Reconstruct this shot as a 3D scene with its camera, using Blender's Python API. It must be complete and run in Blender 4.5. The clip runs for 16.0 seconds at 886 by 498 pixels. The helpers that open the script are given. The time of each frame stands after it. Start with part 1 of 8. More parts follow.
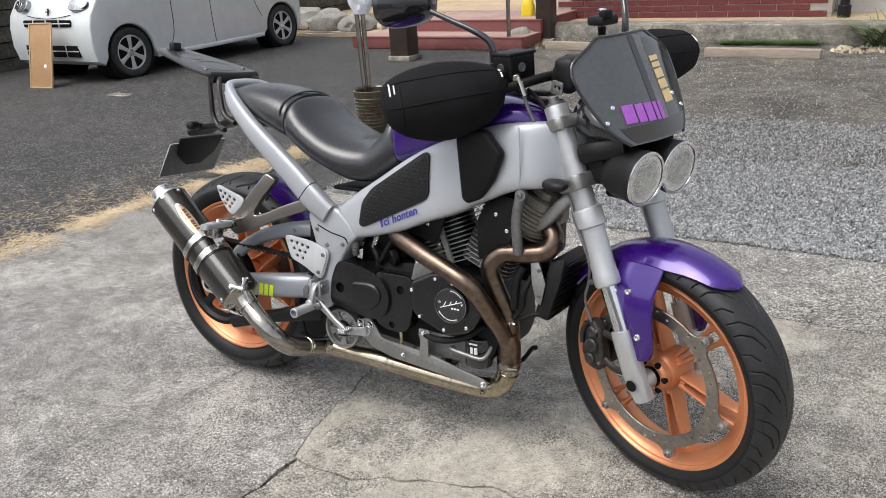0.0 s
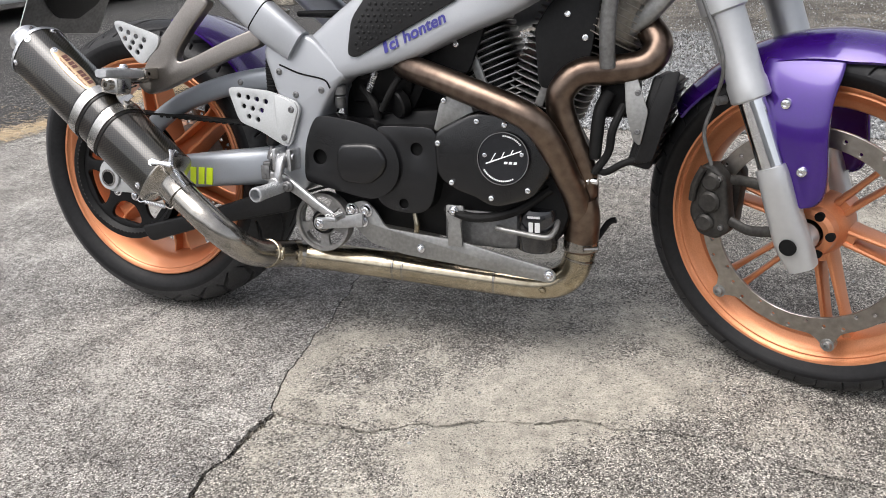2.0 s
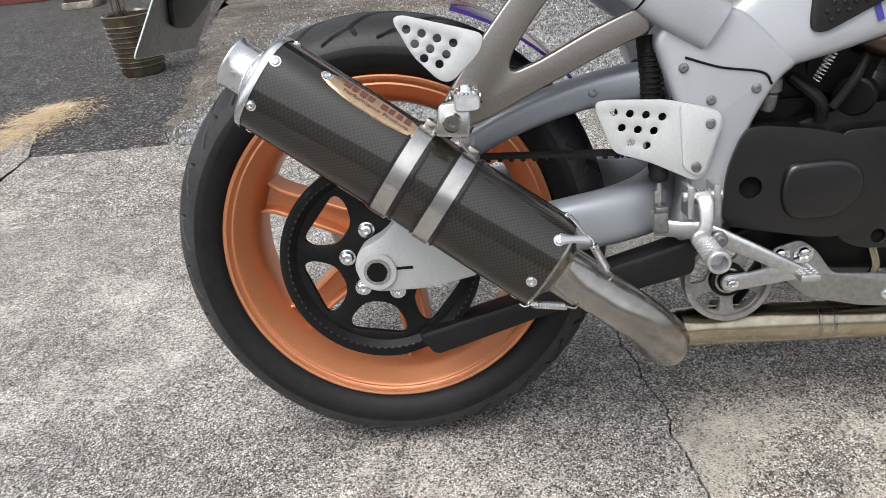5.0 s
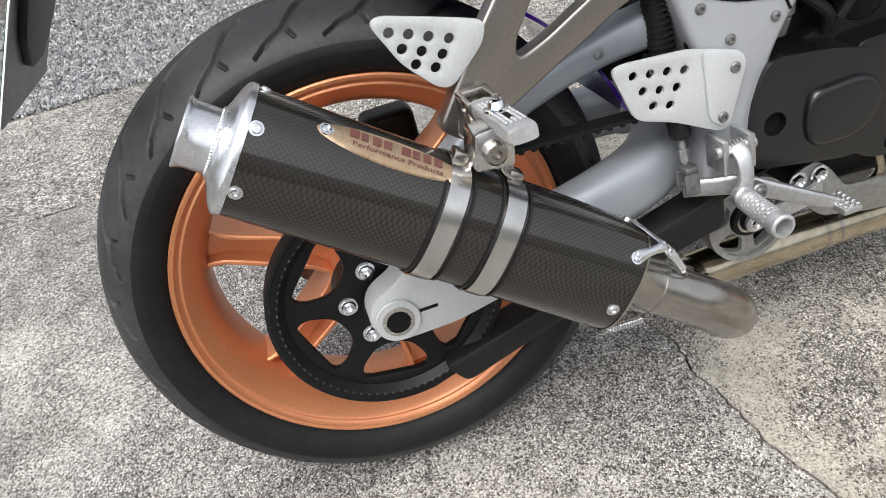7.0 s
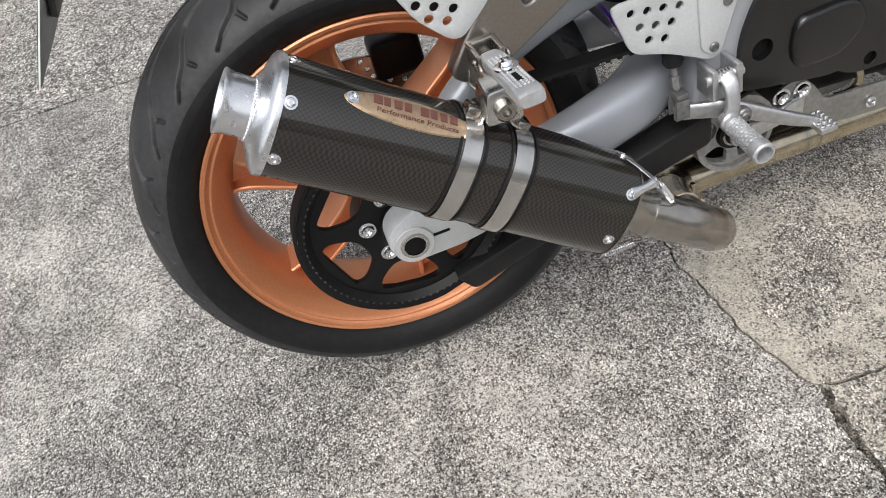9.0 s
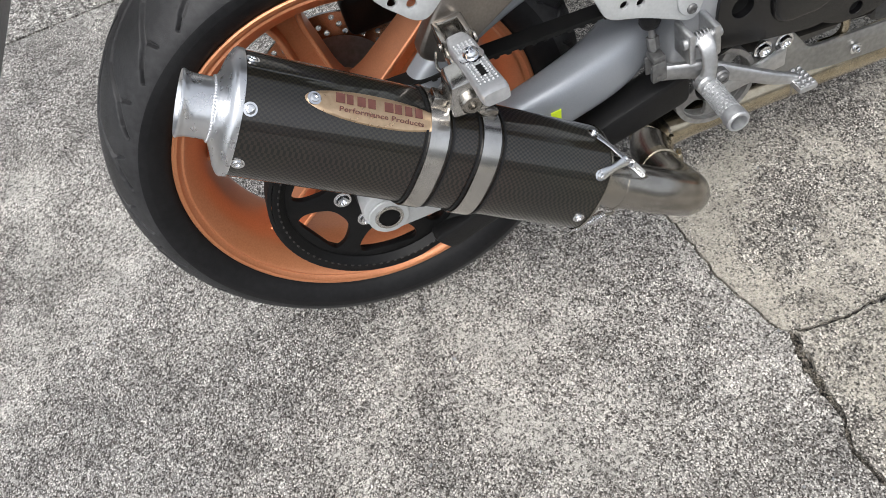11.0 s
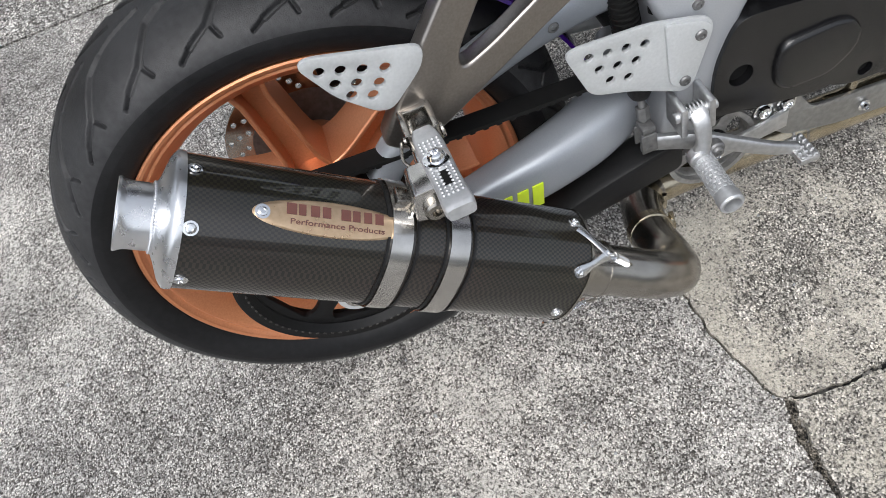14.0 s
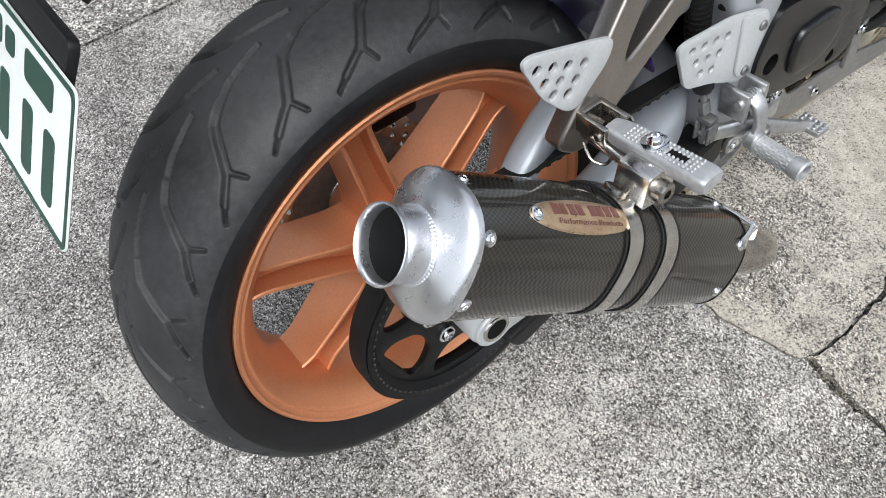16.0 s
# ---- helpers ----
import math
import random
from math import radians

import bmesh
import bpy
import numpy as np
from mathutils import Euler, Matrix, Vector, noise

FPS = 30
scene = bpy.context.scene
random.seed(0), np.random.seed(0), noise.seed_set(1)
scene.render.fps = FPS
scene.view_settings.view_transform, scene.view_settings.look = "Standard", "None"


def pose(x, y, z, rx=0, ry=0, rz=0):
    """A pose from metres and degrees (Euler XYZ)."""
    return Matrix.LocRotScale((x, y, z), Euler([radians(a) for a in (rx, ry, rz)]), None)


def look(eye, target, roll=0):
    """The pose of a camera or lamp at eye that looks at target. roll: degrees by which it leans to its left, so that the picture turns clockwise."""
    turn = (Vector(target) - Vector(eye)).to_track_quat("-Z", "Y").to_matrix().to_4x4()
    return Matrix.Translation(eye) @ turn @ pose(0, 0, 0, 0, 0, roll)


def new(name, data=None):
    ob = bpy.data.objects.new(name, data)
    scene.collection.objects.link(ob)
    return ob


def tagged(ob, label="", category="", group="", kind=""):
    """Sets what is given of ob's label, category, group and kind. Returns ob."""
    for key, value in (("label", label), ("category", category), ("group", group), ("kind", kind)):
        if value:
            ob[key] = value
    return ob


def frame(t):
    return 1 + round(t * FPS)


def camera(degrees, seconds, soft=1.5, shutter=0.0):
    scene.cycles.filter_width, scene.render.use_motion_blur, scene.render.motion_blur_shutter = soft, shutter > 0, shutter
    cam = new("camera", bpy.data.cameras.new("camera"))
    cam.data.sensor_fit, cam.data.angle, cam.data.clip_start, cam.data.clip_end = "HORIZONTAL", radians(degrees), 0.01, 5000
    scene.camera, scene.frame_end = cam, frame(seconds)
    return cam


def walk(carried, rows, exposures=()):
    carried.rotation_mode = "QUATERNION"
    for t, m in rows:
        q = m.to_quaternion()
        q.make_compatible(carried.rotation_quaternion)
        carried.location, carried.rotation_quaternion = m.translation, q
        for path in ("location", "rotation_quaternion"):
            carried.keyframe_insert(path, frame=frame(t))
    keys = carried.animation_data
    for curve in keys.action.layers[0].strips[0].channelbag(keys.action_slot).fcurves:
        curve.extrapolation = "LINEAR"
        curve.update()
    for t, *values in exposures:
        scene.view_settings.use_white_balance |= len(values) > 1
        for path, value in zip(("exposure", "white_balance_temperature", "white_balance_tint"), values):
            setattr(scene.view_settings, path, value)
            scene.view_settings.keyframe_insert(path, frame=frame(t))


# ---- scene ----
cam = camera(59.2, 16.0, soft=0.9)
METRES = 3.0715
START = pose(1.7152, -1.587, 1.2494, -21.622, 3.442, 30.245)
ROWS = [
    (0.0, 0.0, 0.0, 0.0, 0.0, 0.0, 0.0),
    (0.5, -0.0227, 0.0396, -0.0134, -1.56, -0.41, 0.59),
    (1.0, -0.0308, 0.1061, -0.0332, -3.64, -0.67, 1.32),
    (1.5, -0.0489, 0.171, -0.0641, -6.26, -1.01, 2.36),
    (2.0, -0.0941, 0.214, -0.0798, -9.08, -1.62, 3.57),
    (2.5, -0.1449, 0.2463, -0.08, -11.51, -2.22, 4.81),
    (3.0, -0.1886, 0.2936, -0.0699, -13.52, -2.59, 5.87),
    (3.5, -0.2256, 0.3376, -0.0561, -15.46, -2.68, 6.77),
    (4.0, -0.2749, 0.3848, -0.04, -17.98, -2.59, 7.98),
    (4.5, -0.3116, 0.4213, -0.0234, -21.42, -3.28, 9.9),
    (7.0, -0.3444, 0.5362, 0.066, -42.37, -20.43, 23.48),
    (7.5, -0.3452, 0.5354, 0.0701, -43.58, -23.33, 23.97),
    (8.0, -0.3446, 0.5334, 0.0825, -43.93, -26.28, 24.05),
    (8.5, -0.3455, 0.5295, 0.0947, -43.98, -29.32, 24.1),
    (9.0, -0.3471, 0.5233, 0.1043, -44.05, -32.39, 24.25),
    (9.5, -0.3459, 0.5201, 0.1109, -44.26, -35.38, 24.54),
    (10.0, -0.3399, 0.5212, 0.1172, -44.73, -37.89, 24.91),
    (12.5, -0.2884, 0.5258, 0.1342, -43.51, -44.45, 25.62),
    (13.0, -0.2806, 0.5328, 0.1359, -42.69, -44.87, 25.77),
    (13.5, -0.2769, 0.5362, 0.137, -42.49, -44.55, 25.72),
    (14.0, -0.277, 0.5371, 0.1386, -43.88, -43.64, 25.14),
    (14.5, -0.2869, 0.5406, 0.1412, -47.08, -42.74, 23.99),
    (15.0, -0.3255, 0.56, 0.1526, -52.12, -42.47, 22.36),
    (15.5, -0.3581, 0.5923, 0.1623, -58.83, -43.06, 20.85),
    (16.0, -0.3593, 0.6407, 0.1658, -67.18, -45.38, 19.75),
]
walk(cam, [(t, START @ pose(METRES * x, METRES * y, METRES * z, 90 + pitch, roll, yaw)) for t, x, y, z, yaw, pitch, roll in ROWS], [(0.0, 0.60, 6480, 10), (1.5, 0.66, 6550, 11), (2.5, 0.60, 6550, 11), (4.5, 0.68, 6530, 10), (7.0, 0.78, 6520, 9), (8.5, 0.60, 6550, 10), (10.0, 0.50, 6500, 9), (12.5, 0.49, 6350, 9), (14.0, 0.50, 6300, 9), (15.0, 0.58, 6270, 8), (16.0, 0.64, 6250, 8)])

# ---- world, sun, exposure ----
world = bpy.data.worlds.new("overcast_sky")
scene.world = world
world.use_nodes = True
wn, wl = world.node_tree.nodes, world.node_tree.links
wn.clear()
sky = wn.new("ShaderNodeTexSky")
sky.sky_type, sky.sun_disc = "NISHITA", False
sky.sun_elevation, sky.sun_rotation = radians(62), radians(213)
sky.air_density, sky.dust_density = 1.0, 4.0
veil = wn.new("ShaderNodeHueSaturation")
veil.inputs["Saturation"].default_value = 0.30
back = wn.new("ShaderNodeBackground")
back.inputs["Strength"].default_value = 0.15
wout = wn.new("ShaderNodeOutputWorld")
wl.new(sky.outputs[0], veil.inputs["Color"])
wl.new(veil.outputs[0], back.inputs["Color"])
wl.new(back.outputs[0], wout.inputs["Surface"])
sun = new("sun", bpy.data.lights.new("sun", "SUN"))
sun.data.energy, sun.data.angle, sun.data.color = 1.2, radians(45), (1.0, 0.97, 0.945)
sun.matrix_world = look((0, 0, 10), (0.55, 0.85, 8.1))


# ---- materials ----
def surf(name, a, b=None, rough=(0.5, 0.6), metal=0.0, scale=6.0, fine=60.0, bump=0.0, bump_scale=200.0, coat=0.0, mix=0.5, stretch=(1, 1, 1), island=0.0, spec=0.5):
    """A surface with two scales of colour change, uneven gloss and fine relief."""
    m = bpy.data.materials.new(name)
    m.use_nodes = True
    nt = m.node_tree
    n, l = nt.nodes, nt.links
    p = n["Principled BSDF"]
    p.inputs["Metallic"].default_value = metal
    p.inputs["Specular IOR Level"].default_value = spec
    p.inputs["Coat Weight"].default_value = coat
    p.inputs["Coat Roughness"].default_value = 0.06
    tc, mp = n.new("ShaderNodeTexCoord"), n.new("ShaderNodeMapping")
    mp.inputs["Scale"].default_value = stretch
    l.new(tc.outputs["Object"], mp.inputs["Vector"])
    n1, n2 = n.new("ShaderNodeTexNoise"), n.new("ShaderNodeTexNoise")
    for t, s in ((n1, scale), (n2, fine)):
        t.inputs["Scale"].default_value = s
        t.inputs["Detail"].default_value = 5
        l.new(mp.outputs[0], t.inputs["Vector"])
    add = n.new("ShaderNodeMath")
    add.operation = "MULTIPLY_ADD"
    add.inputs[1].default_value = mix
    l.new(n2.outputs["Fac"], add.inputs[0])
    sc = n.new("ShaderNodeMath")
    sc.operation = "MULTIPLY"
    sc.inputs[1].default_value = 1 - mix
    l.new(n1.outputs["Fac"], sc.inputs[0])
    l.new(sc.outputs[0], add.inputs[2])
    ramp = n.new("ShaderNodeValToRGB")
    ramp.color_ramp.elements[0].position, ramp.color_ramp.elements[1].position = 0.36, 0.64
    ramp.color_ramp.elements[0].color, ramp.color_ramp.elements[1].color = (*a, 1), (*(b or a), 1)
    l.new(add.outputs[0], ramp.inputs["Fac"])
    col = ramp.outputs["Color"]
    if island:
        geo, hsv, mr = n.new("ShaderNodeNewGeometry"), n.new("ShaderNodeHueSaturation"), n.new("ShaderNodeMapRange")
        mr.inputs["To Min"].default_value, mr.inputs["To Max"].default_value = 1 - island, 1 + island
        l.new(geo.outputs["Random Per Island"], mr.inputs["Value"])
        l.new(mr.outputs[0], hsv.inputs["Value"])
        l.new(col, hsv.inputs["Color"])
        col = hsv.outputs["Color"]
    l.new(col, p.inputs["Base Color"])
    rr = n.new("ShaderNodeMapRange")
    rr.inputs["To Min"].default_value, rr.inputs["To Max"].default_value = rough
    l.new(add.outputs[0], rr.inputs["Value"])
    l.new(rr.outputs[0], p.inputs["Roughness"])
    if bump:
        nb, bp = n.new("ShaderNodeTexNoise"), n.new("ShaderNodeBump")
        nb.inputs["Scale"].default_value, nb.inputs["Detail"].default_value = bump_scale, 4
        l.new(mp.outputs[0], nb.inputs["Vector"])
        l.new(nb.outputs["Fac"], bp.inputs["Height"])
        bp.inputs["Strength"].default_value, bp.inputs["Distance"].default_value = min(1.0, bump * 1), 0.002
        l.new(bp.outputs[0], p.inputs["Normal"])
    return m


def concrete(name, light, dark, tint, speck=0.5):
    """Worn concrete with exposed sand grains, blotches and pits."""
    m = bpy.data.materials.new(name)
    m.use_nodes = True
    n, l = m.node_tree.nodes, m.node_tree.links
    p = n["Principled BSDF"]
    p.inputs["Roughness"].default_value = 0.92
    p.inputs["Specular IOR Level"].default_value = 0.3
    tc = n.new("ShaderNodeTexCoord")

    def nz(scale, detail=6, rough=0.6):
        t = n.new("ShaderNodeTexNoise")
        t.inputs["Scale"].default_value, t.inputs["Detail"].default_value, t.inputs["Roughness"].default_value = scale, detail, rough
        l.new(tc.outputs["Object"], t.inputs["Vector"])
        return t.outputs["Fac"]

    def ramp(v, stops):
        r = n.new("ShaderNodeValToRGB")
        e = r.color_ramp.elements
        while len(e) < len(stops):
            e.new(0.5)
        for k, (pos, c) in zip(e, stops):
            k.position, k.color = pos, (*c, 1)
        l.new(v, r.inputs["Fac"])
        return r.outputs["Color"]

    def blend(kind, f, a, b):
        x = n.new("ShaderNodeMix")
        x.data_type, x.blend_type = "RGBA", kind
        for s, v in (("Factor_Float", f), ("A_Color", a), ("B_Color", b)):
            sock = [i for i in x.inputs if i.identifier == s][0]
            if isinstance(v, (int, float)):
                sock.default_value = v
            else:
                l.new(v, sock)
        return [o for o in x.outputs if o.identifier == "Result_Color"][0]

    g = lambda v: (v, v, v)
    base = ramp(nz(1.7, 8, 0.62), [(0.33, dark), (0.5, tuple((a + b) / 2 for a, b in zip(light, dark))), (0.66, light)])
    blotch = ramp(nz(0.45, 4), [(0.38, g(0.8)), (0.6, tint)])
    c = blend("MULTIPLY", 1.0, base, blotch)
    scuff = ramp(nz(5.5, 9, 0.68), [(0.36, g(0.62)), (0.46, g(0.88)), (0.54, g(1.05)), (0.66, g(1.75))])
    c = blend("MULTIPLY", 0.85, c, scuff)
    grains = ramp(nz(210, 3, 0.7), [(0.38, g(0.14)), (0.46, g(0.66)), (0.55, g(1.10)), (0.64, g(2.0))])
    c = blend("MULTIPLY", speck + 0.3, c, grains)
    vor = n.new("ShaderNodeTexVoronoi")
    vor.inputs["Scale"].default_value = 130
    l.new(tc.outputs["Object"], vor.inputs["Vector"])
    stones = ramp(vor.outputs["Color"], [(0.0, g(0.5)), (0.5, g(1.0)), (1.0, g(1.5))])
    c = blend("MULTIPLY", speck, c, stones)
    patchy = ramp(nz(28, 5), [(0.38, g(0.72)), (0.62, g(1.2))])
    c = blend("MULTIPLY", 0.8, c, patchy)
    clots = ramp(nz(85, 5, 0.7), [(0.40, g(0.62)), (0.50, g(1.0)), (0.60, g(1.28))])
    c = blend("MULTIPLY", speck + 0.2, c, clots)
    l.new(c, p.inputs["Base Color"])
    bp = n.new("ShaderNodeBump")
    bp.inputs["Strength"].default_value, bp.inputs["Distance"].default_value = 0.8, 0.0025
    l.new(nz(230, 4, 0.7), bp.inputs["Height"])
    l.new(bp.outputs[0], p.inputs["Normal"])
    return m


def grit(name, stones, paste, cover, size=400.0, rough=0.92, fleck=0.46):
    """Worn concrete: sharp sand grains in several colours, with cement paste left over part of them."""
    m = bpy.data.materials.new(name)
    m.use_nodes = True
    n, l = m.node_tree.nodes, m.node_tree.links
    p = n["Principled BSDF"]
    p.inputs["Roughness"].default_value, p.inputs["Specular IOR Level"].default_value = rough, 0.25
    tc = n.new("ShaderNodeTexCoord")

    def nz(scale, detail=6, rg=0.6):
        t = n.new("ShaderNodeTexNoise")
        t.inputs["Scale"].default_value, t.inputs["Detail"].default_value, t.inputs["Roughness"].default_value = scale, detail, rg
        l.new(tc.outputs["Object"], t.inputs["Vector"])
        return t.outputs["Fac"]

    def ramp(v, stops):
        r = n.new("ShaderNodeValToRGB")
        e = r.color_ramp.elements
        while len(e) < len(stops):
            e.new(0.5)
        for k, (pos, c) in zip(e, stops):
            k.position, k.color = pos, (*c, 1)
        l.new(v, r.inputs["Fac"])
        return r.outputs["Color"]

    def blend(kind, f, a, b):
        x = n.new("ShaderNodeMix")
        x.data_type, x.blend_type = "RGBA", kind
        for key, v in ((0, f), (6, a), (7, b)):
            if isinstance(v, (int, float)):
                x.inputs[key].default_value = v
            else:
                l.new(v, x.inputs[key])
        return x.outputs[2]

    def calc(op, a, b):
        x = n.new("ShaderNodeMath")
        x.operation = op
        for sock, v in zip(x.inputs, (a, b)):
            if isinstance(v, (int, float)):
                sock.default_value = v
            else:
                l.new(v, sock)
        return x.outputs[0]

    g = lambda v: (v, v, v)
    cells = n.new("ShaderNodeTexVoronoi")
    cells.inputs["Scale"].default_value = size
    l.new(tc.outputs["Object"], cells.inputs["Vector"])
    c = ramp(cells.outputs["Color"], list(zip((0.20, 0.34, 0.46, 0.58, 0.72, 0.84), stones)))
    gaps = ramp(cells.outputs["Distance"], [(0.25, g(1.0)), (0.75, g(0.55))])
    c = blend("MULTIPLY", 0.8, c, gaps)
    c = blend("MULTIPLY", 0.9, c, ramp(nz(size * 0.22, 4, 0.7), [(0.36, g(0.74)), (0.5, g(1.0)), (0.64, g(1.25))]))
    c = blend("MULTIPLY", 0.6, c, ramp(nz(9, 7, 0.65), [(0.34, g(0.72)), (0.5, g(0.98)), (0.66, g(1.32))]))
    c = blend("MULTIPLY", 0.5, c, ramp(nz(3.4, 8, 0.7), [(0.36, g(0.76)), (0.5, g(1.0)), (0.64, g(1.32))]))
    wide = calc("ADD", calc("MULTIPLY", nz(1.6, 10, 0.72), 1 - fleck), calc("MULTIPLY", nz(size * 0.30, 5, 0.80), fleck))
    mask = ramp(wide, [(cover - 0.020, g(0.0)), (cover + 0.022, g(0.92))])
    lime = blend("MULTIPLY", 1.0, ramp(nz(4, 8, 0.65), [(0.36, tuple(0.82 * v for v in paste)), (0.62, tuple(1.08 * v for v in paste))]), ramp(nz(size * 0.6, 3, 0.7), [(0.34, g(0.45)), (0.44, g(0.86)), (0.54, g(1.0)), (0.66, g(1.22))]))
    lime = blend("MULTIPLY", 0.7, lime, ramp(nz(38, 6, 0.7), [(0.38, g(0.72)), (0.52, g(1.0)), (0.64, g(1.18))]))
    c = blend("MIX", mask, c, lime)
    pits = n.new("ShaderNodeTexVoronoi")
    pits.inputs["Scale"].default_value, pits.inputs["Randomness"].default_value = size * 0.30, 1.0
    l.new(tc.outputs["Object"], pits.inputs["Vector"])
    deep = calc("ADD", pits.outputs["Distance"], calc("MULTIPLY", nz(55, 5, 0.65), 0.9))
    c = blend("MULTIPLY", 0.9, c, ramp(deep, [(0.56, g(0.26)), (0.63, g(0.68)), (0.70, g(1.0))]))
    c = blend("MULTIPLY", 0.55, c, ramp(nz(18, 8, 0.72), [(0.38, g(0.66)), (0.48, g(0.96)), (0.58, g(1.08)), (0.66, g(1.30))]))
    c = blend("MULTIPLY", 1.0, c, ramp(nz(0.7, 5, 0.6), [(0.36, (0.92, 0.925, 0.93)), (0.62, (1.05, 1.035, 1.0))]))
    l.new(c, p.inputs["Base Color"])
    bp = n.new("ShaderNodeBump")
    bp.inputs["Strength"].default_value, bp.inputs["Distance"].default_value = 0.6, 0.0018
    l.new(cells.outputs["Distance"], bp.inputs["Height"])
    bp.invert = True
    l.new(bp.outputs[0], p.inputs["Normal"])
    return m


def carbon_weave():
    m = bpy.data.materials.new("carbon_weave")
    m.use_nodes = True
    n, l = m.node_tree.nodes, m.node_tree.links
    p = n["Principled BSDF"]
    tc, uv = n.new("ShaderNodeTexCoord"), n.new("ShaderNodeMapping")
    l.new(tc.outputs["UV"], uv.inputs["Vector"])
    ck, nz, mx = n.new("ShaderNodeTexChecker"), n.new("ShaderNodeTexNoise"), n.new("ShaderNodeMix")
    ck.inputs["Scale"].default_value = 1.0
    ck.inputs["Color1"].default_value, ck.inputs["Color2"].default_value = (0.0024, 0.0023, 0.0022, 1), (0.030, 0.0235, 0.0140, 1)
    l.new(uv.outputs[0], ck.inputs["Vector"])
    nz.inputs["Scale"].default_value, nz.inputs["Detail"].default_value = 9, 4
    l.new(tc.outputs["Object"], nz.inputs["Vector"])
    mx.data_type, mx.blend_type = "RGBA", "MULTIPLY"
    mx.inputs["Factor"].default_value = 0.7
    l.new(ck.outputs["Color"], mx.inputs[6])
    l.new(nz.outputs["Color"], mx.inputs[7])
    l.new(mx.outputs[2], p.inputs["Base Color"])
    gloss = n.new("ShaderNodeMapRange")
    gloss.inputs["To Min"].default_value, gloss.inputs["To Max"].default_value = 0.30, 0.50
    l.new(ck.outputs["Fac"], gloss.inputs["Value"])
    l.new(gloss.outputs[0], p.inputs["Roughness"])
    p.inputs["Specular IOR Level"].default_value = 0.34
    p.inputs["Coat Weight"].default_value, p.inputs["Coat Roughness"].default_value = 1.0, 0.035
    bp = n.new("ShaderNodeBump")
    bp.inputs["Strength"].default_value, bp.inputs["Distance"].default_value = 0.10, 0.0004
    l.new(ck.outputs["Fac"], bp.inputs["Height"])
    l.new(bp.outputs[0], p.inputs["Normal"])
    return m


def glass(name):
    """A thin clear pane with a faint gloss."""
    m = bpy.data.materials.new(name)
    m.use_nodes = True
    n, l = m.node_tree.nodes, m.node_tree.links
    clear, gloss, mix = n.new("ShaderNodeBsdfTransparent"), n.new("ShaderNodeBsdfGlossy"), n.new("ShaderNodeMixShader")
    clear.inputs["Color"].default_value = (0.95, 0.96, 0.96, 1)
    gloss.inputs["Roughness"].default_value = 0.03
    mix.inputs[0].default_value = 0.09
    l.new(clear.outputs[0], mix.inputs[1])
    l.new(gloss.outputs[0], mix.inputs[2])
    l.new(mix.outputs[0], n["Material Output"].inputs["Surface"])
    return m


def leafy(name, a, b):
    return surf(name, a, b, (0.5, 0.7), scale=9, fine=70, island=0.35)


M_SLAB = grit("worn_concrete", ((0.060, 0.056, 0.053), (0.145, 0.132, 0.121), (0.24, 0.235, 0.232), (0.32, 0.307, 0.291), (0.48, 0.466, 0.443), (0.70, 0.683, 0.653)), (0.515, 0.499, 0.471), 0.560, 450.0)
M_SLAB2 = grit("pale_concrete", ((0.055, 0.052, 0.048), (0.13, 0.119, 0.107), (0.215, 0.207, 0.194), (0.295, 0.280, 0.258), (0.46, 0.439, 0.401), (0.74, 0.706, 0.645)), (0.452, 0.425, 0.372), 0.526, 450.0, fleck=0.34)
M_STRIP = grit("rough_concrete", ((0.05, 0.047, 0.044), (0.14, 0.128, 0.115), (0.23, 0.225, 0.22), (0.31, 0.30, 0.282), (0.48, 0.465, 0.44), (0.78, 0.76, 0.72)), (0.46, 0.445, 0.415), 0.58, 300.0)
M_ASPH = grit("old_asphalt", ((0.010, 0.010, 0.011), (0.022, 0.022, 0.023), (0.034, 0.034, 0.035), (0.048, 0.047, 0.046), (0.09, 0.088, 0.085), (0.34, 0.33, 0.32)), (0.12, 0.117, 0.112), 0.60, 170.0, 0.8)
M_DIRT = concrete("gravelly_dirt", (0.20, 0.188, 0.168), (0.085, 0.080, 0.072), (1.0, 0.95, 0.88), 0.8)
M_GRAVEL = surf("blue_grey_gravel", (0.145, 0.151, 0.155), (0.43, 0.438, 0.44), (0.8, 0.95), scale=30, fine=150, island=0.55, bump=0.4, bump_scale=500)
M_KERB = concrete("weathered_kerb", (0.34, 0.32, 0.29), (0.17, 0.16, 0.145), (1.0, 0.97, 0.9), 0.4)
M_TYRE = surf("tyre_rubber", (0.019, 0.0192, 0.0205), (0.040, 0.0403, 0.042), (0.40, 0.62), scale=14, fine=130, bump=0.25, bump_scale=700, spec=0.32)
M_COPPER = surf("copper_orange_paint", (0.55, 0.215, 0.098), (0.68, 0.285, 0.138), (0.33, 0.47), metal=0.60, scale=7, fine=420, mix=0.45, bump=0.04, bump_scale=900, coat=0.25)
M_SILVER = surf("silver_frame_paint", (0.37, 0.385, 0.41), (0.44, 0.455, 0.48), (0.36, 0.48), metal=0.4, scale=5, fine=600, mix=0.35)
# silver_frame_paint again, darker and bluer, for the swingarm parts
M_ARM = surf("darker_bluer_silver_arm", (0.287, 0.308, 0.338), (0.341, 0.364, 0.396), (0.36, 0.48), metal=0.4, scale=5, fine=600, mix=0.35)
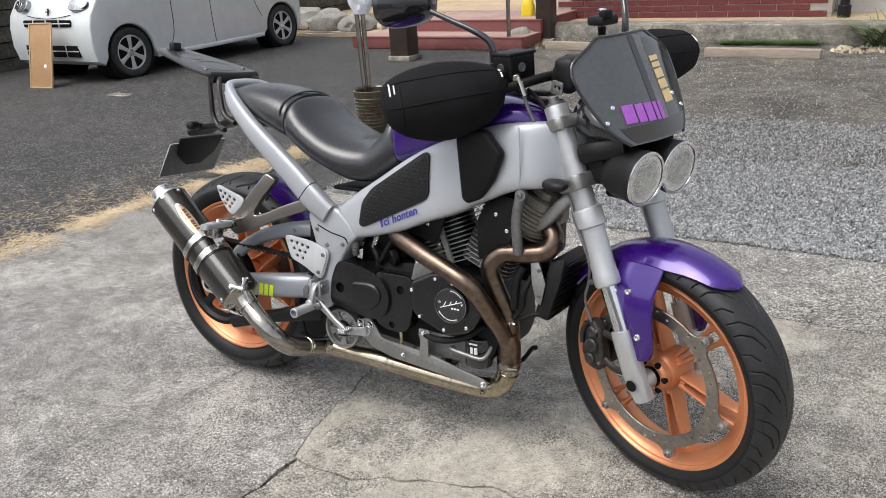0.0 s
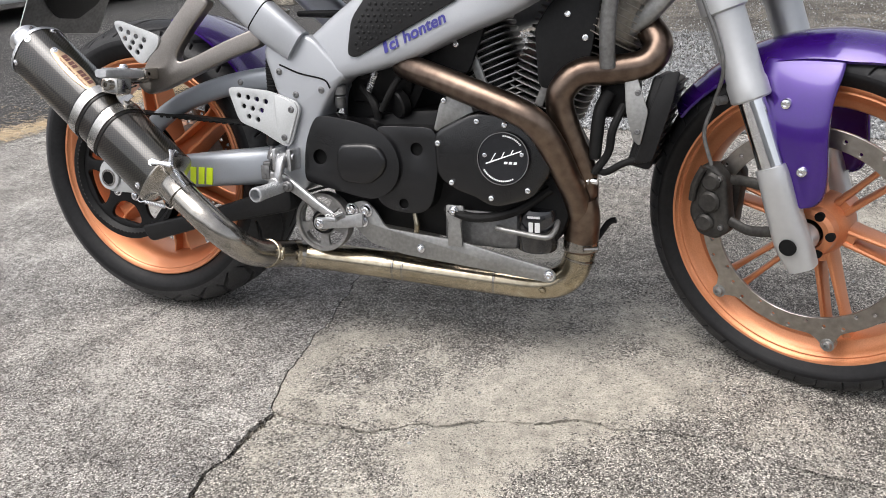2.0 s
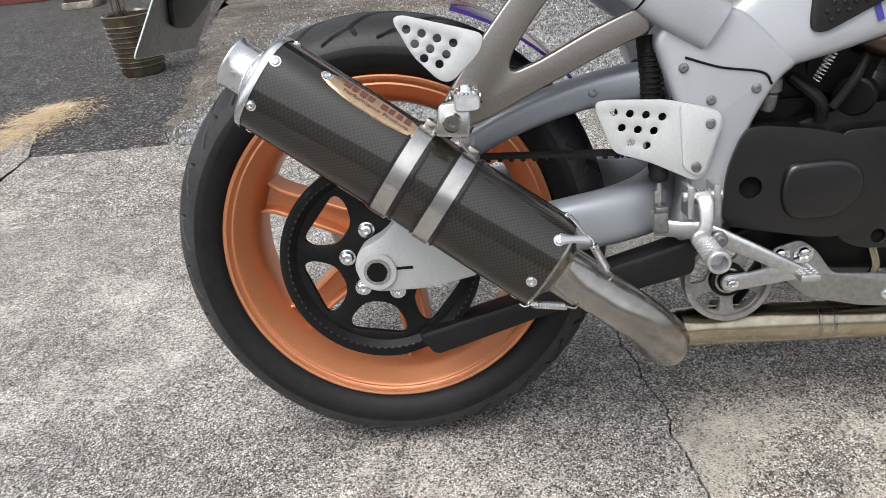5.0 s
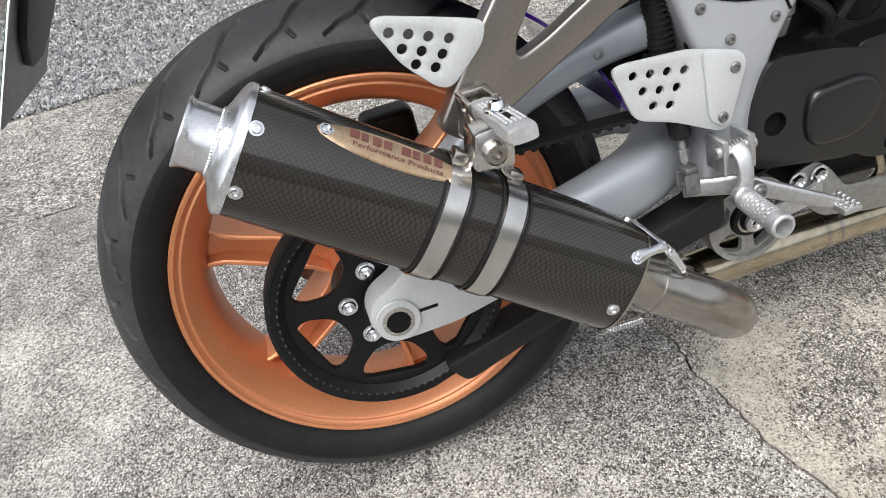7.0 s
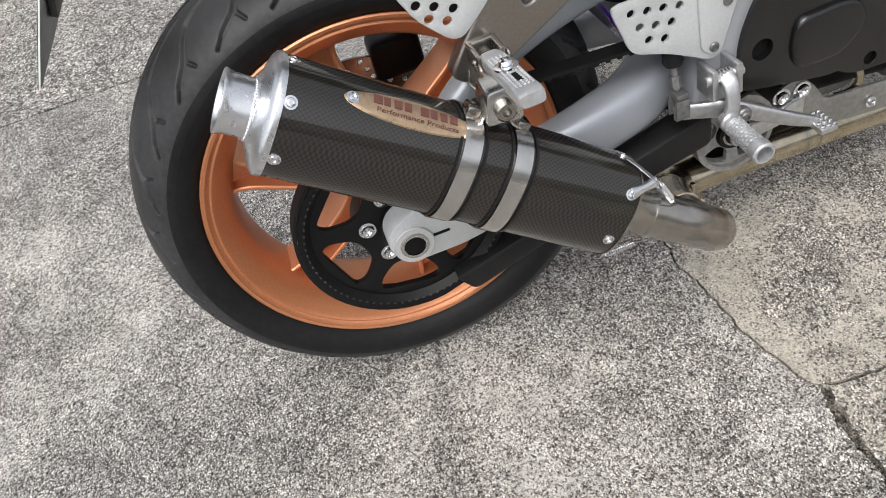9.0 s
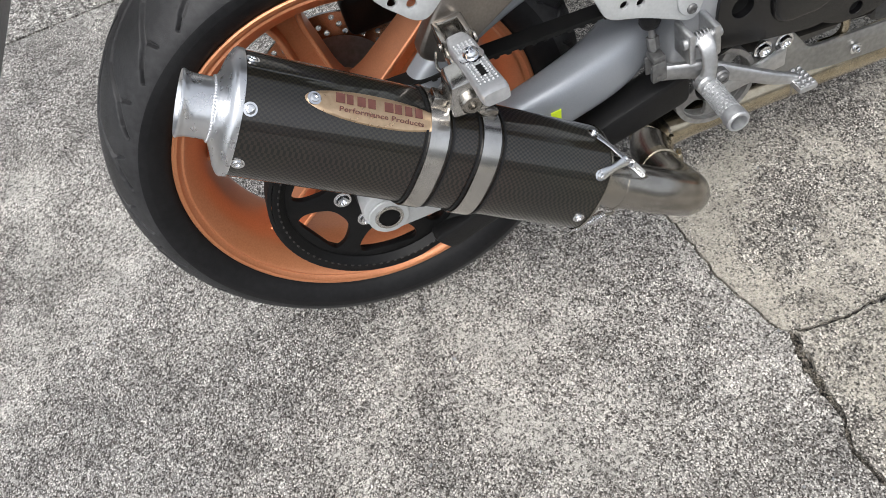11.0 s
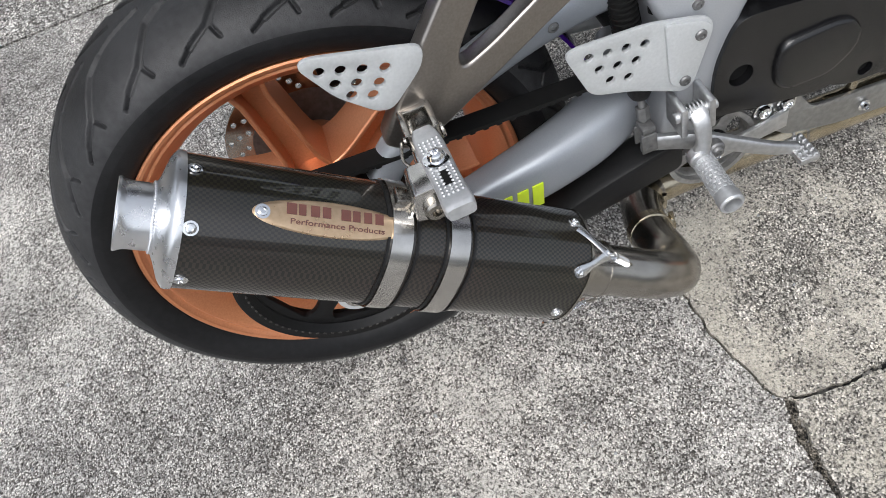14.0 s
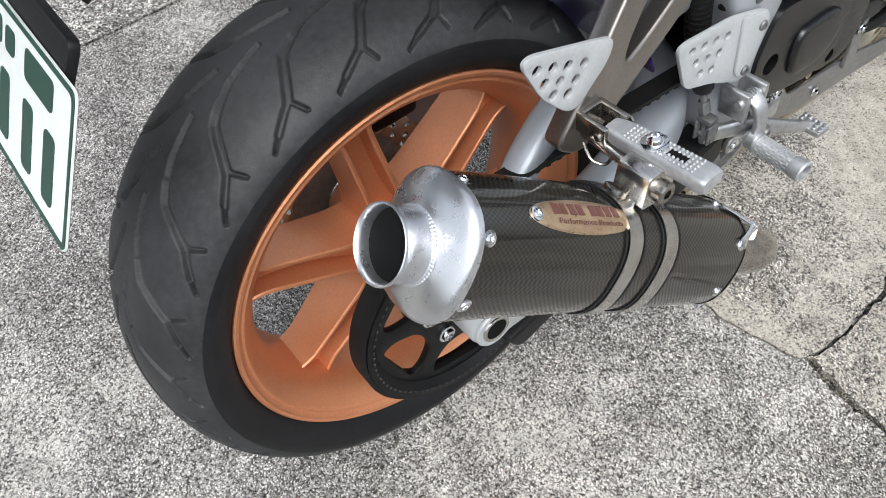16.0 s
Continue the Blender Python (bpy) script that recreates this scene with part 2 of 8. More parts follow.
M_PLATE = surf("silver_grey_plate", (0.46, 0.475, 0.48), (0.54, 0.555, 0.56), (0.42, 0.55), metal=0.3, scale=12, fine=300)
M_ALU = surf("brushed_aluminium", (0.69, 0.70, 0.71), (0.76, 0.77, 0.78), (0.22, 0.30), metal=1.0, scale=9, fine=60)
M_STEEL = surf("stained_steel", (0.31, 0.29, 0.262), (0.45, 0.43, 0.395), (0.16, 0.30), metal=1.0, scale=7, fine=50)
M_DISC = surf("worn_disc_steel", (0.270, 0.250, 0.230), (0.405, 0.378, 0.351), (0.28, 0.42), metal=1.0, scale=12, fine=90, bump=0.06)
M_KNURL = surf("pale_knurled_aluminium", (0.42, 0.428, 0.44), (0.56, 0.568, 0.58), (0.38, 0.52), metal=0.62, scale=20, fine=200)
M_OUTLET = surf("bare_spun_aluminium", (0.68, 0.69, 0.71), (0.78, 0.79, 0.81), (0.22, 0.34), metal=0.96, scale=9, fine=80)
M_IDLER = surf("dusty_cast_alloy", (0.20, 0.195, 0.19), (0.36, 0.355, 0.345), (0.42, 0.58), metal=0.55, scale=14, fine=150, bump=0.2)
M_PEG = surf("worn_cast_aluminium", (0.42, 0.425, 0.43), (0.58, 0.585, 0.59), (0.32, 0.46), metal=0.9, scale=20, fine=160, bump=0.04, bump_scale=400)
M_CHROME = surf("bright_chrome", (0.75, 0.76, 0.78), (0.85, 0.86, 0.88), (0.06, 0.14), metal=1.0, scale=8, fine=60)
M_BRONZE = surf("heat_browned_steel", (0.125, 0.089, 0.071), (0.235, 0.178, 0.138), (0.24, 0.40), metal=1.0, scale=5, fine=60, bump=0.03)
M_STRAW_STEEL = surf("straw_tinted_steel", (0.36, 0.31, 0.22), (0.58, 0.52, 0.41), (0.16, 0.32), metal=1.0, scale=6, fine=70)
M_BRKT = surf("bronze_grey_bracket", (0.27, 0.245, 0.225), (0.34, 0.315, 0.29), (0.24, 0.34), metal=0.95, scale=3, fine=400)
M_BLACK = surf("satin_black_metal", (0.003, 0.003, 0.0033), (0.007, 0.007, 0.0074), (0.38, 0.52), scale=9, fine=300, bump=0.12, bump_scale=900, spec=0.22)
M_PLASTIC = surf("black_plastic", (0.006, 0.006, 0.0065), (0.012, 0.012, 0.0125), (0.38, 0.55), scale=12, fine=200, bump=0.2, bump_scale=900, spec=0.28)
M_GLOSSBLACK = surf("gloss_black", (0.010, 0.010, 0.012), (0.02, 0.02, 0.023), (0.1, 0.22), scale=6, fine=80, coat=0.8)
M_VINYL = surf("seat_vinyl", (0.011, 0.0115, 0.013), (0.019, 0.020, 0.023), (0.22, 0.30), scale=8, fine=300, bump=0.18, bump_scale=1000, spec=0.7, coat=0.15)
M_NEOPRENE = surf("black_neoprene", (0.007, 0.0068, 0.0075), (0.013, 0.0125, 0.0135), (0.75, 0.9), scale=20, fine=700, bump=0.25, bump_scale=1200, spec=0.10)
M_SIDEWALL = surf("sidewall_rubber", (0.006, 0.006, 0.0068), (0.013, 0.013, 0.014), (0.42, 0.58), scale=12, fine=120, bump=0.15, bump_scale=600, spec=0.24)
M_COVER = surf("matt_black_casting", (0.0036, 0.0036, 0.0040), (0.0068, 0.0068, 0.0075), (0.20, 0.29), scale=10, fine=300, bump=0.12, bump_scale=900, spec=0.62)
M_DULLALU = surf("dull_aluminium", (0.26, 0.26, 0.255), (0.38, 0.38, 0.37), (0.38, 0.54), metal=0.85, scale=9, fine=150, bump=0.12, bump_scale=300)
M_DARKSTEEL = surf("dark_painted_steel", (0.030, 0.027, 0.026), (0.055, 0.050, 0.048), (0.3, 0.42), metal=0.5, scale=12, fine=120)
M_PURPLE = surf("metallic_purple", (0.0302, 0.0034, 0.1512), (0.0504, 0.0059, 0.2184), (0.22, 0.3), metal=0.4, scale=4, fine=700, coat=1.0)
M_YELLOW = surf("fluorescent_yellow", (0.62, 0.80, 0.02), (0.70, 0.86, 0.03), (0.4, 0.5), scale=20)
M_WHITE = surf("white_ink", (0.75, 0.75, 0.75), (0.82, 0.82, 0.82), (0.5, 0.6))
M_BLUEINK = surf("blue_ink", (0.022, 0.020, 0.17), (0.035, 0.032, 0.25), (0.4, 0.5))
M_LILAC = surf("lilac_sticker", (0.29, 0.075, 0.42), (0.35, 0.10, 0.48), (0.35, 0.45))
M_GOLD = surf("gold_sticker", (0.60, 0.44, 0.20), (0.68, 0.52, 0.27), (0.35, 0.45))
M_BADGE = surf("bronze_badge", (0.52, 0.37, 0.235), (0.66, 0.49, 0.325), (0.24, 0.34), metal=0.85, scale=20, fine=160)
M_BADGEINK = surf("badge_print", (0.10, 0.035, 0.03), (0.15, 0.06, 0.045), (0.4, 0.5))
M_STRAP = surf("polished_strap_steel", (0.52, 0.505, 0.48), (0.68, 0.665, 0.64), (0.16, 0.28), metal=1.0, scale=10, fine=60)
M_CALIPER = surf("dusty_caliper_alloy", (0.020, 0.019, 0.018), (0.055, 0.052, 0.048), (0.4, 0.6), metal=0.4, scale=30, fine=160, bump=0.2)
M_FIN = surf("bare_fin_alloy", (0.28, 0.28, 0.275), (0.46, 0.46, 0.45), (0.36, 0.52), metal=0.6, scale=14, fine=150)
M_TYREFRONT = surf("front_tyre_rubber", (0.012, 0.012, 0.013), (0.026, 0.026, 0.028), (0.36, 0.56), scale=14, fine=130, bump=0.25, bump_scale=700, spec=0.36)
M_SCREEN = surf("smoked_grey_screen", (0.052, 0.056, 0.060), (0.068, 0.072, 0.077), (0.05, 0.10), scale=5, fine=80, coat=1.0)
M_FORK = surf("satin_silver_fork", (0.50, 0.51, 0.52), (0.54, 0.55, 0.56), (0.34, 0.44), metal=0.65, scale=8, fine=90)
M_RACK = surf("satin_grey_rack_plastic", (0.020, 0.021, 0.023), (0.034, 0.035, 0.038), (0.26, 0.36), scale=9, fine=250, bump=0.15, bump_scale=900, spec=0.7)
M_LAMP = surf("clear_lamp_glass", (0.16, 0.17, 0.18), (0.42, 0.44, 0.46), (0.04, 0.10), metal=0.5, scale=14, fine=40, coat=1.0)
M_TREAD = surf("pinkish_paving", (0.30, 0.19, 0.165), (0.42, 0.29, 0.25), (0.6, 0.8), scale=3, fine=40)
M_CARBON = carbon_weave()
M_LENS = glass("headlight_glass")
M_REFLECT = surf("bright_reflector", (0.90, 0.91, 0.92), (0.96, 0.965, 0.97), (0.05, 0.11), metal=0.95, scale=40, fine=110)
M_HEAD = surf("browned_cast_alloy", (0.16, 0.145, 0.125), (0.27, 0.25, 0.22), (0.42, 0.58), metal=0.7, scale=14, fine=150, bump=0.2)
M_GREY = surf("cast_grey_metal", (0.15, 0.15, 0.15), (0.26, 0.26, 0.26), (0.4, 0.55), metal=0.75, scale=14, fine=150, bump=0.2)
M_HOSE = surf("black_hose", (0.006, 0.006, 0.006), (0.012, 0.012, 0.012), (0.5, 0.65), spec=0.2)
M_VAN = surf("white_van_paint", (0.56, 0.59, 0.595), (0.62, 0.65, 0.655), (0.2, 0.3), scale=2, fine=8, coat=0.8)
M_TINT = surf("dark_window_tint", (0.015, 0.017, 0.018), (0.025, 0.028, 0.03), (0.05, 0.1), scale=2)
M_WOODBOARD = surf("brown_fibreboard", (0.33, 0.19, 0.09), (0.42, 0.255, 0.13), (0.6, 0.75), scale=3, fine=60)
M_BOARDEDGE = surf("pale_wood_edge", (0.50, 0.33, 0.17), (0.60, 0.42, 0.24), (0.6, 0.75), scale=5, fine=60)
M_TIMBER = surf("weathered_timber", (0.24, 0.19, 0.15), (0.40, 0.34, 0.28), (0.75, 0.9), scale=4, fine=40, stretch=(0.2, 3, 3), bump=0.3)
M_BRICK = surf("red_brick", (0.095, 0.016, 0.018), (0.15, 0.030, 0.030), (0.55, 0.7), scale=5, fine=90, bump=0.3, island=0.12)
M_MORTAR = surf("brick_mortar", (0.40, 0.36, 0.33), (0.50, 0.46, 0.42), (0.85, 0.95), scale=8, fine=120)
M_TERRA = surf("terracotta_tile", (0.15, 0.042, 0.040), (0.22, 0.075, 0.068), (0.5, 0.7), scale=3, fine=40)
M_SAND = surf("sandy_earth", (0.36, 0.26, 0.16), (0.52, 0.40, 0.27), (0.9, 0.97), scale=2, fine=30, bump=0.4, bump_scale=60)
M_POST = surf("dark_brown_post", (0.030, 0.020, 0.017), (0.055, 0.040, 0.034), (0.35, 0.5), scale=6, fine=60)
M_ROCK = surf("garden_rock", (0.19, 0.18, 0.16), (0.36, 0.34, 0.31), (0.85, 0.95), scale=4, fine=40, bump=0.6, bump_scale=60)
M_STRAW = surf("dry_straw", (0.40, 0.30, 0.18), (0.56, 0.45, 0.30), (0.8, 0.9), scale=7, fine=60, island=0.4)
M_GRASS = leafy("grass_blades", (0.045, 0.10, 0.018), (0.10, 0.17, 0.045))
M_SPIKE = leafy("spiky_leaves", (0.06, 0.10, 0.035), (0.17, 0.21, 0.10))
M_CERAMIC = surf("brown_green_glaze", (0.055, 0.026, 0.016), (0.065, 0.070, 0.045), (0.15, 0.3), scale=9, fine=30, coat=0.4)
M_SAFETY = surf("yellow_plastic", (0.72, 0.53, 0.02), (0.78, 0.60, 0.03), (0.35, 0.45))
M_BAG = surf("white_plastic_bag", (0.62, 0.64, 0.72), (0.75, 0.77, 0.82), (0.3, 0.45), scale=20)
M_WALL = concrete("old_block_wall", (0.15, 0.145, 0.13), (0.07, 0.068, 0.062), (1.0, 0.98, 0.92), 0.3)
M_PLASTER = surf("grey_plaster", (0.46, 0.46, 0.45), (0.55, 0.55, 0.54), (0.85, 0.95), scale=3, fine=90, bump=0.2)
M_PLATEFACE = surf("plate_enamel", (0.72, 0.75, 0.72), (0.80, 0.83, 0.80), (0.3, 0.4), scale=6)
M_PLATEINK = surf("plate_green_ink", (0.012, 0.05, 0.035), (0.018, 0.07, 0.05), (0.35, 0.45))
M_RED = surf("dark_red_glass", (0.20, 0.012, 0.012), (0.26, 0.02, 0.02), (0.1, 0.2), coat=0.6)
# near-black that puts the shade of holes, slots and gaps into colour
M_DARKHOLE = surf("painted_recess_shade", (0.006, 0.006, 0.006), (0.010, 0.010, 0.010), (0.7, 0.9), spec=0.1)


# ---- shapes ----
def part(name, bm, material, parent=None, label="", m=None, sharp=35):
    bmesh.ops.recalc_face_normals(bm, faces=bm.faces)
    lim = radians(sharp)
    for f in bm.faces:
        f.smooth = True
    for e in bm.edges:
        if len(e.link_faces) == 2 and e.calc_face_angle(0) > lim:
            e.smooth = False
    me = bpy.data.meshes.new(name)
    bm.to_mesh(me)
    bm.free()
    me.materials.append(material)
    ob = new(name, me)
    if parent is not None:
        ob.parent = parent
    if m is not None:
        ob.matrix_basis = m
    if label:
        tagged(ob, label)
    return ob


def again(ob, m, parent=None):
    """Another object on the same mesh."""
    o = new(ob.name.split(".")[0], ob.data)
    o.parent = parent if parent is not None else ob.parent
    o.matrix_basis = m
    if "label" in ob:
        o["label"] = ob["label"]
    return o


def thing(name, label, category, group="", m=None):
    ob = new(name)
    ob.empty_display_size = 0.1
    if m is not None:
        ob.matrix_basis = m
    return tagged(ob, label, category, group)


def join(*bms):
    out = bmesh.new()
    for b in bms:
        me = bpy.data.meshes.new("tmp")
        b.to_mesh(me)
        b.free()
        out.from_mesh(me)
        bpy.data.meshes.remove(me)
    return out


def moved(bm, m):
    bmesh.ops.transform(bm, matrix=m, verts=bm.verts)
    return bm


def loft(rings, caps=True, closed=False):
    bm = bmesh.new()
    vs = [[bm.verts.new(p) for p in r] for r in rings]
    n = len(vs[0])
    pairs = list(zip(vs, vs[1:])) + ([(vs[-1], vs[0])] if closed else [])
    for a, b in pairs:
        for i in range(n):
            bm.faces.new((a[i], a[(i + 1) % n], b[(i + 1) % n], b[i]))
    if caps and not closed:
        bm.faces.new(vs[0])
        bm.faces.new(vs[-1])
    return bm


def cat(pts, k=6):
    """A smooth line through control points (any dimension)."""
    p = [np.array(q, float) for q in pts]
    p = [2 * p[0] - p[1]] + p + [2 * p[-1] - p[-2]]
    out = []
    for i in range(1, len(p) - 2):
        a, b, c, d = p[i - 1:i + 3]
        for j in range(k):
            t = j / k
            out.append(0.5 * (2 * b + (c - a) * t + (2 * a - 5 * b + 4 * c - d) * t * t + (3 * b - a - 3 * c + d) * t ** 3))
    return out + [p[-2]]


def ring(c, u, v, a, b, n=24, p=2.0):
    out = []
    for i in range(n):
        t = 2 * math.pi * i / n
        ct, st = math.cos(t), math.sin(t)
        out.append(Vector(c) + Vector(u) * a * math.copysign(abs(ct) ** (2 / p), ct) + Vector(v) * b * math.copysign(abs(st) ** (2 / p), st))
    return out


def sweep(path, rx, ry=None, up=(0, 0, 1), n=14, k=6, p=2.0, smooth=True):
    """A bar along a path: half width rx across, half height ry along up."""
    ry = rx if ry is None else ry
    m = len(path)
    xs = rx if isinstance(rx, (list, tuple)) else [rx] * m
    ys = ry if isinstance(ry, (list, tuple)) else [ry] * m
    data = [(*q, a, b) for q, a, b in zip(path, xs, ys)]
    pts = cat(data, k) if smooth and m > 2 else [np.array(d, float) for d in data]
    rings, side = [], None
    for i, q in enumerate(pts):
        a, b = pts[max(i - 1, 0)], pts[min(i + 1, len(pts) - 1)]
        t = Vector(b[:3] - a[:3]).normalized()
        if side is None:
            side = t.cross(Vector(up))
        side = (side - t * side.dot(t)).normalized()
        rings.append(ring(q[:3], side, side.cross(t), q[3], q[4], n, p))
    return loft(rings)


def lathe(profile, n=48, closed=False, m=None):
    """Turned round the y axis: (radius, y) pairs."""
    rings = []
    for r, y in profile:
        rings.append([Vector((max(r, 1e-4) * math.cos(2 * math.pi * i / n), y, max(r, 1e-4) * math.sin(2 * math.pi * i / n))) for i in range(n)])
    bm = loft(rings, caps=not closed, closed=closed)
    return moved(bm, m) if m is not None else bm


def prism(outline, y0, y1, bev=0.002, holes=(), seg=2):
    """A plate with an outline in x and z, from y0 to y1, with holes."""
    bm = bmesh.new()
    loops, edges = [], []
    for lp in (outline, *holes):
        vs = [bm.verts.new((q[0], y0, q[1])) for q in lp]
        loops.append(vs)
        edges += [bm.edges.new((vs[i], vs[(i + 1) % len(vs)])) for i in range(len(vs))]
    if holes:
        bmesh.ops.triangle_fill(bm, edges=edges, use_beauty=True, use_dissolve=False)
    else:
        bm.faces.new(loops[0])
    twin = {}
    for vs in loops:
        for v in vs:
            twin[v] = bm.verts.new((v.co.x, y1, v.co.z))
    for f in bm.faces[:]:
        bm.faces.new([twin[v] for v in reversed(f.verts)])
    for vs in loops:
        for i in range(len(vs)):
            a, b = vs[i], vs[(i + 1) % len(vs)]
            bm.faces.new((a, b, twin[b], twin[a]))
    bmesh.ops.recalc_face_normals(bm, faces=bm.faces)
    if bev:
        es = [e for e in bm.edges if len(e.link_faces) == 2 and e.calc_face_angle(0) > 0.9 and abs(e.verts[0].co.y - e.verts[1].co.y) < 1e-6]
        bmesh.ops.bevel(bm, geom=es, offset=bev, segments=seg, profile=0.5, affect="EDGES", clamp_overlap=True)
    return bm


def rounded(pts, r, seg=4):
    out = []
    for i, b in enumerate(pts):
        a, c = Vector(pts[i - 1]), Vector(pts[(i + 1) % len(pts)])
        b = Vector(b)
        d1, d2 = (a - b), (c - b)
        r1, r2 = min(r, d1.length * 0.45), min(r, d2.length * 0.45)
        s, e = b + d1.normalized() * r1, b + d2.normalized() * r2
        for j in range(seg + 1):
            t = j / seg
            out.append(tuple(s * (1 - t) ** 2 + b * 2 * t * (1 - t) + e * t * t))
    return out


def circle(x, z, r, n=16):
    return [(x + r * math.cos(2 * math.pi * i / n), z + r * math.sin(2 * math.pi * i / n)) for i in range(n)]


def box(c, s, bev=0.004, seg=2, m=None):
    bm = bmesh.new()
    bmesh.ops.create_cube(bm, size=1)
    moved(bm, Matrix.Translation(c) @ Matrix.Diagonal((*s, 1)))
    if bev:
        bmesh.ops.bevel(bm, geom=bm.edges[:], offset=bev, segments=seg, profile=0.5, affect="EDGES", clamp_overlap=True)
    return moved(bm, m) if m is not None else bm


def along(c, d, up=(0, 0, 1)):
    """A frame at c whose y axis runs along d."""
    y = Vector(d).normalized()
    x = y.cross(Vector(up)).normalized()
    z = x.cross(y)
    return Matrix.Translation(c) @ Matrix((x, y, z)).transposed().to_4x4()


def rod(a, b, r, n=14, bev=0.0):
    a, b = Vector(a), Vector(b)
    L = (b - a).length
    e = min(bev, L / 3, r * 0.5)
    prof = [(r - e, 0), (r, e), (r, L - e), (r - e, L)] if e else [(r, 0), (r, L)]
    up = (0, 0, 1) if abs((b - a).normalized().z) < 0.95 else (1, 0, 0)
    return lathe(prof, n, m=along(a, b - a, up))


def bolt(c, d, r=0.006, h=0.004):
    """A button-head screw with a hex socket, facing along d."""
    up = (0, 0, 1) if abs(Vector(d).normalized().z) < 0.95 else (1, 0, 0)
    return lathe([(r, -0.002), (r, h * 0.35), (r * 0.82, h * 0.85), (r * 0.48, h), (r * 0.45, h * 0.4), (0.0002, h * 0.4)], 12, m=along(c, d, up))


def spring(a, b, r, wire, turns):
    a, b = Vector(a), Vector(b)
    m = along(a, b - a)
    L = (b - a).length
    return sweep([m @ Vector((r * math.cos(6.2832 * turns * i / (turns * 8)), L * i / (turns * 8), r * math.sin(6.2832 * turns * i / (turns * 8)))) for i in range(turns * 8 + 1)], wire, n=5, smooth=False)


# ---- ground ----
def wavy(pts, step=0.005, amp=0.0065, seed=1.0):
    """A ragged line along control points (x, y)."""
    out = []
    for (ax, ay), (bx, by) in zip(pts, pts[1:]):
        L = math.hypot(bx - ax, by - ay)
        st = max(step, L / 200)
        k = max(1, int(L / st))
        for i in range(k):
            t = i / k
            x, y = ax + (bx - ax) * t, ay + (by - ay) * t
            w = amp if 0 < len(out) else 0
            a, b = noise.noise((x * 14, y * 14, seed)), noise.noise((x * 45, y * 45, seed + 7)) + 0.55 * noise.noise((x * 130, y * 130, seed + 11))
            c, d = noise.noise((x * 14, y * 14, seed + 3)), noise.noise((x * 45, y * 45, seed + 9)) + 0.55 * noise.noise((x * 130, y * 130, seed + 13))
            out.append((x + w * (2 * a + b), y + w * (2 * c + d)))
    return out + [pts[-1]]


def sheet(name, outline, z, depth, material, label, bev=0.0, kind="structure"):
    """A flat slab with an outline in x and y, its top at z."""
    bm = bmesh.new()
    top = [bm.verts.new((x, y, z)) for x, y in outline]
    bot = [bm.verts.new((x, y, z - depth)) for x, y in outline]
    f = bm.faces.new(top)
    bm.faces.new(bot[::-1])
    n = len(top)
    for i in range(n):
        bm.faces.new((top[i], bot[i], bot[(i + 1) % n], top[(i + 1) % n]))
    if bev:
        bmesh.ops.bevel(bm, geom=list(f.edges), offset=bev, segments=2, profile=0.6, affect="EDGES", clamp_overlap=True)
    bmesh.ops.triangulate(bm, faces=[f for f in bm.faces if len(f.verts) > 4])
    return tagged(part(name, bm, material), label, name.split("_")[0], kind=kind)


sheet("ground", [(-400, -400), (400, -400), (400, 400), (-400, 400)], -0.012, 0.02, M_ASPH, "old dark asphalt driveway with pale worn specks")

CRACK = [(0.335, 0.975), (0.345, 0.6), (0.355, 0.21), (0.39, -0.05), (0.402, -0.13), (0.418, -0.27), (0.452, -0.34)]
CRACK2 = [(0.452, -0.34), (0.445, -0.42), (0.435, -0.50), (0.45, -0.62), (0.47, -1.1), (0.46, -2.0), (0.44, -6.0)]
BRANCH = [(0.452, -0.34), (0.53, -0.352), (0.64, -0.348), (0.72, -0.30), (0.82, -0.272), (0.99, -0.222), (1.16, -0.212), (1.28, -0.24), (1.6, -0.30), (2.4, -0.26), (7.0, -0.20)]
up1, up2, br = wavy(CRACK), wavy(CRACK2, seed=2.0), wavy(BRANCH, seed=5.0)


def shifted(line, dx, dy, vary=0.0):
    return [(x + dx * (1 + vary * (noise.noise((x * 9, y * 9, 4)) + 0.5 * noise.noise((x * 70, y * 70, 4)))), y + dy * (1 + vary * (noise.noise((x * 9, y * 9, 8)) + 0.5 * noise.noise((x * 70, y * 70, 8))))) for x, y in line]


lo = shifted(up1, -0.0018, 0) + shifted(up2[1:], -0.0050, 0, 1.1)
sheet("pavement_west", [(-1.88, 0.975), *lo, (-1.98, -6.0)], 0.0, 0.05, M_SLAB, "worn grey concrete slab with exposed grit", bev=0.0016)
sheet("pavement_east", [*shifted(up1, 0.0018, 0), *shifted(br[1:], 0, 0.0024, 1.5), (7.0, 0.975)], 0.0005, 0.05, M_SLAB2, "pale yellowish concrete slab, cracked", bev=0.0016)
sheet("pavement_south", [*shifted(br, 0.003, -0.0024, 1.5), (7.0, -6.0), *shifted(up2, 0.0050, 0, 1.1)[::-1]], 0.0, 0.05, M_SLAB2, "pale cracked concrete slab", bev=0.0016)
STRIP_CRACK = [(-1.50, 0.987), (-1.49, 1.38), (-1.52, 1.63)]
sc = wavy(STRIP_CRACK, seed=8.0)
sheet("pavement_strip", [*shifted(sc, 0.004, 0), (7.0, 1.64), (7.0, 0.987)], -0.003, 0.05, M_STRIP, "rough weathered concrete strip beside the gravel", bev=0.003)
sheet("pavement_corner", [(-1.88, 0.987), *shifted(sc, -0.004, 0), (-1.72, 2.1), (-1.80, 2.1)], -0.004, 0.05, M_STRIP, "rough weathered concrete corner", bev=0.003)
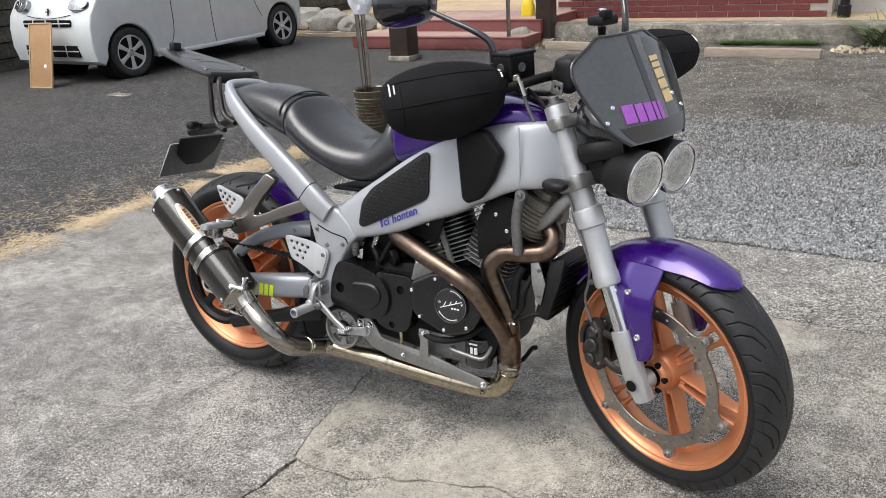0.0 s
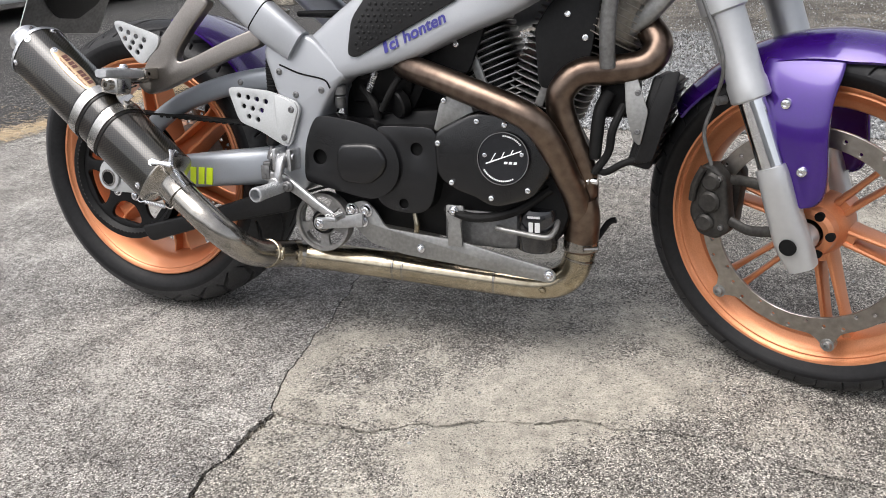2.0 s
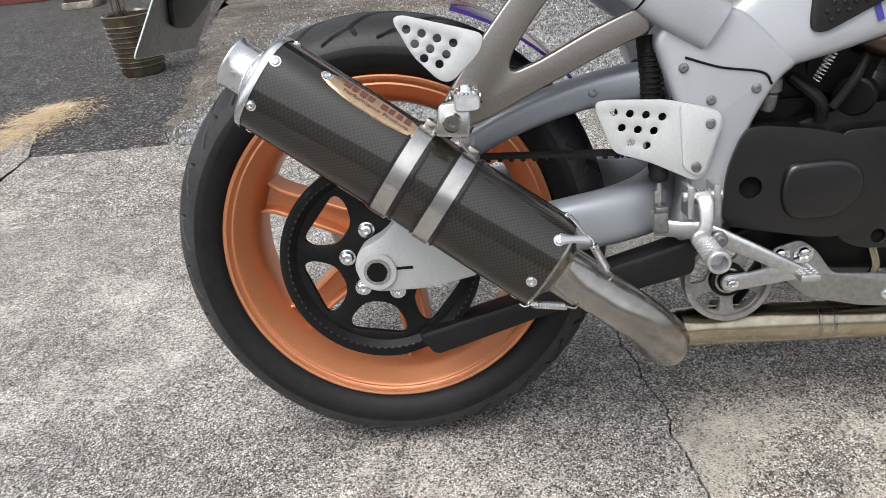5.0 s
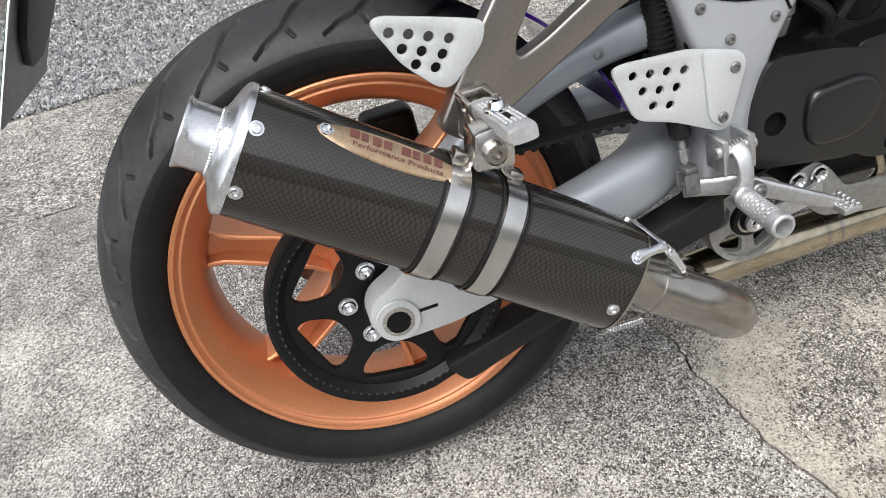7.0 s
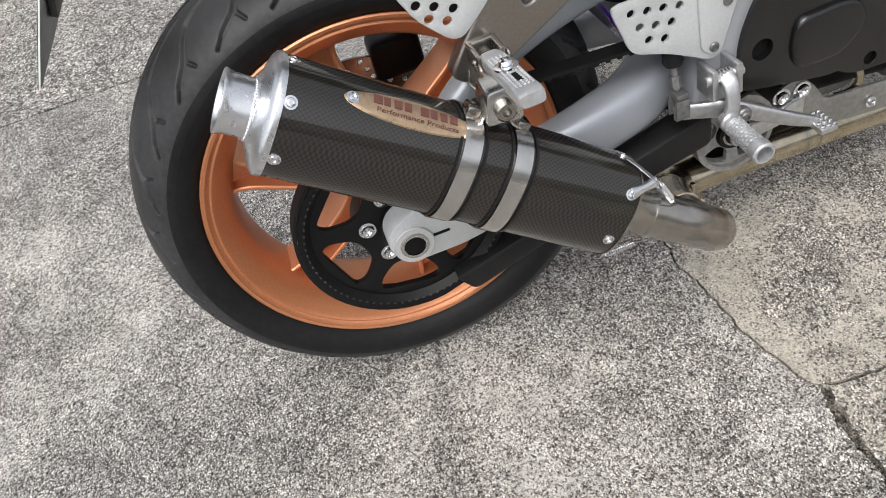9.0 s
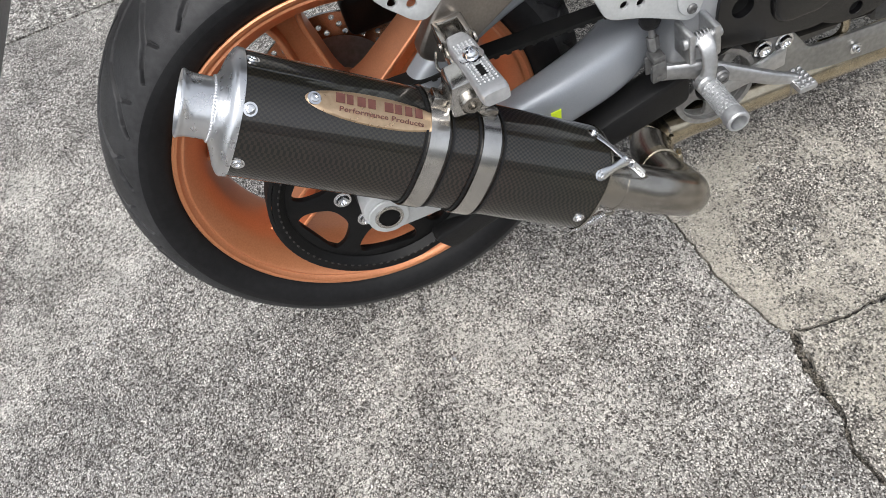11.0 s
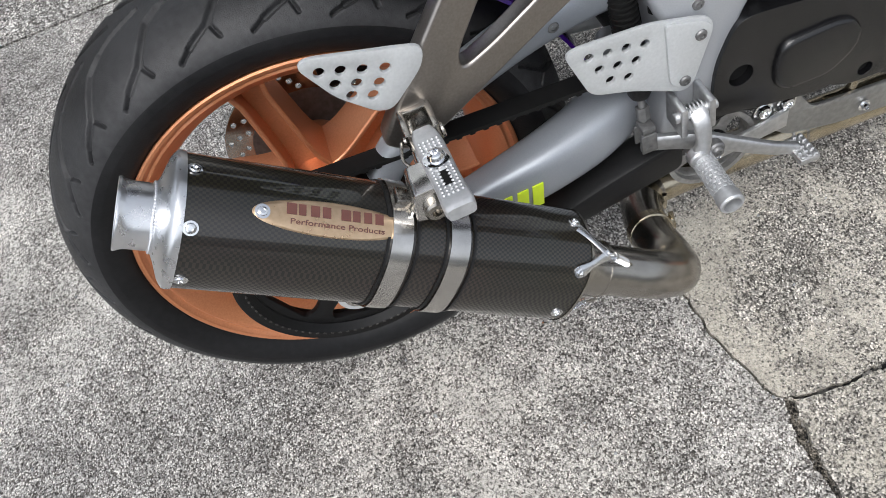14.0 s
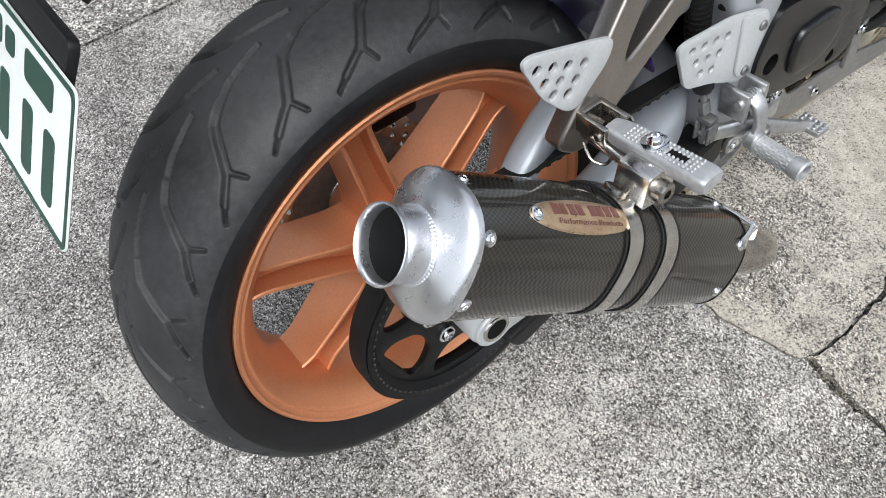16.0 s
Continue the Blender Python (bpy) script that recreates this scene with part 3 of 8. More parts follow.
sheet("ground_dirt", wavy([(-1.0, 1.645), (7.0, 1.645), (9.0, 7.6), (-2.3, 7.6), (-1.6, 4.0), (-1.0, 1.645)], 0.08, 0.03), -0.006, 0.05, M_DIRT, "dark gravelly dirt yard")

# invented plain walls, never in view, added to darken reflections and side light
tagged(part("unseen_wall_south", box((0, -8.0, 0.9), (24.0, 0.2, 1.8), 0.01), M_PLASTER), "unseen plain plaster wall added south of the yard to shape light", "wall", kind="structure")
tagged(part("unseen_wall_east", box((9.5, -0.5, 0.9), (0.2, 15.0, 2.0), 0.01), M_PLASTER), "unseen plain plaster wall added east of the yard to shape light", "wall", kind="structure")


def pebbles(name, place, count, size, material, label, seed, keep=None):
    """Loose stones as one heap."""
    rnd = random.Random(seed)
    verts, faces = [], []
    ico = [(1.7, 0, 0), (-1.7, 0, 0), (0, 1.7, 0), (0, -1.7, 0), (0, 0, 1.7), (0, 0, -1.7)]
    tri = [(0, 2, 4), (2, 1, 4), (1, 3, 4), (3, 0, 4), (2, 0, 5), (1, 2, 5), (3, 1, 5), (0, 3, 5)]
    for _ in range(count):
        x, y, z = place(rnd)
        s = size * rnd.uniform(0.55, 1.3) / 1.9
        q = Euler((rnd.uniform(0, 6), rnd.uniform(0, 6), rnd.uniform(0, 6))).to_matrix()
        sx, sy, sz = s * rnd.uniform(0.8, 1.4), s * rnd.uniform(0.6, 1.1), s * rnd.uniform(0.4, 0.8)
        k = len(verts)
        for a, b, c in ico:
            j = rnd.uniform(0.75, 1.2)
            v = q @ Vector((a * sx * j, b * sy * j, c * sz * j))
            verts.append((x + v.x, y + v.y, z + v.z))
        faces += [(a + k, b + k, c + k) for a, b, c in tri]
    me = bpy.data.meshes.new(name)
    me.from_pydata(verts, [], faces)
    me.materials.append(material)
    return tagged(new(name, me), label, "gravel", kind="stuff")


def gravel_place(rnd):
    v = rnd.random() ** 1.6
    y = 1.60 + 2.3 * v + 0.06 * rnd.random()
    x = rnd.uniform(-0.95 - 0.1 * v, 3.2 + v)
    if v > 0.55 and rnd.random() < 0.4:
        y = 1.6 + 1.2 * rnd.random()
    return x, y, 0.0 + 0.012 * rnd.random()


pebbles("gravel", gravel_place, 165000, 0.0068, M_GRAVEL, "loose blue-grey crushed gravel along the slab", 11)


def crack_place(rnd):
    x, y = rnd.choice(up2[:60] if rnd.random() < 0.7 else up1)
    return x + rnd.uniform(-0.006, 0.006), y + rnd.uniform(-0.006, 0.006), rnd.uniform(-0.014, -0.006)


pebbles("crack_rubble", crack_place, 1500, 0.0035, M_DIRT, "crumbled concrete bits lying in the crack", 41)


# ---- motorcycle ----
LEAN = 8.6
bike = thing("motorcycle", "purple and silver naked motorcycle with copper-orange wheels on its side stand", "motorcycle", m=pose(0, 0, 0.001, -LEAN, 0, 0))
AXLE_F = Vector((1.318, 0, 0.290))
FOOT = Vector((1.401, 0, 0))
RAKE = radians(21)
STEER_AXIS = Vector((-math.sin(RAKE), 0, math.cos(RAKE)))
STEER = Matrix.Translation(FOOT) @ Matrix.Rotation(radians(-23.5), 4, STEER_AXIS) @ Matrix.Translation(-FOOT)


def tyre_mesh(R, half, bead, rise, period, lines, depth=0.0055, n=1400, edge=0.103):
    """A road tyre round the y axis with cut tread grooves: lines are polylines in (run along, across)."""
    prof = [(bead, -half * 0.78), (bead + 0.012, -half * 0.92)]
    k = 150
    crown = [(R - rise + rise * math.sin(math.pi * i / k) ** 0.9, -half * math.cos(math.pi * i / k)) for i in range(k + 1)]
    prof = prof + crown + [(bead + 0.012, half * 0.92), (bead, half * 0.78)]
    P = np.array(prof)
    step = np.linalg.norm(np.diff(P, axis=0), axis=1)
    arc = np.concatenate([[0], np.cumsum(step)])
    arc = arc - arc[-1] / 2
    T = np.gradient(P, axis=0)
    T /= np.linalg.norm(T, axis=1)[:, None]
    N = np.stack([T[:, 1], -T[:, 0]], 1)
    ang = np.linspace(0, 2 * np.pi, n, endpoint=False)
    A, U = np.meshgrid(ang, arc)
    Y = np.repeat(P[:, 1:], n, 1)
    Rr = np.repeat(P[:, :1], n, 1)
    run = (A * R) % period
    cut = np.zeros_like(A)
    for pts, w, side in lines:
        for shift in (-period, 0, period):
            for (s0, u0), (s1, u1) in zip(pts, pts[1:]):
                s0_, s1_ = s0 + shift, s1 + shift
                off = period / 2 if side > 0 else 0
                px, py = (run + off) % period - s0_, side * U - u0
                dx, dy = s1_ - s0_, u1 - u0
                t = np.clip((px * dx + py * dy) / (dx * dx + dy * dy), 0, 1)
                d = np.hypot(px - t * dx, py - t * dy)
                cut = np.maximum(cut, np.clip((w + 0.0011 - d) / 0.0023, 0, 1))
    cut[:2], cut[-2:] = 0, 0
    Rr = Rr - depth * cut * N[:, :1]
    Y = Y - depth * cut * N[:, 1:]
    X, Z = Rr * np.cos(A), Rr * np.sin(A)
    m = len(P)
    co = np.stack([X, Y, Z], -1).reshape(-1, 3)
    faces = []
    for i in range(m):
        j = (i + 1) % m
        for a in range(n):
            b = (a + 1) % n
            faces.append((i * n + a, i * n + b, j * n + b, j * n + a))
    bm = bmesh.new()
    me = bpy.data.meshes.new("tmp")
    me.from_pydata(co.tolist(), [], faces)
    me.polygons.foreach_set("material_index", (np.abs(U) > edge).astype(int).ravel())
    bm.from_mesh(me)
    bpy.data.meshes.remove(me)
    return bm


def spoke_mesh(r0, r1, w0, w1, t0, t1):
    """A channelled spoke out along +x: two thin rails with a sunken web between, widening into the rim."""
    rings = []
    for i in range(13):
        f = i / 12
        flare = 1 + 0.55 * max(0, (f - 0.78) / 0.22) ** 2 + 0.35 * max(0, (0.25 - f) / 0.25) ** 2
        r, w, t = r0 + (r1 - r0) * f, (w0 + (w1 - w0) * f) / 2 * flare, (t0 + (t1 - t0) * f) / 2
        g, d = w - 0.0062, t * (0.62 + 0.25 * math.sin(math.pi * f))
        e = 0.0016
        sec = [(-w, -t + e), (-w + e, -t), (-g - e, -t), (-g, -t + e), (-g * 0.90, -t + d), (g * 0.90, -t + d), (g, -t + e), (g + e, -t), (w - e, -t), (w, -t + e), (w, t - e), (w - e, t), (g, t), (g * 0.90, t - d * 0.5), (-g * 0.90, t - d * 0.5), (-g, t), (-w + e, t), (-w, t - e)]
        rings.append([Vector((r, y, z)) for z, y in sec])
    bm = loft(rings)
    bmesh.ops.triangulate(bm, faces=[f for f in bm.faces if len(f.verts) > 4])
    return bm


def split_spoke_mesh(r0, r1, gap0, gap1, t):
    """A spoke of two slim rails that stand apart, with a window between them."""
    rails = []
    for s in (-1, 1):
        path, ws = [], []
        for f in (0.0, 0.2, 0.45, 0.7, 0.9, 1.0):
            path.append((r0 + (r1 - r0) * f, 0.004 - 0.010 * f, s * (gap0 + (gap1 - gap0) * f ** 1.2)))
            ws.append(0.0070 - 0.0020 * math.sin(math.pi * f) + 0.004 * max(0, f - 0.85) / 0.15)
        rails.append(sweep(path, [t * (1.25 - 0.45 * f) for f in (0.0, 0.2, 0.45, 0.7, 0.9, 1.0)], ws, up=(0, 0, 1), n=14, p=3.2))
    return join(*rails, sweep([(r0, 0.004, 0), (r0 + 0.022, 0.004, 0)], t * 1.1, gap0 + 0.004, up=(0, 0, 1), n=14, p=3.2))


def wheel(name, parent, m, half, spoke0, tyre, rim_r, slim=False):
    h = half
    lip = [(rim_r + 0.0075, -h), (rim_r + 0.0075, -h + 0.005), (rim_r - 0.002, -h + 0.010), (rim_r - 0.010, -h + 0.014), (rim_r - 0.017, -h * 0.6), (rim_r - 0.026, -h * 0.35), (rim_r - 0.026, h * 0.35), (rim_r - 0.017, h * 0.6), (rim_r - 0.010, h - 0.014), (rim_r - 0.002, h - 0.010), (rim_r + 0.0075, h - 0.005), (rim_r + 0.0075, h)]
    outer = [(rim_r + 0.0055, 0.0015), (rim_r + 0.002, 0.0005), (rim_r - 0.001, -0.004), (rim_r - 0.0035, -0.0055), (rim_r - 0.006, -0.0045), (rim_r - 0.009, -0.0065), (rim_r - 0.012, -0.011), (rim_r - 0.020, -0.017)]
    lip += [(r, h + d) for r, d in outer] + [(rim_r - 0.030, h * 0.55), (rim_r - 0.035, h * 0.3), (rim_r - 0.035, -h * 0.3), (rim_r - 0.030, -h * 0.55)] + [(r, -h - d) for r, d in outer[::-1]]
    w = part(name, lathe(lip, 128, closed=True), M_COPPER, parent, "copper-orange painted alloy wheel rim", m)
    part("tyre", tyre, M_TYREFRONT if slim else M_TYRE, w, "black rubber tyre with cut tread grooves", sharp=50).data.materials.append(M_SIDEWALL)
    hub = lathe([(0.022, -h * 0.9), (0.040, -h * 0.9), (0.046, -h * 0.75), (0.050, -h * 0.4), (0.050, h * 0.4), (0.046, h * 0.75), (0.040, h * 0.9), (0.022, h * 0.9)], 40, closed=True)
    part("hub", hub, M_COPPER, w)
    shape = split_spoke_mesh(0.040, rim_r - 0.029, 0.010, 0.018, 0.020) if slim else spoke_mesh(0.042, rim_r - 0.029, 0.044, 0.036, 0.072, 0.056)
    s = part("spoke", shape, M_COPPER, w, m=Matrix.Rotation(radians(-spoke0), 4, "Y"), sharp=28)
    for i in range(1, 6):
        again(s, Matrix.Rotation(radians(-spoke0 - 60 * i), 4, "Y"))
    return w


REAR_T, FRONT_T = [], []
for s in (-1, 1):
    REAR_T.append(([(0.000, 0.006), (0.040, 0.014), (0.074, 0.028)], 0.0017, s))
    REAR_T.append(([(0.058, 0.021), (0.074, 0.029), (0.088, 0.048), (0.098, 0.060)], 0.0027, s))
    REAR_T.append(([(0.098, 0.060), (0.126, 0.073)], 0.0019, s))
    REAR_T.append(([(0.126, 0.073), (0.140, 0.080)], 0.0011, s))
    REAR_T.append(([(0.098, 0.060), (0.091, 0.074)], 0.0014, s))
    FRONT_T.append(([(0.000, 0.003), (0.050, 0.008), (0.090, 0.022), (0.114, 0.042), (0.122, 0.064)], 0.0016, s))
    FRONT_T.append(([(0.040, 0.020), (0.072, 0.034), (0.088, 0.052), (0.092, 0.066)], 0.0018, s))
    FRONT_T.append(([(0.020, 0.040), (0.040, 0.052), (0.046, 0.066)], 0.0015, s))
REAR_T = [([(a, 1.14 * u) for a, u in pts], 1.45 * w, side) for pts, w, side in REAR_T]
FRONT_T = [([(a, 1.12 * u) for a, u in pts], 0.45 * w, side) for pts, w, side in FRONT_T]
rear = wheel("rear_wheel", bike, Matrix.Translation((0, 0.005, 0.3145)), 0.075, -82, tyre_mesh(0.3125, 0.0885, 0.2310, 0.052, 2 * math.pi * 0.3125 / 24, REAR_T, n=2000), 0.2268)
front = wheel("front_wheel", bike, STEER @ Matrix.Translation(AXLE_F), 0.047, -75, tyre_mesh(0.297, 0.061, 0.2360, 0.042, 2 * math.pi * 0.297 / 16, FRONT_T, n=1600, edge=0.077), 0.2315, slim=True)

# muffler: axis from the outlet end forwards and down
MD = Vector((0.797, -0.083, -0.598)).normalized()
MC = Vector((-0.0879, -0.2375, 0.5638))
MU = Vector((0, -1, 0)) - MD * Vector((0, -1, 0)).dot(MD)
MU.normalize()
MV = MU.cross(MD)
MV = MV if MV.z > 0 else -MV
MA, MB, MP, ML = 0.0498, 0.0543, 2.5, 0.373


def can(s, grow=0.0, a=None, b=None, n=64, p=None):
    return ring(MC + MD * s, MU, MV, (a or MA) + grow, (b or MB) + grow, n, p or MP)


def with_uv(bm, rings, n, du, dv):
    lay = bm.loops.layers.uv.new("UVMap")
    bm.verts.ensure_lookup_table()
    for f in bm.faces:
        idx = [v.index for v in f.verts]
        cols = [i % n for i in idx]
        wrap = max(cols) - min(cols) > n / 2
        for lp, i in zip(f.loops, idx):
            c = i % n
            lp[lay].uv = ((c + (n if wrap and c < n / 2 else 0)) * du, (i // n) * dv)
    return bm


rings = [can(s * ML / 24) for s in range(25)]
bm = loft(rings)
bm.verts.index_update()
girth = 0.35
muffler = part("muffler", with_uv(bm, 25, 64, girth / 64 / 0.0026, ML / 24 / 0.0026), M_CARBON, bike, "glossy dark carbon-weave muffler can")


def wrap(s0, s1, grow, thick, n=64, extra=(), sect=None):
    """A band round the can from s0 to s1."""
    out = [can(s0, grow), can(s0, grow + thick), can(s1, grow + thick), can(s1, grow)]
    return loft(out, caps=False, closed=True)


def on_can(s, th, out=0.0):
    """The place and the outward direction on the can at s, at the angle th from the outer side upwards."""
    ct, st = math.cos(th), math.sin(th)
    f = lambda v, e: math.copysign(abs(v) ** e, v)
    p = MC + MD * s + MU * MA * f(ct, 2 / MP) + MV * MB * f(st, 2 / MP)
    nrm = (MU * f(ct, 2 - 2 / MP) / MA + MV * f(st, 2 - 2 / MP) / MB).normalized()
    return p + nrm * out, nrm


# end cap and outlet
capr = [can(0.004, 0.0012), can(-0.0005, 0.0014), can(-0.0030, 0.0005), can(-0.0050, -0.0020)]
for s, k, p in ((-0.0072, 0.90, 2.4), (-0.0098, 0.78, 2.2), (-0.0120, 0.67, 2.1), (-0.0140, 0.59, 2.0), (-0.0165, 0.0, 2.0)):
    a = MA * k if k else 0.0285
    b = MB * k if k else 0.0285
    capr.append(ring(MC + MD * s, MU, MV, a, b, 64, p))
part("end_cap", loft(capr, caps=False), M_OUTLET, muffler, "polished aluminium muffler end cap")
tip = [(0.0278, -0.020), (0.0278, 0.020), (0.0280, 0.0250), (0.0288, 0.0285), (0.0298, 0.0305), (0.0303, 0.0318), (0.0301, 0.0330), (0.0292, 0.0336), (0.0282, 0.0326), (0.0270, 0.0290), (0.0264, 0.024), (0.0262, -0.018)]
part("outlet", lathe(tip, 56, closed=True, m=along(MC + MD * -0.010, -MD)), M_OUTLET, muffler, "flared bare aluminium outlet pipe")
part("outlet_core", lathe([(0.0265, 0.022), (0.0260, 0.016), (0.0256, -0.018), (0.0002, -0.017)], 40, m=along(MC + MD * -0.010, -MD)), M_DARKHOLE, muffler)
beads, foot = [], along(MC + MD * -0.0160, -MD)
for i in range(60):
    a = 2 * math.pi * i / 60
    beads.append(lathe([(0.0003, -0.0014), (0.0017, -0.0009), (0.0022, 0), (0.0017, 0.0009), (0.0003, 0.0014)], 8, m=foot @ Matrix.Translation((0.0282 * math.cos(a), 0, 0.0282 * math.sin(a)))))
part("weld_bead", join(*beads), M_OUTLET, muffler)
# front cone
fc = [can(ML - 0.001, 0.0008), can(ML + 0.002, 0.0004)]
for s, a, b in ((0.005, 0.0460, 0.0505), (0.010, 0.0375, 0.0395), (0.014, 0.0315, 0.0320), (0.018, 0.0296, 0.0296), (0.044, 0.0292, 0.0292), (0.0442, 0.0262, 0.0262)):
    fc.append(ring(MC + MD * (ML + s), MU, MV, a, b, 64, 2.0))
part("front_cone", loft(fc, caps=False), M_STEEL, muffler, "stained steel muffler inlet cone")
# straps
for s0 in (0.171, 0.225):
    strap = part("strap", loft([can(s0, 0.0003), can(s0, 0.0028), can(s0 + 0.0185, 0.0028), can(s0 + 0.0185, 0.0003)], caps=False, closed=True), M_STRAP, muffler, "polished steel clamp strap")
    p, nrm = on_can(s0 + 0.009, 1.55, 0.004)
    part("strap_lug", box((0, 0, 0), (0.019, 0.014, 0.012), 0.002, m=along(p, MD, nrm)), M_STEEL, strap)
for s0 in (0.1655, 0.2195, 0.192, 0.246):
    part("rubber_seam", loft([can(s0 + 0.0014, 0.0001), can(s0 + 0.0014, 0.0014), can(s0 + 0.0040, 0.0014), can(s0 + 0.0040, 0.0001)], caps=False, closed=True), M_PLASTIC, muffler)
# rivets at both ends
for s0 in (0.0095, ML - 0.012):
    for th in (0.60, -0.26, 1.60, -1.5, 2.6, 3.7):
        p, nrm = on_can(s0, th)
        part("rivet", join(bolt(p, nrm, 0.0046, 0.0026), lathe([(0.0062, -0.001), (0.0062, 0.0008), (0.005, 0.0009)], 14, m=along(p, nrm, MD))), M_CHROME, muffler)
# oval badge on the upper outer side
BS, BT = 0.1195, 1.03


def badge_point(u, v, out):
    """u runs along the can, v round it, in metres."""
    return on_can(BS + u, BT + v / 0.062, out)[0]


bm = bmesh.new()
rows = []
for i in range(13):
    r = i / 12
    rows.append([bm.verts.new(badge_point(0.066 * r * math.cos(t), -0.0205 * r * math.sin(t), 0.0016 if r < 0.97 else 0.0004)) for t in [2 * math.pi * k / 56 for k in range(56)]] if i else [bm.verts.new(badge_point(0, 0, 0.0016))])
for k in range(56):
    bm.faces.new((rows[0][0], rows[1][k], rows[1][(k + 1) % 56]))
for a, b in zip(rows[1:], rows[2:]):
    for k in range(56):
        bm.faces.new((a[k], b[k], b[(k + 1) % 56], a[(k + 1) % 56]))
badge = part("badge", bm, M_BADGE, muffler, "oval bronze maker's badge with dark print")


def badge_bars(spans, v0, v1, slant=0.0):
    bm = bmesh.new()
    for a, b in spans:
        q = [badge_point(u + slant * v, v, 0.0024) for u, v in ((a, v0), ((a + b) / 2, v0), (b, v0), (b, v1), ((a + b) / 2, v1), (a, v1))]
        lo_ = [badge_point(u + slant * v, v, 0.0012) for u, v in ((a, v0), ((a + b) / 2, v0), (b, v0), (b, v1), ((a + b) / 2, v1), (a, v1))]
        x, y = [bm.verts.new(c) for c in q], [bm.verts.new(c) for c in lo_]
        bm.faces.new(x)
        for i in range(6):
            bm.faces.new((x[i], y[i], y[(i + 1) % 6], x[(i + 1) % 6]))
    return bm


part("print_bar", badge_bars([(-0.039 + 0.0098 * i, -0.039 + 0.0098 * i + w) for i, w in ((0, 0.0082), (1, 0.006), (2, 0.0075), (3, 0.007), (4.6, 0.0082), (5.6, 0.0065), (6.6, 0.0068), (7.6, 0.0072))], 0.0005, 0.0125), M_BADGEINK, badge)
words = new("words", bpy.data.curves.new("words", "FONT"))
words.data.body, words.data.size, words.data.resolution_u, words.data.offset = "Performance Products", 0.0085, 3, 0.00012
me = bpy.data.meshes.new_from_object(words)
bpy.data.objects.remove(words)
wide = max(v.co.x for v in me.vertices)
bm = bmesh.new()
bm.from_mesh(me)
for v in bm.verts:
    v.co = badge_point((v.co.x / wide - 0.5) * 0.080 + 0.004, v.co.y - 0.0095, 0.0022)
part("print_words", bm, M_BADGEINK, badge, "dark printed words")
p, nrm = on_can(BS - 0.058, BT)
part("rivet", join(bolt(p, nrm, 0.0046, 0.0035), lathe([(0.0062, -0.001), (0.0062, 0.0018), (0.005, 0.002)], 14, m=along(p, nrm, MD))), M_CHROME, badge)

# link pipe, its springs and the long pipe under the engine
E0 = MC + MD * (ML + 0.030)
LINK = [E0, E0 + MD * 0.040, (0.302, -0.277, 0.272), (0.335, -0.264, 0.238), (0.347, -0.224, 0.206), (0.349, -0.168, 0.186), (0.364, -0.108, 0.171), (0.392, -0.082, 0.164)]
link = part("link_pipe", sweep(LINK, 0.0265, n=28, k=8), M_STEEL, bike, "welded stainless link pipe with brown stains")
part("slip_ring", sweep([E0 + MD * 0.013, E0 + MD * 0.0165], 0.0297, n=36), M_STEEL, link, "rolled edge of the slip joint")
for c, d in (((0.370, -0.098, 0.1690), (0.45, 0.4, -0.08)), ((0.3495, -0.165, 0.1855), (0, 1, -0.3))):
    m = along(c, d)
    part("clamp_ring", join(lathe([(0.0262, -0.007), (0.0280, -0.006), (0.0280, 0.006), (0.0262, 0.007)], 28, m=m), rod(m @ Vector((0.030, 0, -0.010)), m @ Vector((0.030, 0, 0.014)), 0.0035, 10), box((0.029, 0, 0), (0.008, 0.010, 0.016), 0.002, m=m)), M_STRAW_STEEL, link)
for th, s0, s1 in ((1.02, 0.016, 0.064), (-0.95, -0.004, 0.050)):
    hook, na = on_can(ML + s0, th, 0.004)
    eye = MC + MD * (ML + s1) + na * 0.0295
    run = (eye - hook).normalized()
    coil = part("spring", spring(hook + run * 0.010, eye - run * 0.012, 0.0040, 0.0010, 13), M_CHROME, link, "steel retaining spring")
    part("spring_hook", sweep([hook - run * 0.003, hook + run * 0.004 + na * 0.003, hook + run * 0.010], 0.0012, n=8), M_CHROME, coil)
    part("spring_eye", sweep([eye - run * 0.012, eye + na * 0.002, eye - na * 0.006], 0.0014, n=8), M_STEEL, coil)
bracket = []
for th in (0.62, 1.50):
    p, nrm = on_can(ML - 0.012, th, 0.003)
    q = on_can(ML + 0.016, 1.02, 0.004)[0]
    bracket.append(sweep([p, p * 0.55 + q * 0.45, q], [0.0065, 0.004, 0.0055], [0.0016] * 3, up=nrm, n=10))
part("spring_bracket", join(*bracket), M_ALU, muffler)
BELLY = [(0.384, -0.084, 0.1645), (0.45, -0.080, 0.163), (0.58, -0.078, 0.159), (0.78, -0.074, 0.151), (0.872, -0.066, 0.150), (0.915, -0.066, 0.172), (0.932, -0.066, 0.215), (0.934, -0.068, 0.245)]
belly = part("belly_pipe", sweep(BELLY, 0.0275, n=28, k=8), M_STRAW_STEEL, bike, "straw-tinted stainless pipe under the engine")
for x, y, z, d in ((0.580, -0.078, 0.159, (1, 0.02, -0.035)), (0.600, -0.0775, 0.1582, (1, 0.02, -0.035)), (0.780, -0.074, 0.151, (1, 0.06, -0.02)), (0.931, -0.0665, 0.205, (0.2, 0, 1))):
    part("weld_ring", lathe([(0.0270, -0.0028), (0.0288, -0.0012), (0.0288, 0.0012), (0.0270, 0.0028)], 28, m=along((x, y, z), d)), M_STEEL, belly)
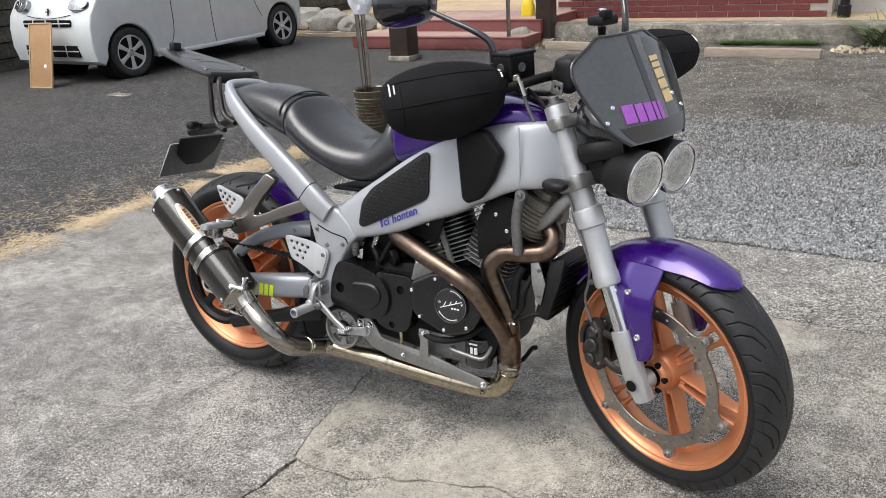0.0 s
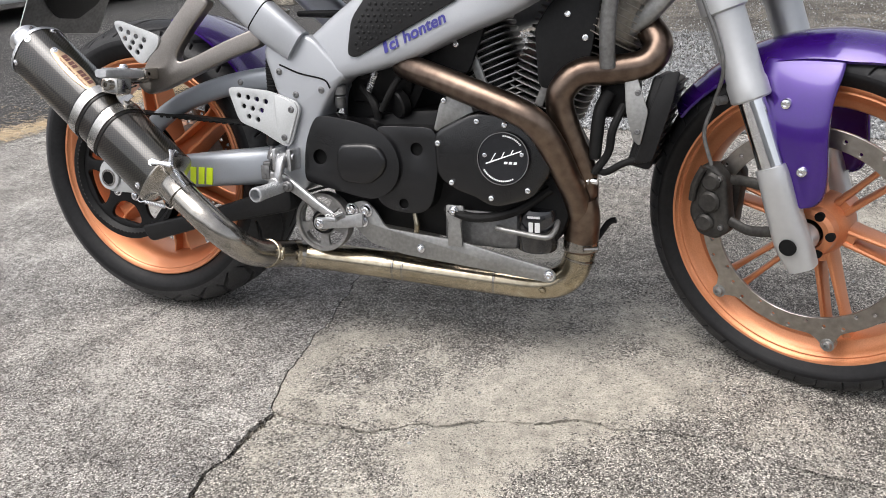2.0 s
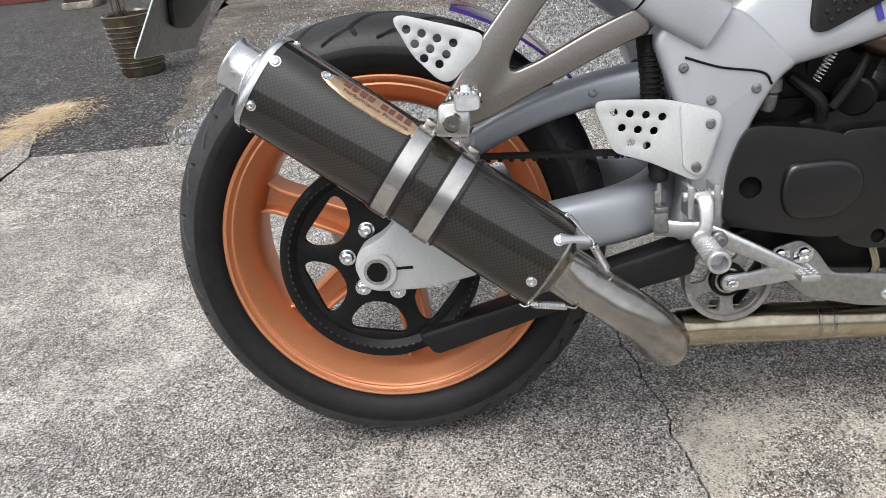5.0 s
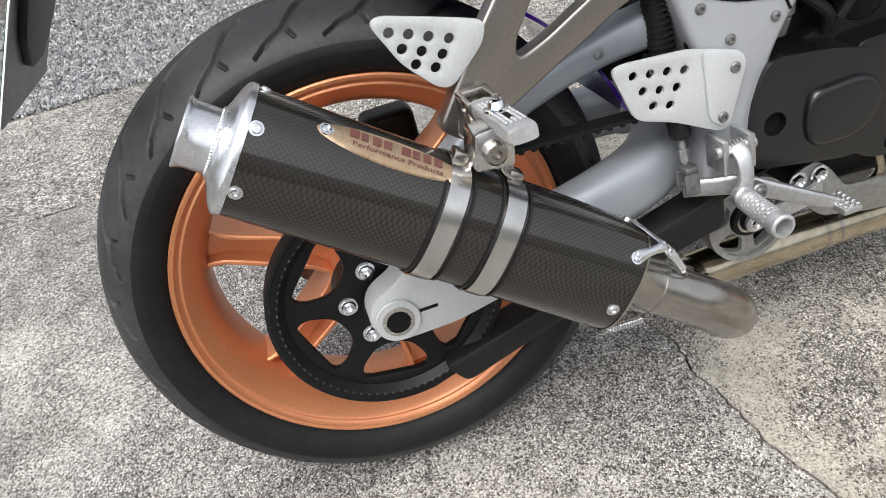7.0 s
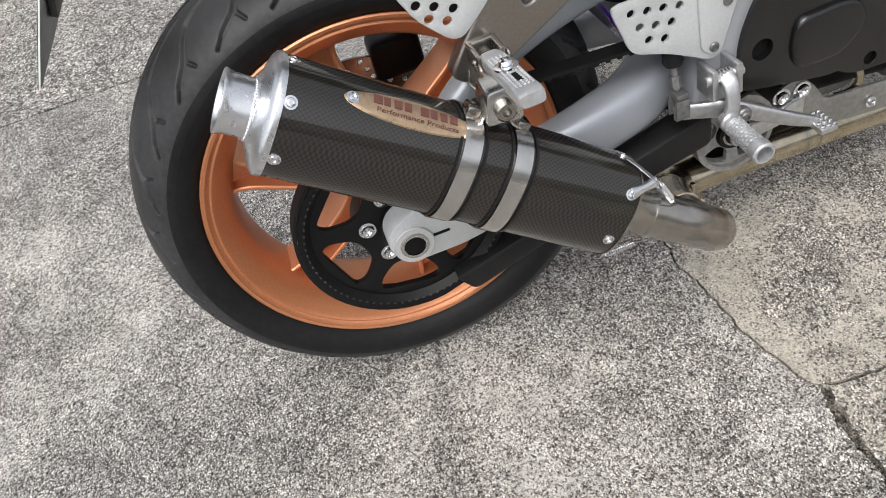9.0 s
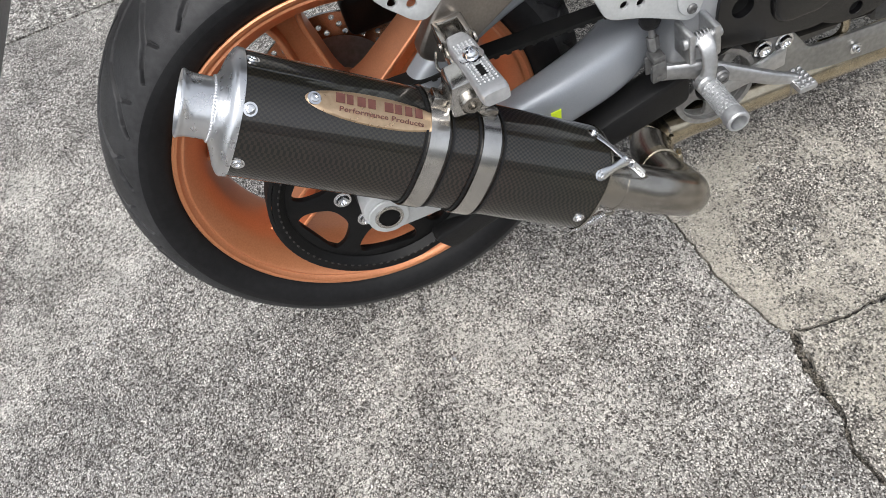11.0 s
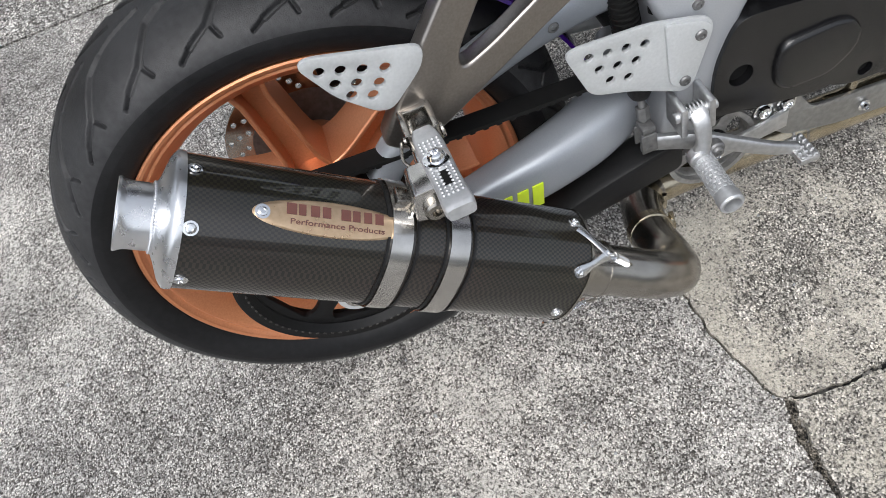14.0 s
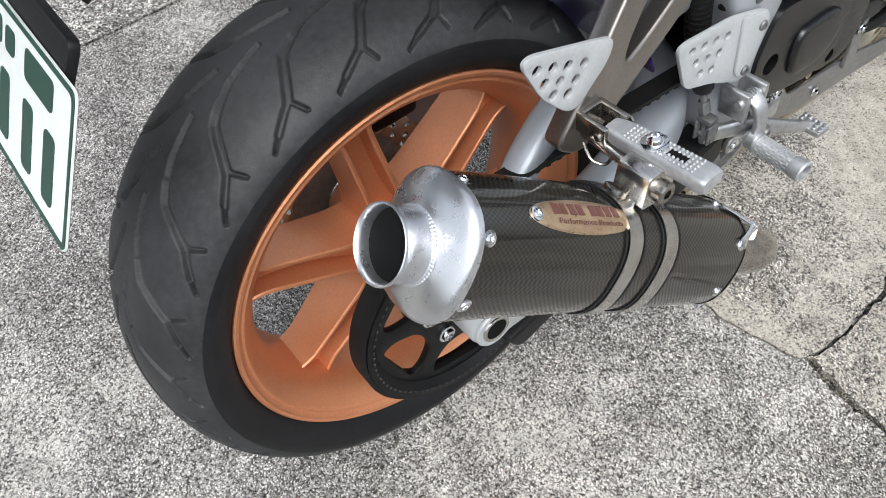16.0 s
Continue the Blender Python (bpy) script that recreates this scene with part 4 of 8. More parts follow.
part("drain_bolt", bolt((0.872, -0.094, 0.146), (0, -1, -0.1), 0.007, 0.005), M_STRAW_STEEL, belly)
# header pipes
H1 = [(0.604, -0.055, 0.543), (0.618, -0.110, 0.541), (0.655, -0.140, 0.532), (0.74, -0.168, 0.508), (0.83, -0.182, 0.478), (0.872, -0.180, 0.455), (0.897, -0.160, 0.415), (0.915, -0.130, 0.365), (0.930, -0.098, 0.315), (0.934, -0.074, 0.262)]
part("header_pipe", sweep(H1, 0.0225, n=26, k=8), M_BRONZE, bike, "heat-browned steel header pipe")
H2 = [(0.990, -0.035, 0.615), (1.022, -0.070, 0.604), (1.046, -0.088, 0.574), (1.030, -0.098, 0.545), (0.980, -0.108, 0.535), (0.930, -0.118, 0.530), (0.902, -0.122, 0.502), (0.900, -0.118, 0.470), (0.918, -0.104, 0.415), (0.936, -0.088, 0.365), (0.938, -0.074, 0.315), (0.935, -0.070, 0.262)]
part("header_pipe", sweep(H2, 0.0235, n=26, k=8), M_BRONZE, bike, "heat-browned steel header pipe")
part("collector", sweep([(0.930, -0.082, 0.318), (0.934, -0.076, 0.285), (0.934, -0.070, 0.245), (0.933, -0.067, 0.222)], [0.0330, 0.0345, 0.0310, 0.0285], [0.028, 0.030, 0.030, 0.0285], n=26), M_BRONZE, bike, "welded steel exhaust collector")
part("collector_clamp", join(lathe([(0.029, -0.009), (0.0315, -0.009), (0.0315, 0.009), (0.029, 0.009)], 28, m=along((0.9335, -0.068, 0.232), (0, 0, 1), (1, 0, 0))), rod((0.945, -0.105, 0.232), (0.968, -0.095, 0.232), 0.004, 8)), M_STEEL, bike)

# rear pulley, belt and guards
PC = Vector((0, -0.132, 0.315))
rim_holes = []
for i in range(6):
    a = radians(20 + 60 * i)
    hole = []
    for r, da in ((0.060, -0.14), (0.068, -0.33), (0.094, -0.42), (0.108, -0.35), (0.108, 0.35), (0.094, 0.42), (0.068, 0.33), (0.060, 0.14)):
        hole.append((r * math.cos(a + da), r * math.sin(a + da)))
    rim_holes.append(rounded(hole, 0.010, 3))
pulley = part("belt_pulley", prism(circle(0, 0, 0.120, 72), -0.005, 0.004, 0.0015, rim_holes), M_BLACK, bike, "black six-window rear belt pulley", m=Matrix.Translation(PC))
part("pulley_rim", lathe([(0.114, -0.006), (0.122, -0.014), (0.130, -0.014), (0.130, -0.011), (0.126, -0.010), (0.126, 0.012), (0.130, 0.013), (0.130, 0.016), (0.114, 0.016)], 96, closed=True), M_BLACK, pulley)
tooth = part("tooth", box((0.1225, -0.0145, 0), (0.0022, 0.0016, 0.0035), 0.0005, 1), M_DARKSTEEL, pulley)
for i in range(1, 80):
    again(tooth, Matrix.Rotation(2 * math.pi * i / 80, 4, "Y"))
part("carrier", lathe([(0.022, -0.024), (0.030, -0.022), (0.031, -0.004), (0.060, -0.003), (0.060, 0.03), (0.022, 0.03)], 40, closed=True), M_BLACK, pulley)
for i in range(6):
    a = radians(20 + 60 * i + 30)
    part("bolt", join(bolt((0.046 * math.cos(a), -0.006, 0.046 * math.sin(a)), (0, -1, 0), 0.0085, 0.007), lathe([(0.011, -0.006), (0.011, -0.008), (0.009, -0.0085)], 16, m=Matrix.Translation((0.046 * math.cos(a), 0, 0.046 * math.sin(a))))), M_CHROME, pulley)
FP = (0.475, 0.372, 0.050)
bpath, r0 = [], 0.133
for i in range(41):
    a = radians(82 + 196 * i / 40)
    bpath.append((r0 * math.cos(a), -0.132, 0.315 + r0 * math.sin(a)))
for i in range(13):
    a = radians(-82 + 164 * i / 12)
    bpath.append((FP[0] + FP[2] * math.cos(a), -0.132, FP[1] + FP[2] * math.sin(a)))
bpath = bpath[::-1]
rings = []
for i, q in enumerate(bpath):
    t = Vector(bpath[(i + 1) % len(bpath)]) - Vector(bpath[i - 1])
    nn = Vector((t.z, 0, -t.x)).normalized()
    rings.append([Vector(q) + nn * a + Vector((0, b, 0)) for a, b in ((-0.002, -0.012), (0.0025, -0.012), (0.0025, 0.012), (-0.002, 0.012))])
belt = part("drive_belt", loft(rings, caps=False, closed=True), M_HOSE, bike, "black toothed rubber drive belt")
A0, A1 = Vector(bpath[-1]), Vector(bpath[0])
ta, tb = Vector((0.475 + 0.05 * math.cos(1.43), -0.132, 0.372 + 0.05 * math.sin(1.43))), Vector((r0 * math.cos(1.43), -0.132, 0.315 + r0 * math.sin(1.43)))
bt = part("belt_tooth", box((0, 0, -0.0042), (0.0065, 0.023, 0.0042), 0.0012, 1), M_HOSE, belt, m=Matrix.Translation(tb) @ Matrix.Rotation(-math.atan2(ta.z - tb.z, ta.x - tb.x), 4, "Y"))
for i in range(1, 32):
    again(bt, Matrix.Translation(tb + (ta - tb) * i / 32) @ Matrix.Rotation(-math.atan2(ta.z - tb.z, ta.x - tb.x), 4, "Y"))
guard = rounded([(0.036, 0.213), (0.058, 0.180), (0.205, 0.226), (0.40, 0.270), (0.40, 0.318), (0.30, 0.290), (0.199, 0.256)], 0.012)
part("belt_guard", prism(guard, -0.158, -0.112, 0.006), M_PLASTIC, bike, "black plastic lower belt guard")
part("axle", lathe([(0.0130, -0.192), (0.0168, -0.192), (0.0178, -0.190), (0.0175, -0.120), (0.0165, 0.15), (0.0130, 0.15)], 6 * 6, closed=True, m=Matrix.Translation((0, 0, 0.317))), M_STRAP, bike, "hollow grey steel rear axle")
part("axle_socket", lathe([(0.0136, -0.1915), (0.0128, -0.180), (0.0001, -0.179)], 6, m=Matrix.Translation((0, 0, 0.317))), M_DARKHOLE, bike)

rd = part("rear_disc", prism(circle(0, 0, 0.115, 72), -0.0025, 0.0025, 0.0005, [circle(0, 0, 0.080, 48)] + [circle(r * math.cos(a), r * math.sin(a), 0.0038, 8) for i in range(66) for r, a in (((0.0865, 0.097, 0.1075)[i % 3], 2 * math.pi * i / 66),)], seg=1), M_STEEL, bike, "drilled steel rear brake disc", m=Matrix.Translation((0, 0.088, 0.315)))
part("disc_carrier", lathe([(0.03, -0.004), (0.082, -0.002), (0.082, 0.004), (0.03, 0.006)], 40, closed=True), M_GREY, rd)
part("rear_caliper", box((0.075, 0.095, 0.415), (0.07, 0.05, 0.06), 0.012, 3), M_BLACK, bike, "black rear brake caliper")

# swingarm
ARM = [(0.012, -0.160, 0.322, 0.014, 0.024), (0.10, -0.151, 0.328, 0.019, 0.030), (0.19, -0.140, 0.336, 0.024, 0.033), (0.25, -0.132, 0.342, 0.028, 0.034), (0.305, -0.117, 0.346, 0.031, 0.035), (0.345, -0.094, 0.349, 0.033, 0.036), (0.372, -0.062, 0.351, 0.034, 0.036), (0.395, -0.020, 0.352, 0.034, 0.036)]
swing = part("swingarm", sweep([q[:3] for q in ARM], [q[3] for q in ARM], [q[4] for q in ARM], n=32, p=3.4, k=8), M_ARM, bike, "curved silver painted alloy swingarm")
axle_plate = rounded([(-0.031, 0.318), (-0.022, 0.346), (0.010, 0.360), (0.032, 0.384), (0.055, 0.366), (0.13, 0.350), (0.15, 0.320), (0.128, 0.301), (0.06, 0.288), (-0.012, 0.288)], 0.016)
part("axle_plate", prism(axle_plate, -0.186, -0.148, 0.004), M_PLATE, swing, "bare silver axle plate")
part("axle_washer", lathe([(0.0160, -0.1865), (0.0240, -0.1865), (0.0245, -0.189), (0.0235, -0.1905), (0.0160, -0.1905)], 40, closed=True, m=Matrix.Translation((0, 0, 0.317))), M_PLATE, swing)
part("adjuster_slot", box((0.034, -0.1863, 0.3185), (0.022, 0.0018, 0.0038), 0.0008), M_DARKHOLE, swing)
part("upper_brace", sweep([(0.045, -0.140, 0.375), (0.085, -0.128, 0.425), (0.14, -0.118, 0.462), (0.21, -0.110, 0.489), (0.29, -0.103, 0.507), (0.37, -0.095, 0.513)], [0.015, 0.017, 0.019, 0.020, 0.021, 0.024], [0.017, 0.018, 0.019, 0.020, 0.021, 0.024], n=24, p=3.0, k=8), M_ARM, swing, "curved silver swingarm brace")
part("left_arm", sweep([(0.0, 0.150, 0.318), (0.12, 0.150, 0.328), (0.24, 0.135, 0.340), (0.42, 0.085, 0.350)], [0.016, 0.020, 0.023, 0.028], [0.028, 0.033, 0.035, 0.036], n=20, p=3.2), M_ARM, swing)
part("pivot_tube", rod((0.425, -0.12, 0.352), (0.425, 0.12, 0.352), 0.034, 28, 0.004), M_BLACK, swing)
part("brace_bolt", bolt((0.2836, -0.1235, 0.506), (0, -1, 0.1), 0.0062, 0.003), M_GREY, swing)
for x0 in (0.182, 0.201, 0.219):
    q = [(x0 - 0.003, 0.312), (x0 + 0.010, 0.312), (x0 + 0.010 + 0.004, 0.345), (x0 + 0.001, 0.345)]
    bm = prism(q, -0.0008, 0.0008, 0)
    for v in bm.verts:
        v.co.y += float(np.interp(v.co.x, [0.19, 0.21, 0.23, 0.25, 0.27], [-0.1645, -0.1640, -0.1625, -0.1608, -0.1590]))
    part("sticker_bar", bm, M_YELLOW, swing, "fluorescent yellow lettering bar")
# hugger, shock, plumbing ahead of the wheel
part("rear_mudguard", loft([[Vector((0.337 * math.cos(a) + 0.0, y, 0.315 + (0.337 - 1.4 * y * y) * math.sin(a))) for y in (-0.098, -0.06, 0, 0.06, 0.098)] + [Vector((0.341 * math.cos(a), y, 0.315 + (0.341 - 1.4 * y * y) * math.sin(a))) for y in (0.098, 0.06, 0, -0.06, -0.098)] for a in [radians(18 + 4 * i) for i in range(14)]]), M_PURPLE, bike, "dark purple rear hugger mudguard")
part("inner_fender", box((0.43, 0, 0.630), (0.10, 0.14, 0.012), 0.005), M_PLASTIC, bike)
part("shock", join(lathe([(0.030, 0), (0.030, 0.05), (0.022, 0.055), (0.022, 0.16), (0.028, 0.165), (0.028, 0.2)], 24, m=along((0.36, 0.02, 0.42), (0.35, 0, 0.93), (1, 0, 0))), spring(Vector((0.368, 0.02, 0.44)), Vector((0.425, 0.02, 0.59)), 0.036, 0.006, 7)), M_BLACK, bike)
part("oil_hose", sweep([(0.352, -0.110, 0.565), (0.353, -0.118, 0.535), (0.355, -0.120, 0.49), (0.357, -0.122, 0.455)], 0.0125, n=16), M_HOSE, bike)
for i in range(14):
    z = 0.545 - 0.0065 * i
    part("hose_rib", lathe([(0.0125, -0.0018), (0.0148, -0.001), (0.0148, 0.001), (0.0125, 0.0018)], 16, m=along((0.354 + 0.0003 * i, -0.118 - 0.0003 * i, z), (0.02, -0.05, -1), (1, 0, 0))), M_HOSE, bike)
part("brake_switch", join(rod((0.388, -0.128, 0.560), (0.386, -0.132, 0.512), 0.011, 14, 0.002), rod((0.384, -0.133, 0.502), (0.384, -0.134, 0.485), 0.008, 12, 0.001)), M_PLASTIC, bike)
part("brake_switch_ring", rod((0.385, -0.1325, 0.512), (0.3848, -0.133, 0.503), 0.0085, 14), M_RED, bike)

# passenger footrest hanger
Y_OUT = rounded([(0.090, 0.502), (0.135, 0.566), (0.183, 0.622), (0.225, 0.668), (0.258, 0.650), (0.214, 0.602), (0.184, 0.562), (0.182, 0.543), (0.215, 0.553), (0.28, 0.582), (0.345, 0.606), (0.352, 0.574), (0.285, 0.550), (0.215, 0.520), (0.150, 0.492), (0.116, 0.482)], 0.012, 4)
bm = prism(Y_OUT, -0.0115, 0.0115, 0.0108, seg=5)
for v in bm.verts:
    v.co.y += -0.174 + 0.16 * max(0, v.co.x - 0.13)
hang = part("passenger_hanger", bm, M_BRKT, bike, "Y-shaped bronze-grey passenger footrest hanger", sharp=50)
holes = [circle(x, z, 0.0050, 14) for x, z in ((0.068, 0.604), (0.085, 0.598), (0.102, 0.591), (0.120, 0.584), (0.076, 0.587), (0.093, 0.580), (0.111, 0.572), (0.085, 0.570), (0.102, 0.562))]
part("heel_plate", prism(rounded([(0.052, 0.616), (0.062, 0.621), (0.130, 0.600), (0.156, 0.591), (0.150, 0.572), (0.114, 0.540), (0.100, 0.543), (0.072, 0.574)], 0.010), -0.186, -0.181, 0.0016, holes), M_PLATE, hang, "silver perforated heel plate")
PB, PD = Vector((0.129, -0.212, 0.524)), Vector((0.045, -0.997, 0.055)).normalized()
ears = [prism(rounded([(x - 0.003, 0.514), (x + 0.003, 0.514), (x + 0.003, 0.534), (x - 0.003, 0.534)], 0.002), -0.219, -0.184, 0.001) for x in (0.116, 0.142)]
part("peg_clevis", join(*ears, box((0.1290, -0.186, 0.523), (0.029, 0.008, 0.022), 0.002), rod((0.110, -0.213, 0.5240), (0.148, -0.213, 0.5240), 0.0042, 14, 0.001), lathe([(0.0070, 0), (0.0070, 0.002), (0.006, 0.003)], 16, m=along((0.145, -0.216, 0.5240), (1, 0, 0)))), M_STEEL, hang, "stained steel footrest clevis")
peg = part("passenger_peg", sweep([PB + PD * 0.0, PB + PD * 0.012, PB + PD * 0.030, PB + PD * 0.070, PB + PD * 0.098, PB + PD * 0.106], [0.0095, 0.0120, 0.0130, 0.0124, 0.0134, 0.0118], [0.0070, 0.0080, 0.0085, 0.0080, 0.0078, 0.0062], n=28, p=4.5), M_KNURL, hang, "folding ribbed aluminium passenger peg")
rib = part("rib", box((0, 0, 0.0086), (0.0031, 0.0028, 0.0026), 0.0010, 1), M_KNURL, peg, m=along(PB + PD * 0.022, PD) @ Matrix.Translation((-0.0082, 0, 0)))
for i in range(17):
    for j in range(5):
        if i + j and not (j == 2 and 0.058 < 0.022 + 0.0043 * i < 0.082) and not 0.038 < 0.022 + 0.0043 * i < 0.056:
            again(rib, along(PB + PD * (0.022 + 0.0043 * i), PD) @ Matrix.Translation((-0.0082 + 0.0041 * j, 0, 0)))
part("peg_bolt", join(bolt(PB + PD * 0.047 + Vector((0, 0, 0.010)), (0, 0.1, 1), 0.0078, 0.007), lathe([(0.0120, 0), (0.0120, 0.002), (0.0095, 0.0025)], 18, m=along(PB + PD * 0.047 + Vector((0, 0, 0.0082)), (0, 0.1, 1), (1, 0, 0)))), M_CHROME, peg)
part("peg_slot", box((0, 0, 0.0079), (0.0085, 0.018, 0.0012), 0.0005, 1, m=along(PB + PD * 0.071, PD)), M_DARKHOLE, peg)
part("clevis_spring", sweep([(0.108, -0.200, 0.512), (0.104, -0.214, 0.504), (0.112, -0.224, 0.500), (0.124, -0.222, 0.503)], 0.0016, n=8), M_STEEL, hang)
block = prism(rounded([(0.096, 0.494), (0.132, 0.490), (0.136, 0.520), (0.126, 0.528), (0.102, 0.527)], 0.004), -0.281, -0.246, 0.0015)
legs = [sweep([(0.098 + d, -0.262, 0.500), (0.092 + d, -0.262, 0.488), (0.083 + 1.5 * d, -0.258, 0.478)], [0.012, 0.012, 0.014], [0.0018] * 3, up=(0.5, 0, 0.8), n=10, p=4) for d in (0.0, 0.034)]
part("muffler_hanger", join(block, *legs, rod((0.118, -0.250, 0.510), (0.120, -0.190, 0.512), 0.006, 12)), M_STRAP, hang, "folded stained steel muffler hanger")
part("hanger_nut", join(lathe([(0.0105, 0), (0.0105, 0.008), (0.0085, 0.0095), (0.0045, 0.0095), (0.0042, 0.004), (0.0002, 0.004)], 12, m=along((0.1152, -0.281, 0.5085), (0, -1, 0)))), M_STEEL, hang)


# ---- frame ----
def spar_mesh(side):
    rows = [(0.43, 0.485, 0.580, 0.141), (0.50, 0.512, 0.632, 0.146), (0.58, 0.532, 0.684, 0.151), (0.66, 0.556, 0.736, 0.156), (0.74, 0.590, 0.778, 0.162), (0.82, 0.620, 0.808, 0.171), (0.90, 0.660, 0.834, 0.176), (0.975, 0.692, 0.846, 0.174), (1.035, 0.702, 0.850, 0.158), (1.085, 0.708, 0.850, 0.118), (1.11, 0.720, 0.850, 0.080)]
    rings = []
    for x, b, t, y in cat(rows, 5):
        w, h = 0.034, (t - b) / 2
        c = Vector((x, side * (y - w), (b + t) / 2))
        r = ring((0, 0, 0), (0, 1, 0), (0, 0, 1), w, h, 36, 5.0)
        rings.append([c + Vector((0, v.y - side * 0.10 * v.z, v.z)) for v in r])
    return loft(rings)


spar = part("frame_spar", spar_mesh(-1), M_SILVER, bike, "fat silver painted alloy frame spar")
part("frame_spar", spar_mesh(1), M_SILVER, bike, "fat silver painted alloy frame spar")
part("head_tube", rod((1.135, 0, 0.715), (1.078, 0, 0.864), 0.048, 32, 0.006), M_SILVER, bike)
part("seam", sweep([(0.985, -0.1765, 0.838), (0.990, -0.1795, 0.79), (0.992, -0.1775, 0.74), (0.990, -0.172, 0.700)], 0.0016, 0.0014, n=8), M_SILVER, spar)
# lower plate of the frame by the swingarm pivot
low = rounded([(0.352, 0.566), (0.378, 0.588), (0.452, 0.594), (0.525, 0.522), (0.500, 0.505), (0.470, 0.458), (0.447, 0.395), (0.436, 0.318), (0.405, 0.300), (0.375, 0.312), (0.392, 0.385), (0.384, 0.470)], 0.022, 5)
part("pivot_plate", prism(low, -0.150, -0.085, 0.009, seg=3), M_SILVER, bike, "silver cast swingarm pivot plate")
part("pivot_plate", prism(low, 0.085, 0.150, 0.009, seg=3), M_SILVER, bike, "silver cast swingarm pivot plate")
for x, z in ((0.3952, 0.577), (0.387, 0.528), (0.4722, 0.4965), (0.4193, 0.487)):
    part("frame_bolt", join(bolt((x, -0.1505, z), (0, -1, 0), 0.0052, 0.003), lathe([(0.0062, -0.1495), (0.0062, -0.1512), (0.0054, -0.1515)], 16, m=Matrix.Translation((x, 0, z)))), M_GREY, bike)
part("cover_line", sweep([(0.389, -0.1505, 0.540), (0.43, -0.1505, 0.525), (0.478, -0.1505, 0.515), (0.49, -0.1505, 0.500)], 0.0016, n=6), M_DARKHOLE, bike)
part("rail_seam", sweep([(0.3525, -0.1455, 0.6262), (0.3545, -0.1455, 0.6245)], 0.0204, 0.0342, up=(0.6, 0, 0.8), n=24, p=3.4), M_DARKHOLE, spar)

# studded knee pad
pad_outline = rounded([(0.728, 0.762), (0.744, 0.762), (0.749, 0.660), (0.738, 0.646), (0.545, 0.553), (0.529, 0.558), (0.536, 0.618), (0.566, 0.656)], 0.014)


def spar_y(x, z):
    """The outer face of the right spar."""
    xs = [0.43, 0.50, 0.58, 0.66, 0.74, 0.82, 0.90]
    y = np.interp(x, xs, [0.141, 0.146, 0.151, 0.156, 0.162, 0.171, 0.176])
    c = np.interp(x, xs, [0.5325, 0.572, 0.608, 0.646, 0.684, 0.714, 0.747])
    return float(-y + 0.10 * (z - c)) + 0.003


bm = prism(pad_outline, 0, 0.006, 0.0015)
for v in bm.verts:
    v.co.y = spar_y(v.co.x, v.co.z) - 0.0085 + v.co.y
pad = part("knee_pad", bm, M_PLASTIC, spar, "black studded rubber knee pad")
studs = []
inside = [(0.548, 0.562), (0.543, 0.616), (0.570, 0.650), (0.728, 0.752), (0.738, 0.752), (0.741, 0.664)]


def inside_poly(x, z, poly):
    c = False
    for i in range(len(poly)):
        (ax, az), (bx, bz) = poly[i - 1], poly[i]
        if (az > z) != (bz > z) and x < (bx - ax) * (z - az) / (bz - az) + ax:
            c = not c
    return c


for i in range(-20, 24):
    for j in range(-20, 24):
        u, v = 0.0105 * i, 0.0105 * j + (0.00525 if i % 2 else 0)
        x, z = 0.64 + u * 0.9 - v * 0.43, 0.65 + u * 0.43 + v * 0.9
        if inside_poly(x, z, inside):
            studs.append(lathe([(0.0030, 0.001), (0.0028, -0.0014), (0.0016, -0.0022)], 7, m=Matrix.Translation((x, spar_y(x, z) - 0.0085, z))))
part("studs", join(*studs), M_PLASTIC, pad)
# black tank-side panel
pan = [(0.838, 0.815), (0.858, 0.828), (0.915, 0.830), (0.958, 0.780), (0.936, 0.715), (0.905, 0.672), (0.866, 0.655), (0.852, 0.665)]
bm = prism(rounded(pan, 0.010), 0, 0.030, 0.010, seg=4)
for v in bm.verts:
    if v.co.y < 0.012:
        v.co.y += 0.030 * max(0, (0.765 - v.co.z)) / 0.10 * 0.35 + 0.05 * abs(v.co.x - 0.895) * 0.6
    v.co.y += -0.206
part("side_panel", bm, M_BLACK, spar, "black plastic panel on the frame spar")


def lettering(body, size, bold=0.0):
    """Flat letters of the built-in font as a mesh, from x = 0, with the baseline at y = 0."""
    words = new("words", bpy.data.curves.new("words", "FONT"))
    words.data.body, words.data.size, words.data.resolution_u, words.data.offset = body, size, 3, bold
    me = bpy.data.meshes.new_from_object(words)
    bpy.data.objects.remove(words)
    bm = bmesh.new()
    bm.from_mesh(me)
    return bm


# dark blue lettering along the lower edge of the spar
u0 = 0.0
for word, size, gap in (("I", 0.037, 0.003), ("ci", 0.026, 0.009), ("honten", 0.026, 0.0)):
    bm = lettering(word, size, 0.0007)
    x0, x1 = min(v.co.x for v in bm.verts), max(v.co.x for v in bm.verts)
    squeeze = 0.62 if word == "I" else 0.90
    for v in bm.verts:
        a, b = u0 + (v.co.x - x0) * squeeze * (1.9 if word == "I" else 1.0), v.co.y
        x, z = 0.603 + a * 1.17 - b * 0.27, 0.561 + a * 0.515 + b * 1.02
        v.co = (x, spar_y(x, z) - 0.0042, z)
    part("lettering", bm, M_BLUEINK, spar, "dark blue serif lettering on the frame")
    u0 += (x1 - x0) * squeeze * (1.9 if word == "I" else 1.0) + gap

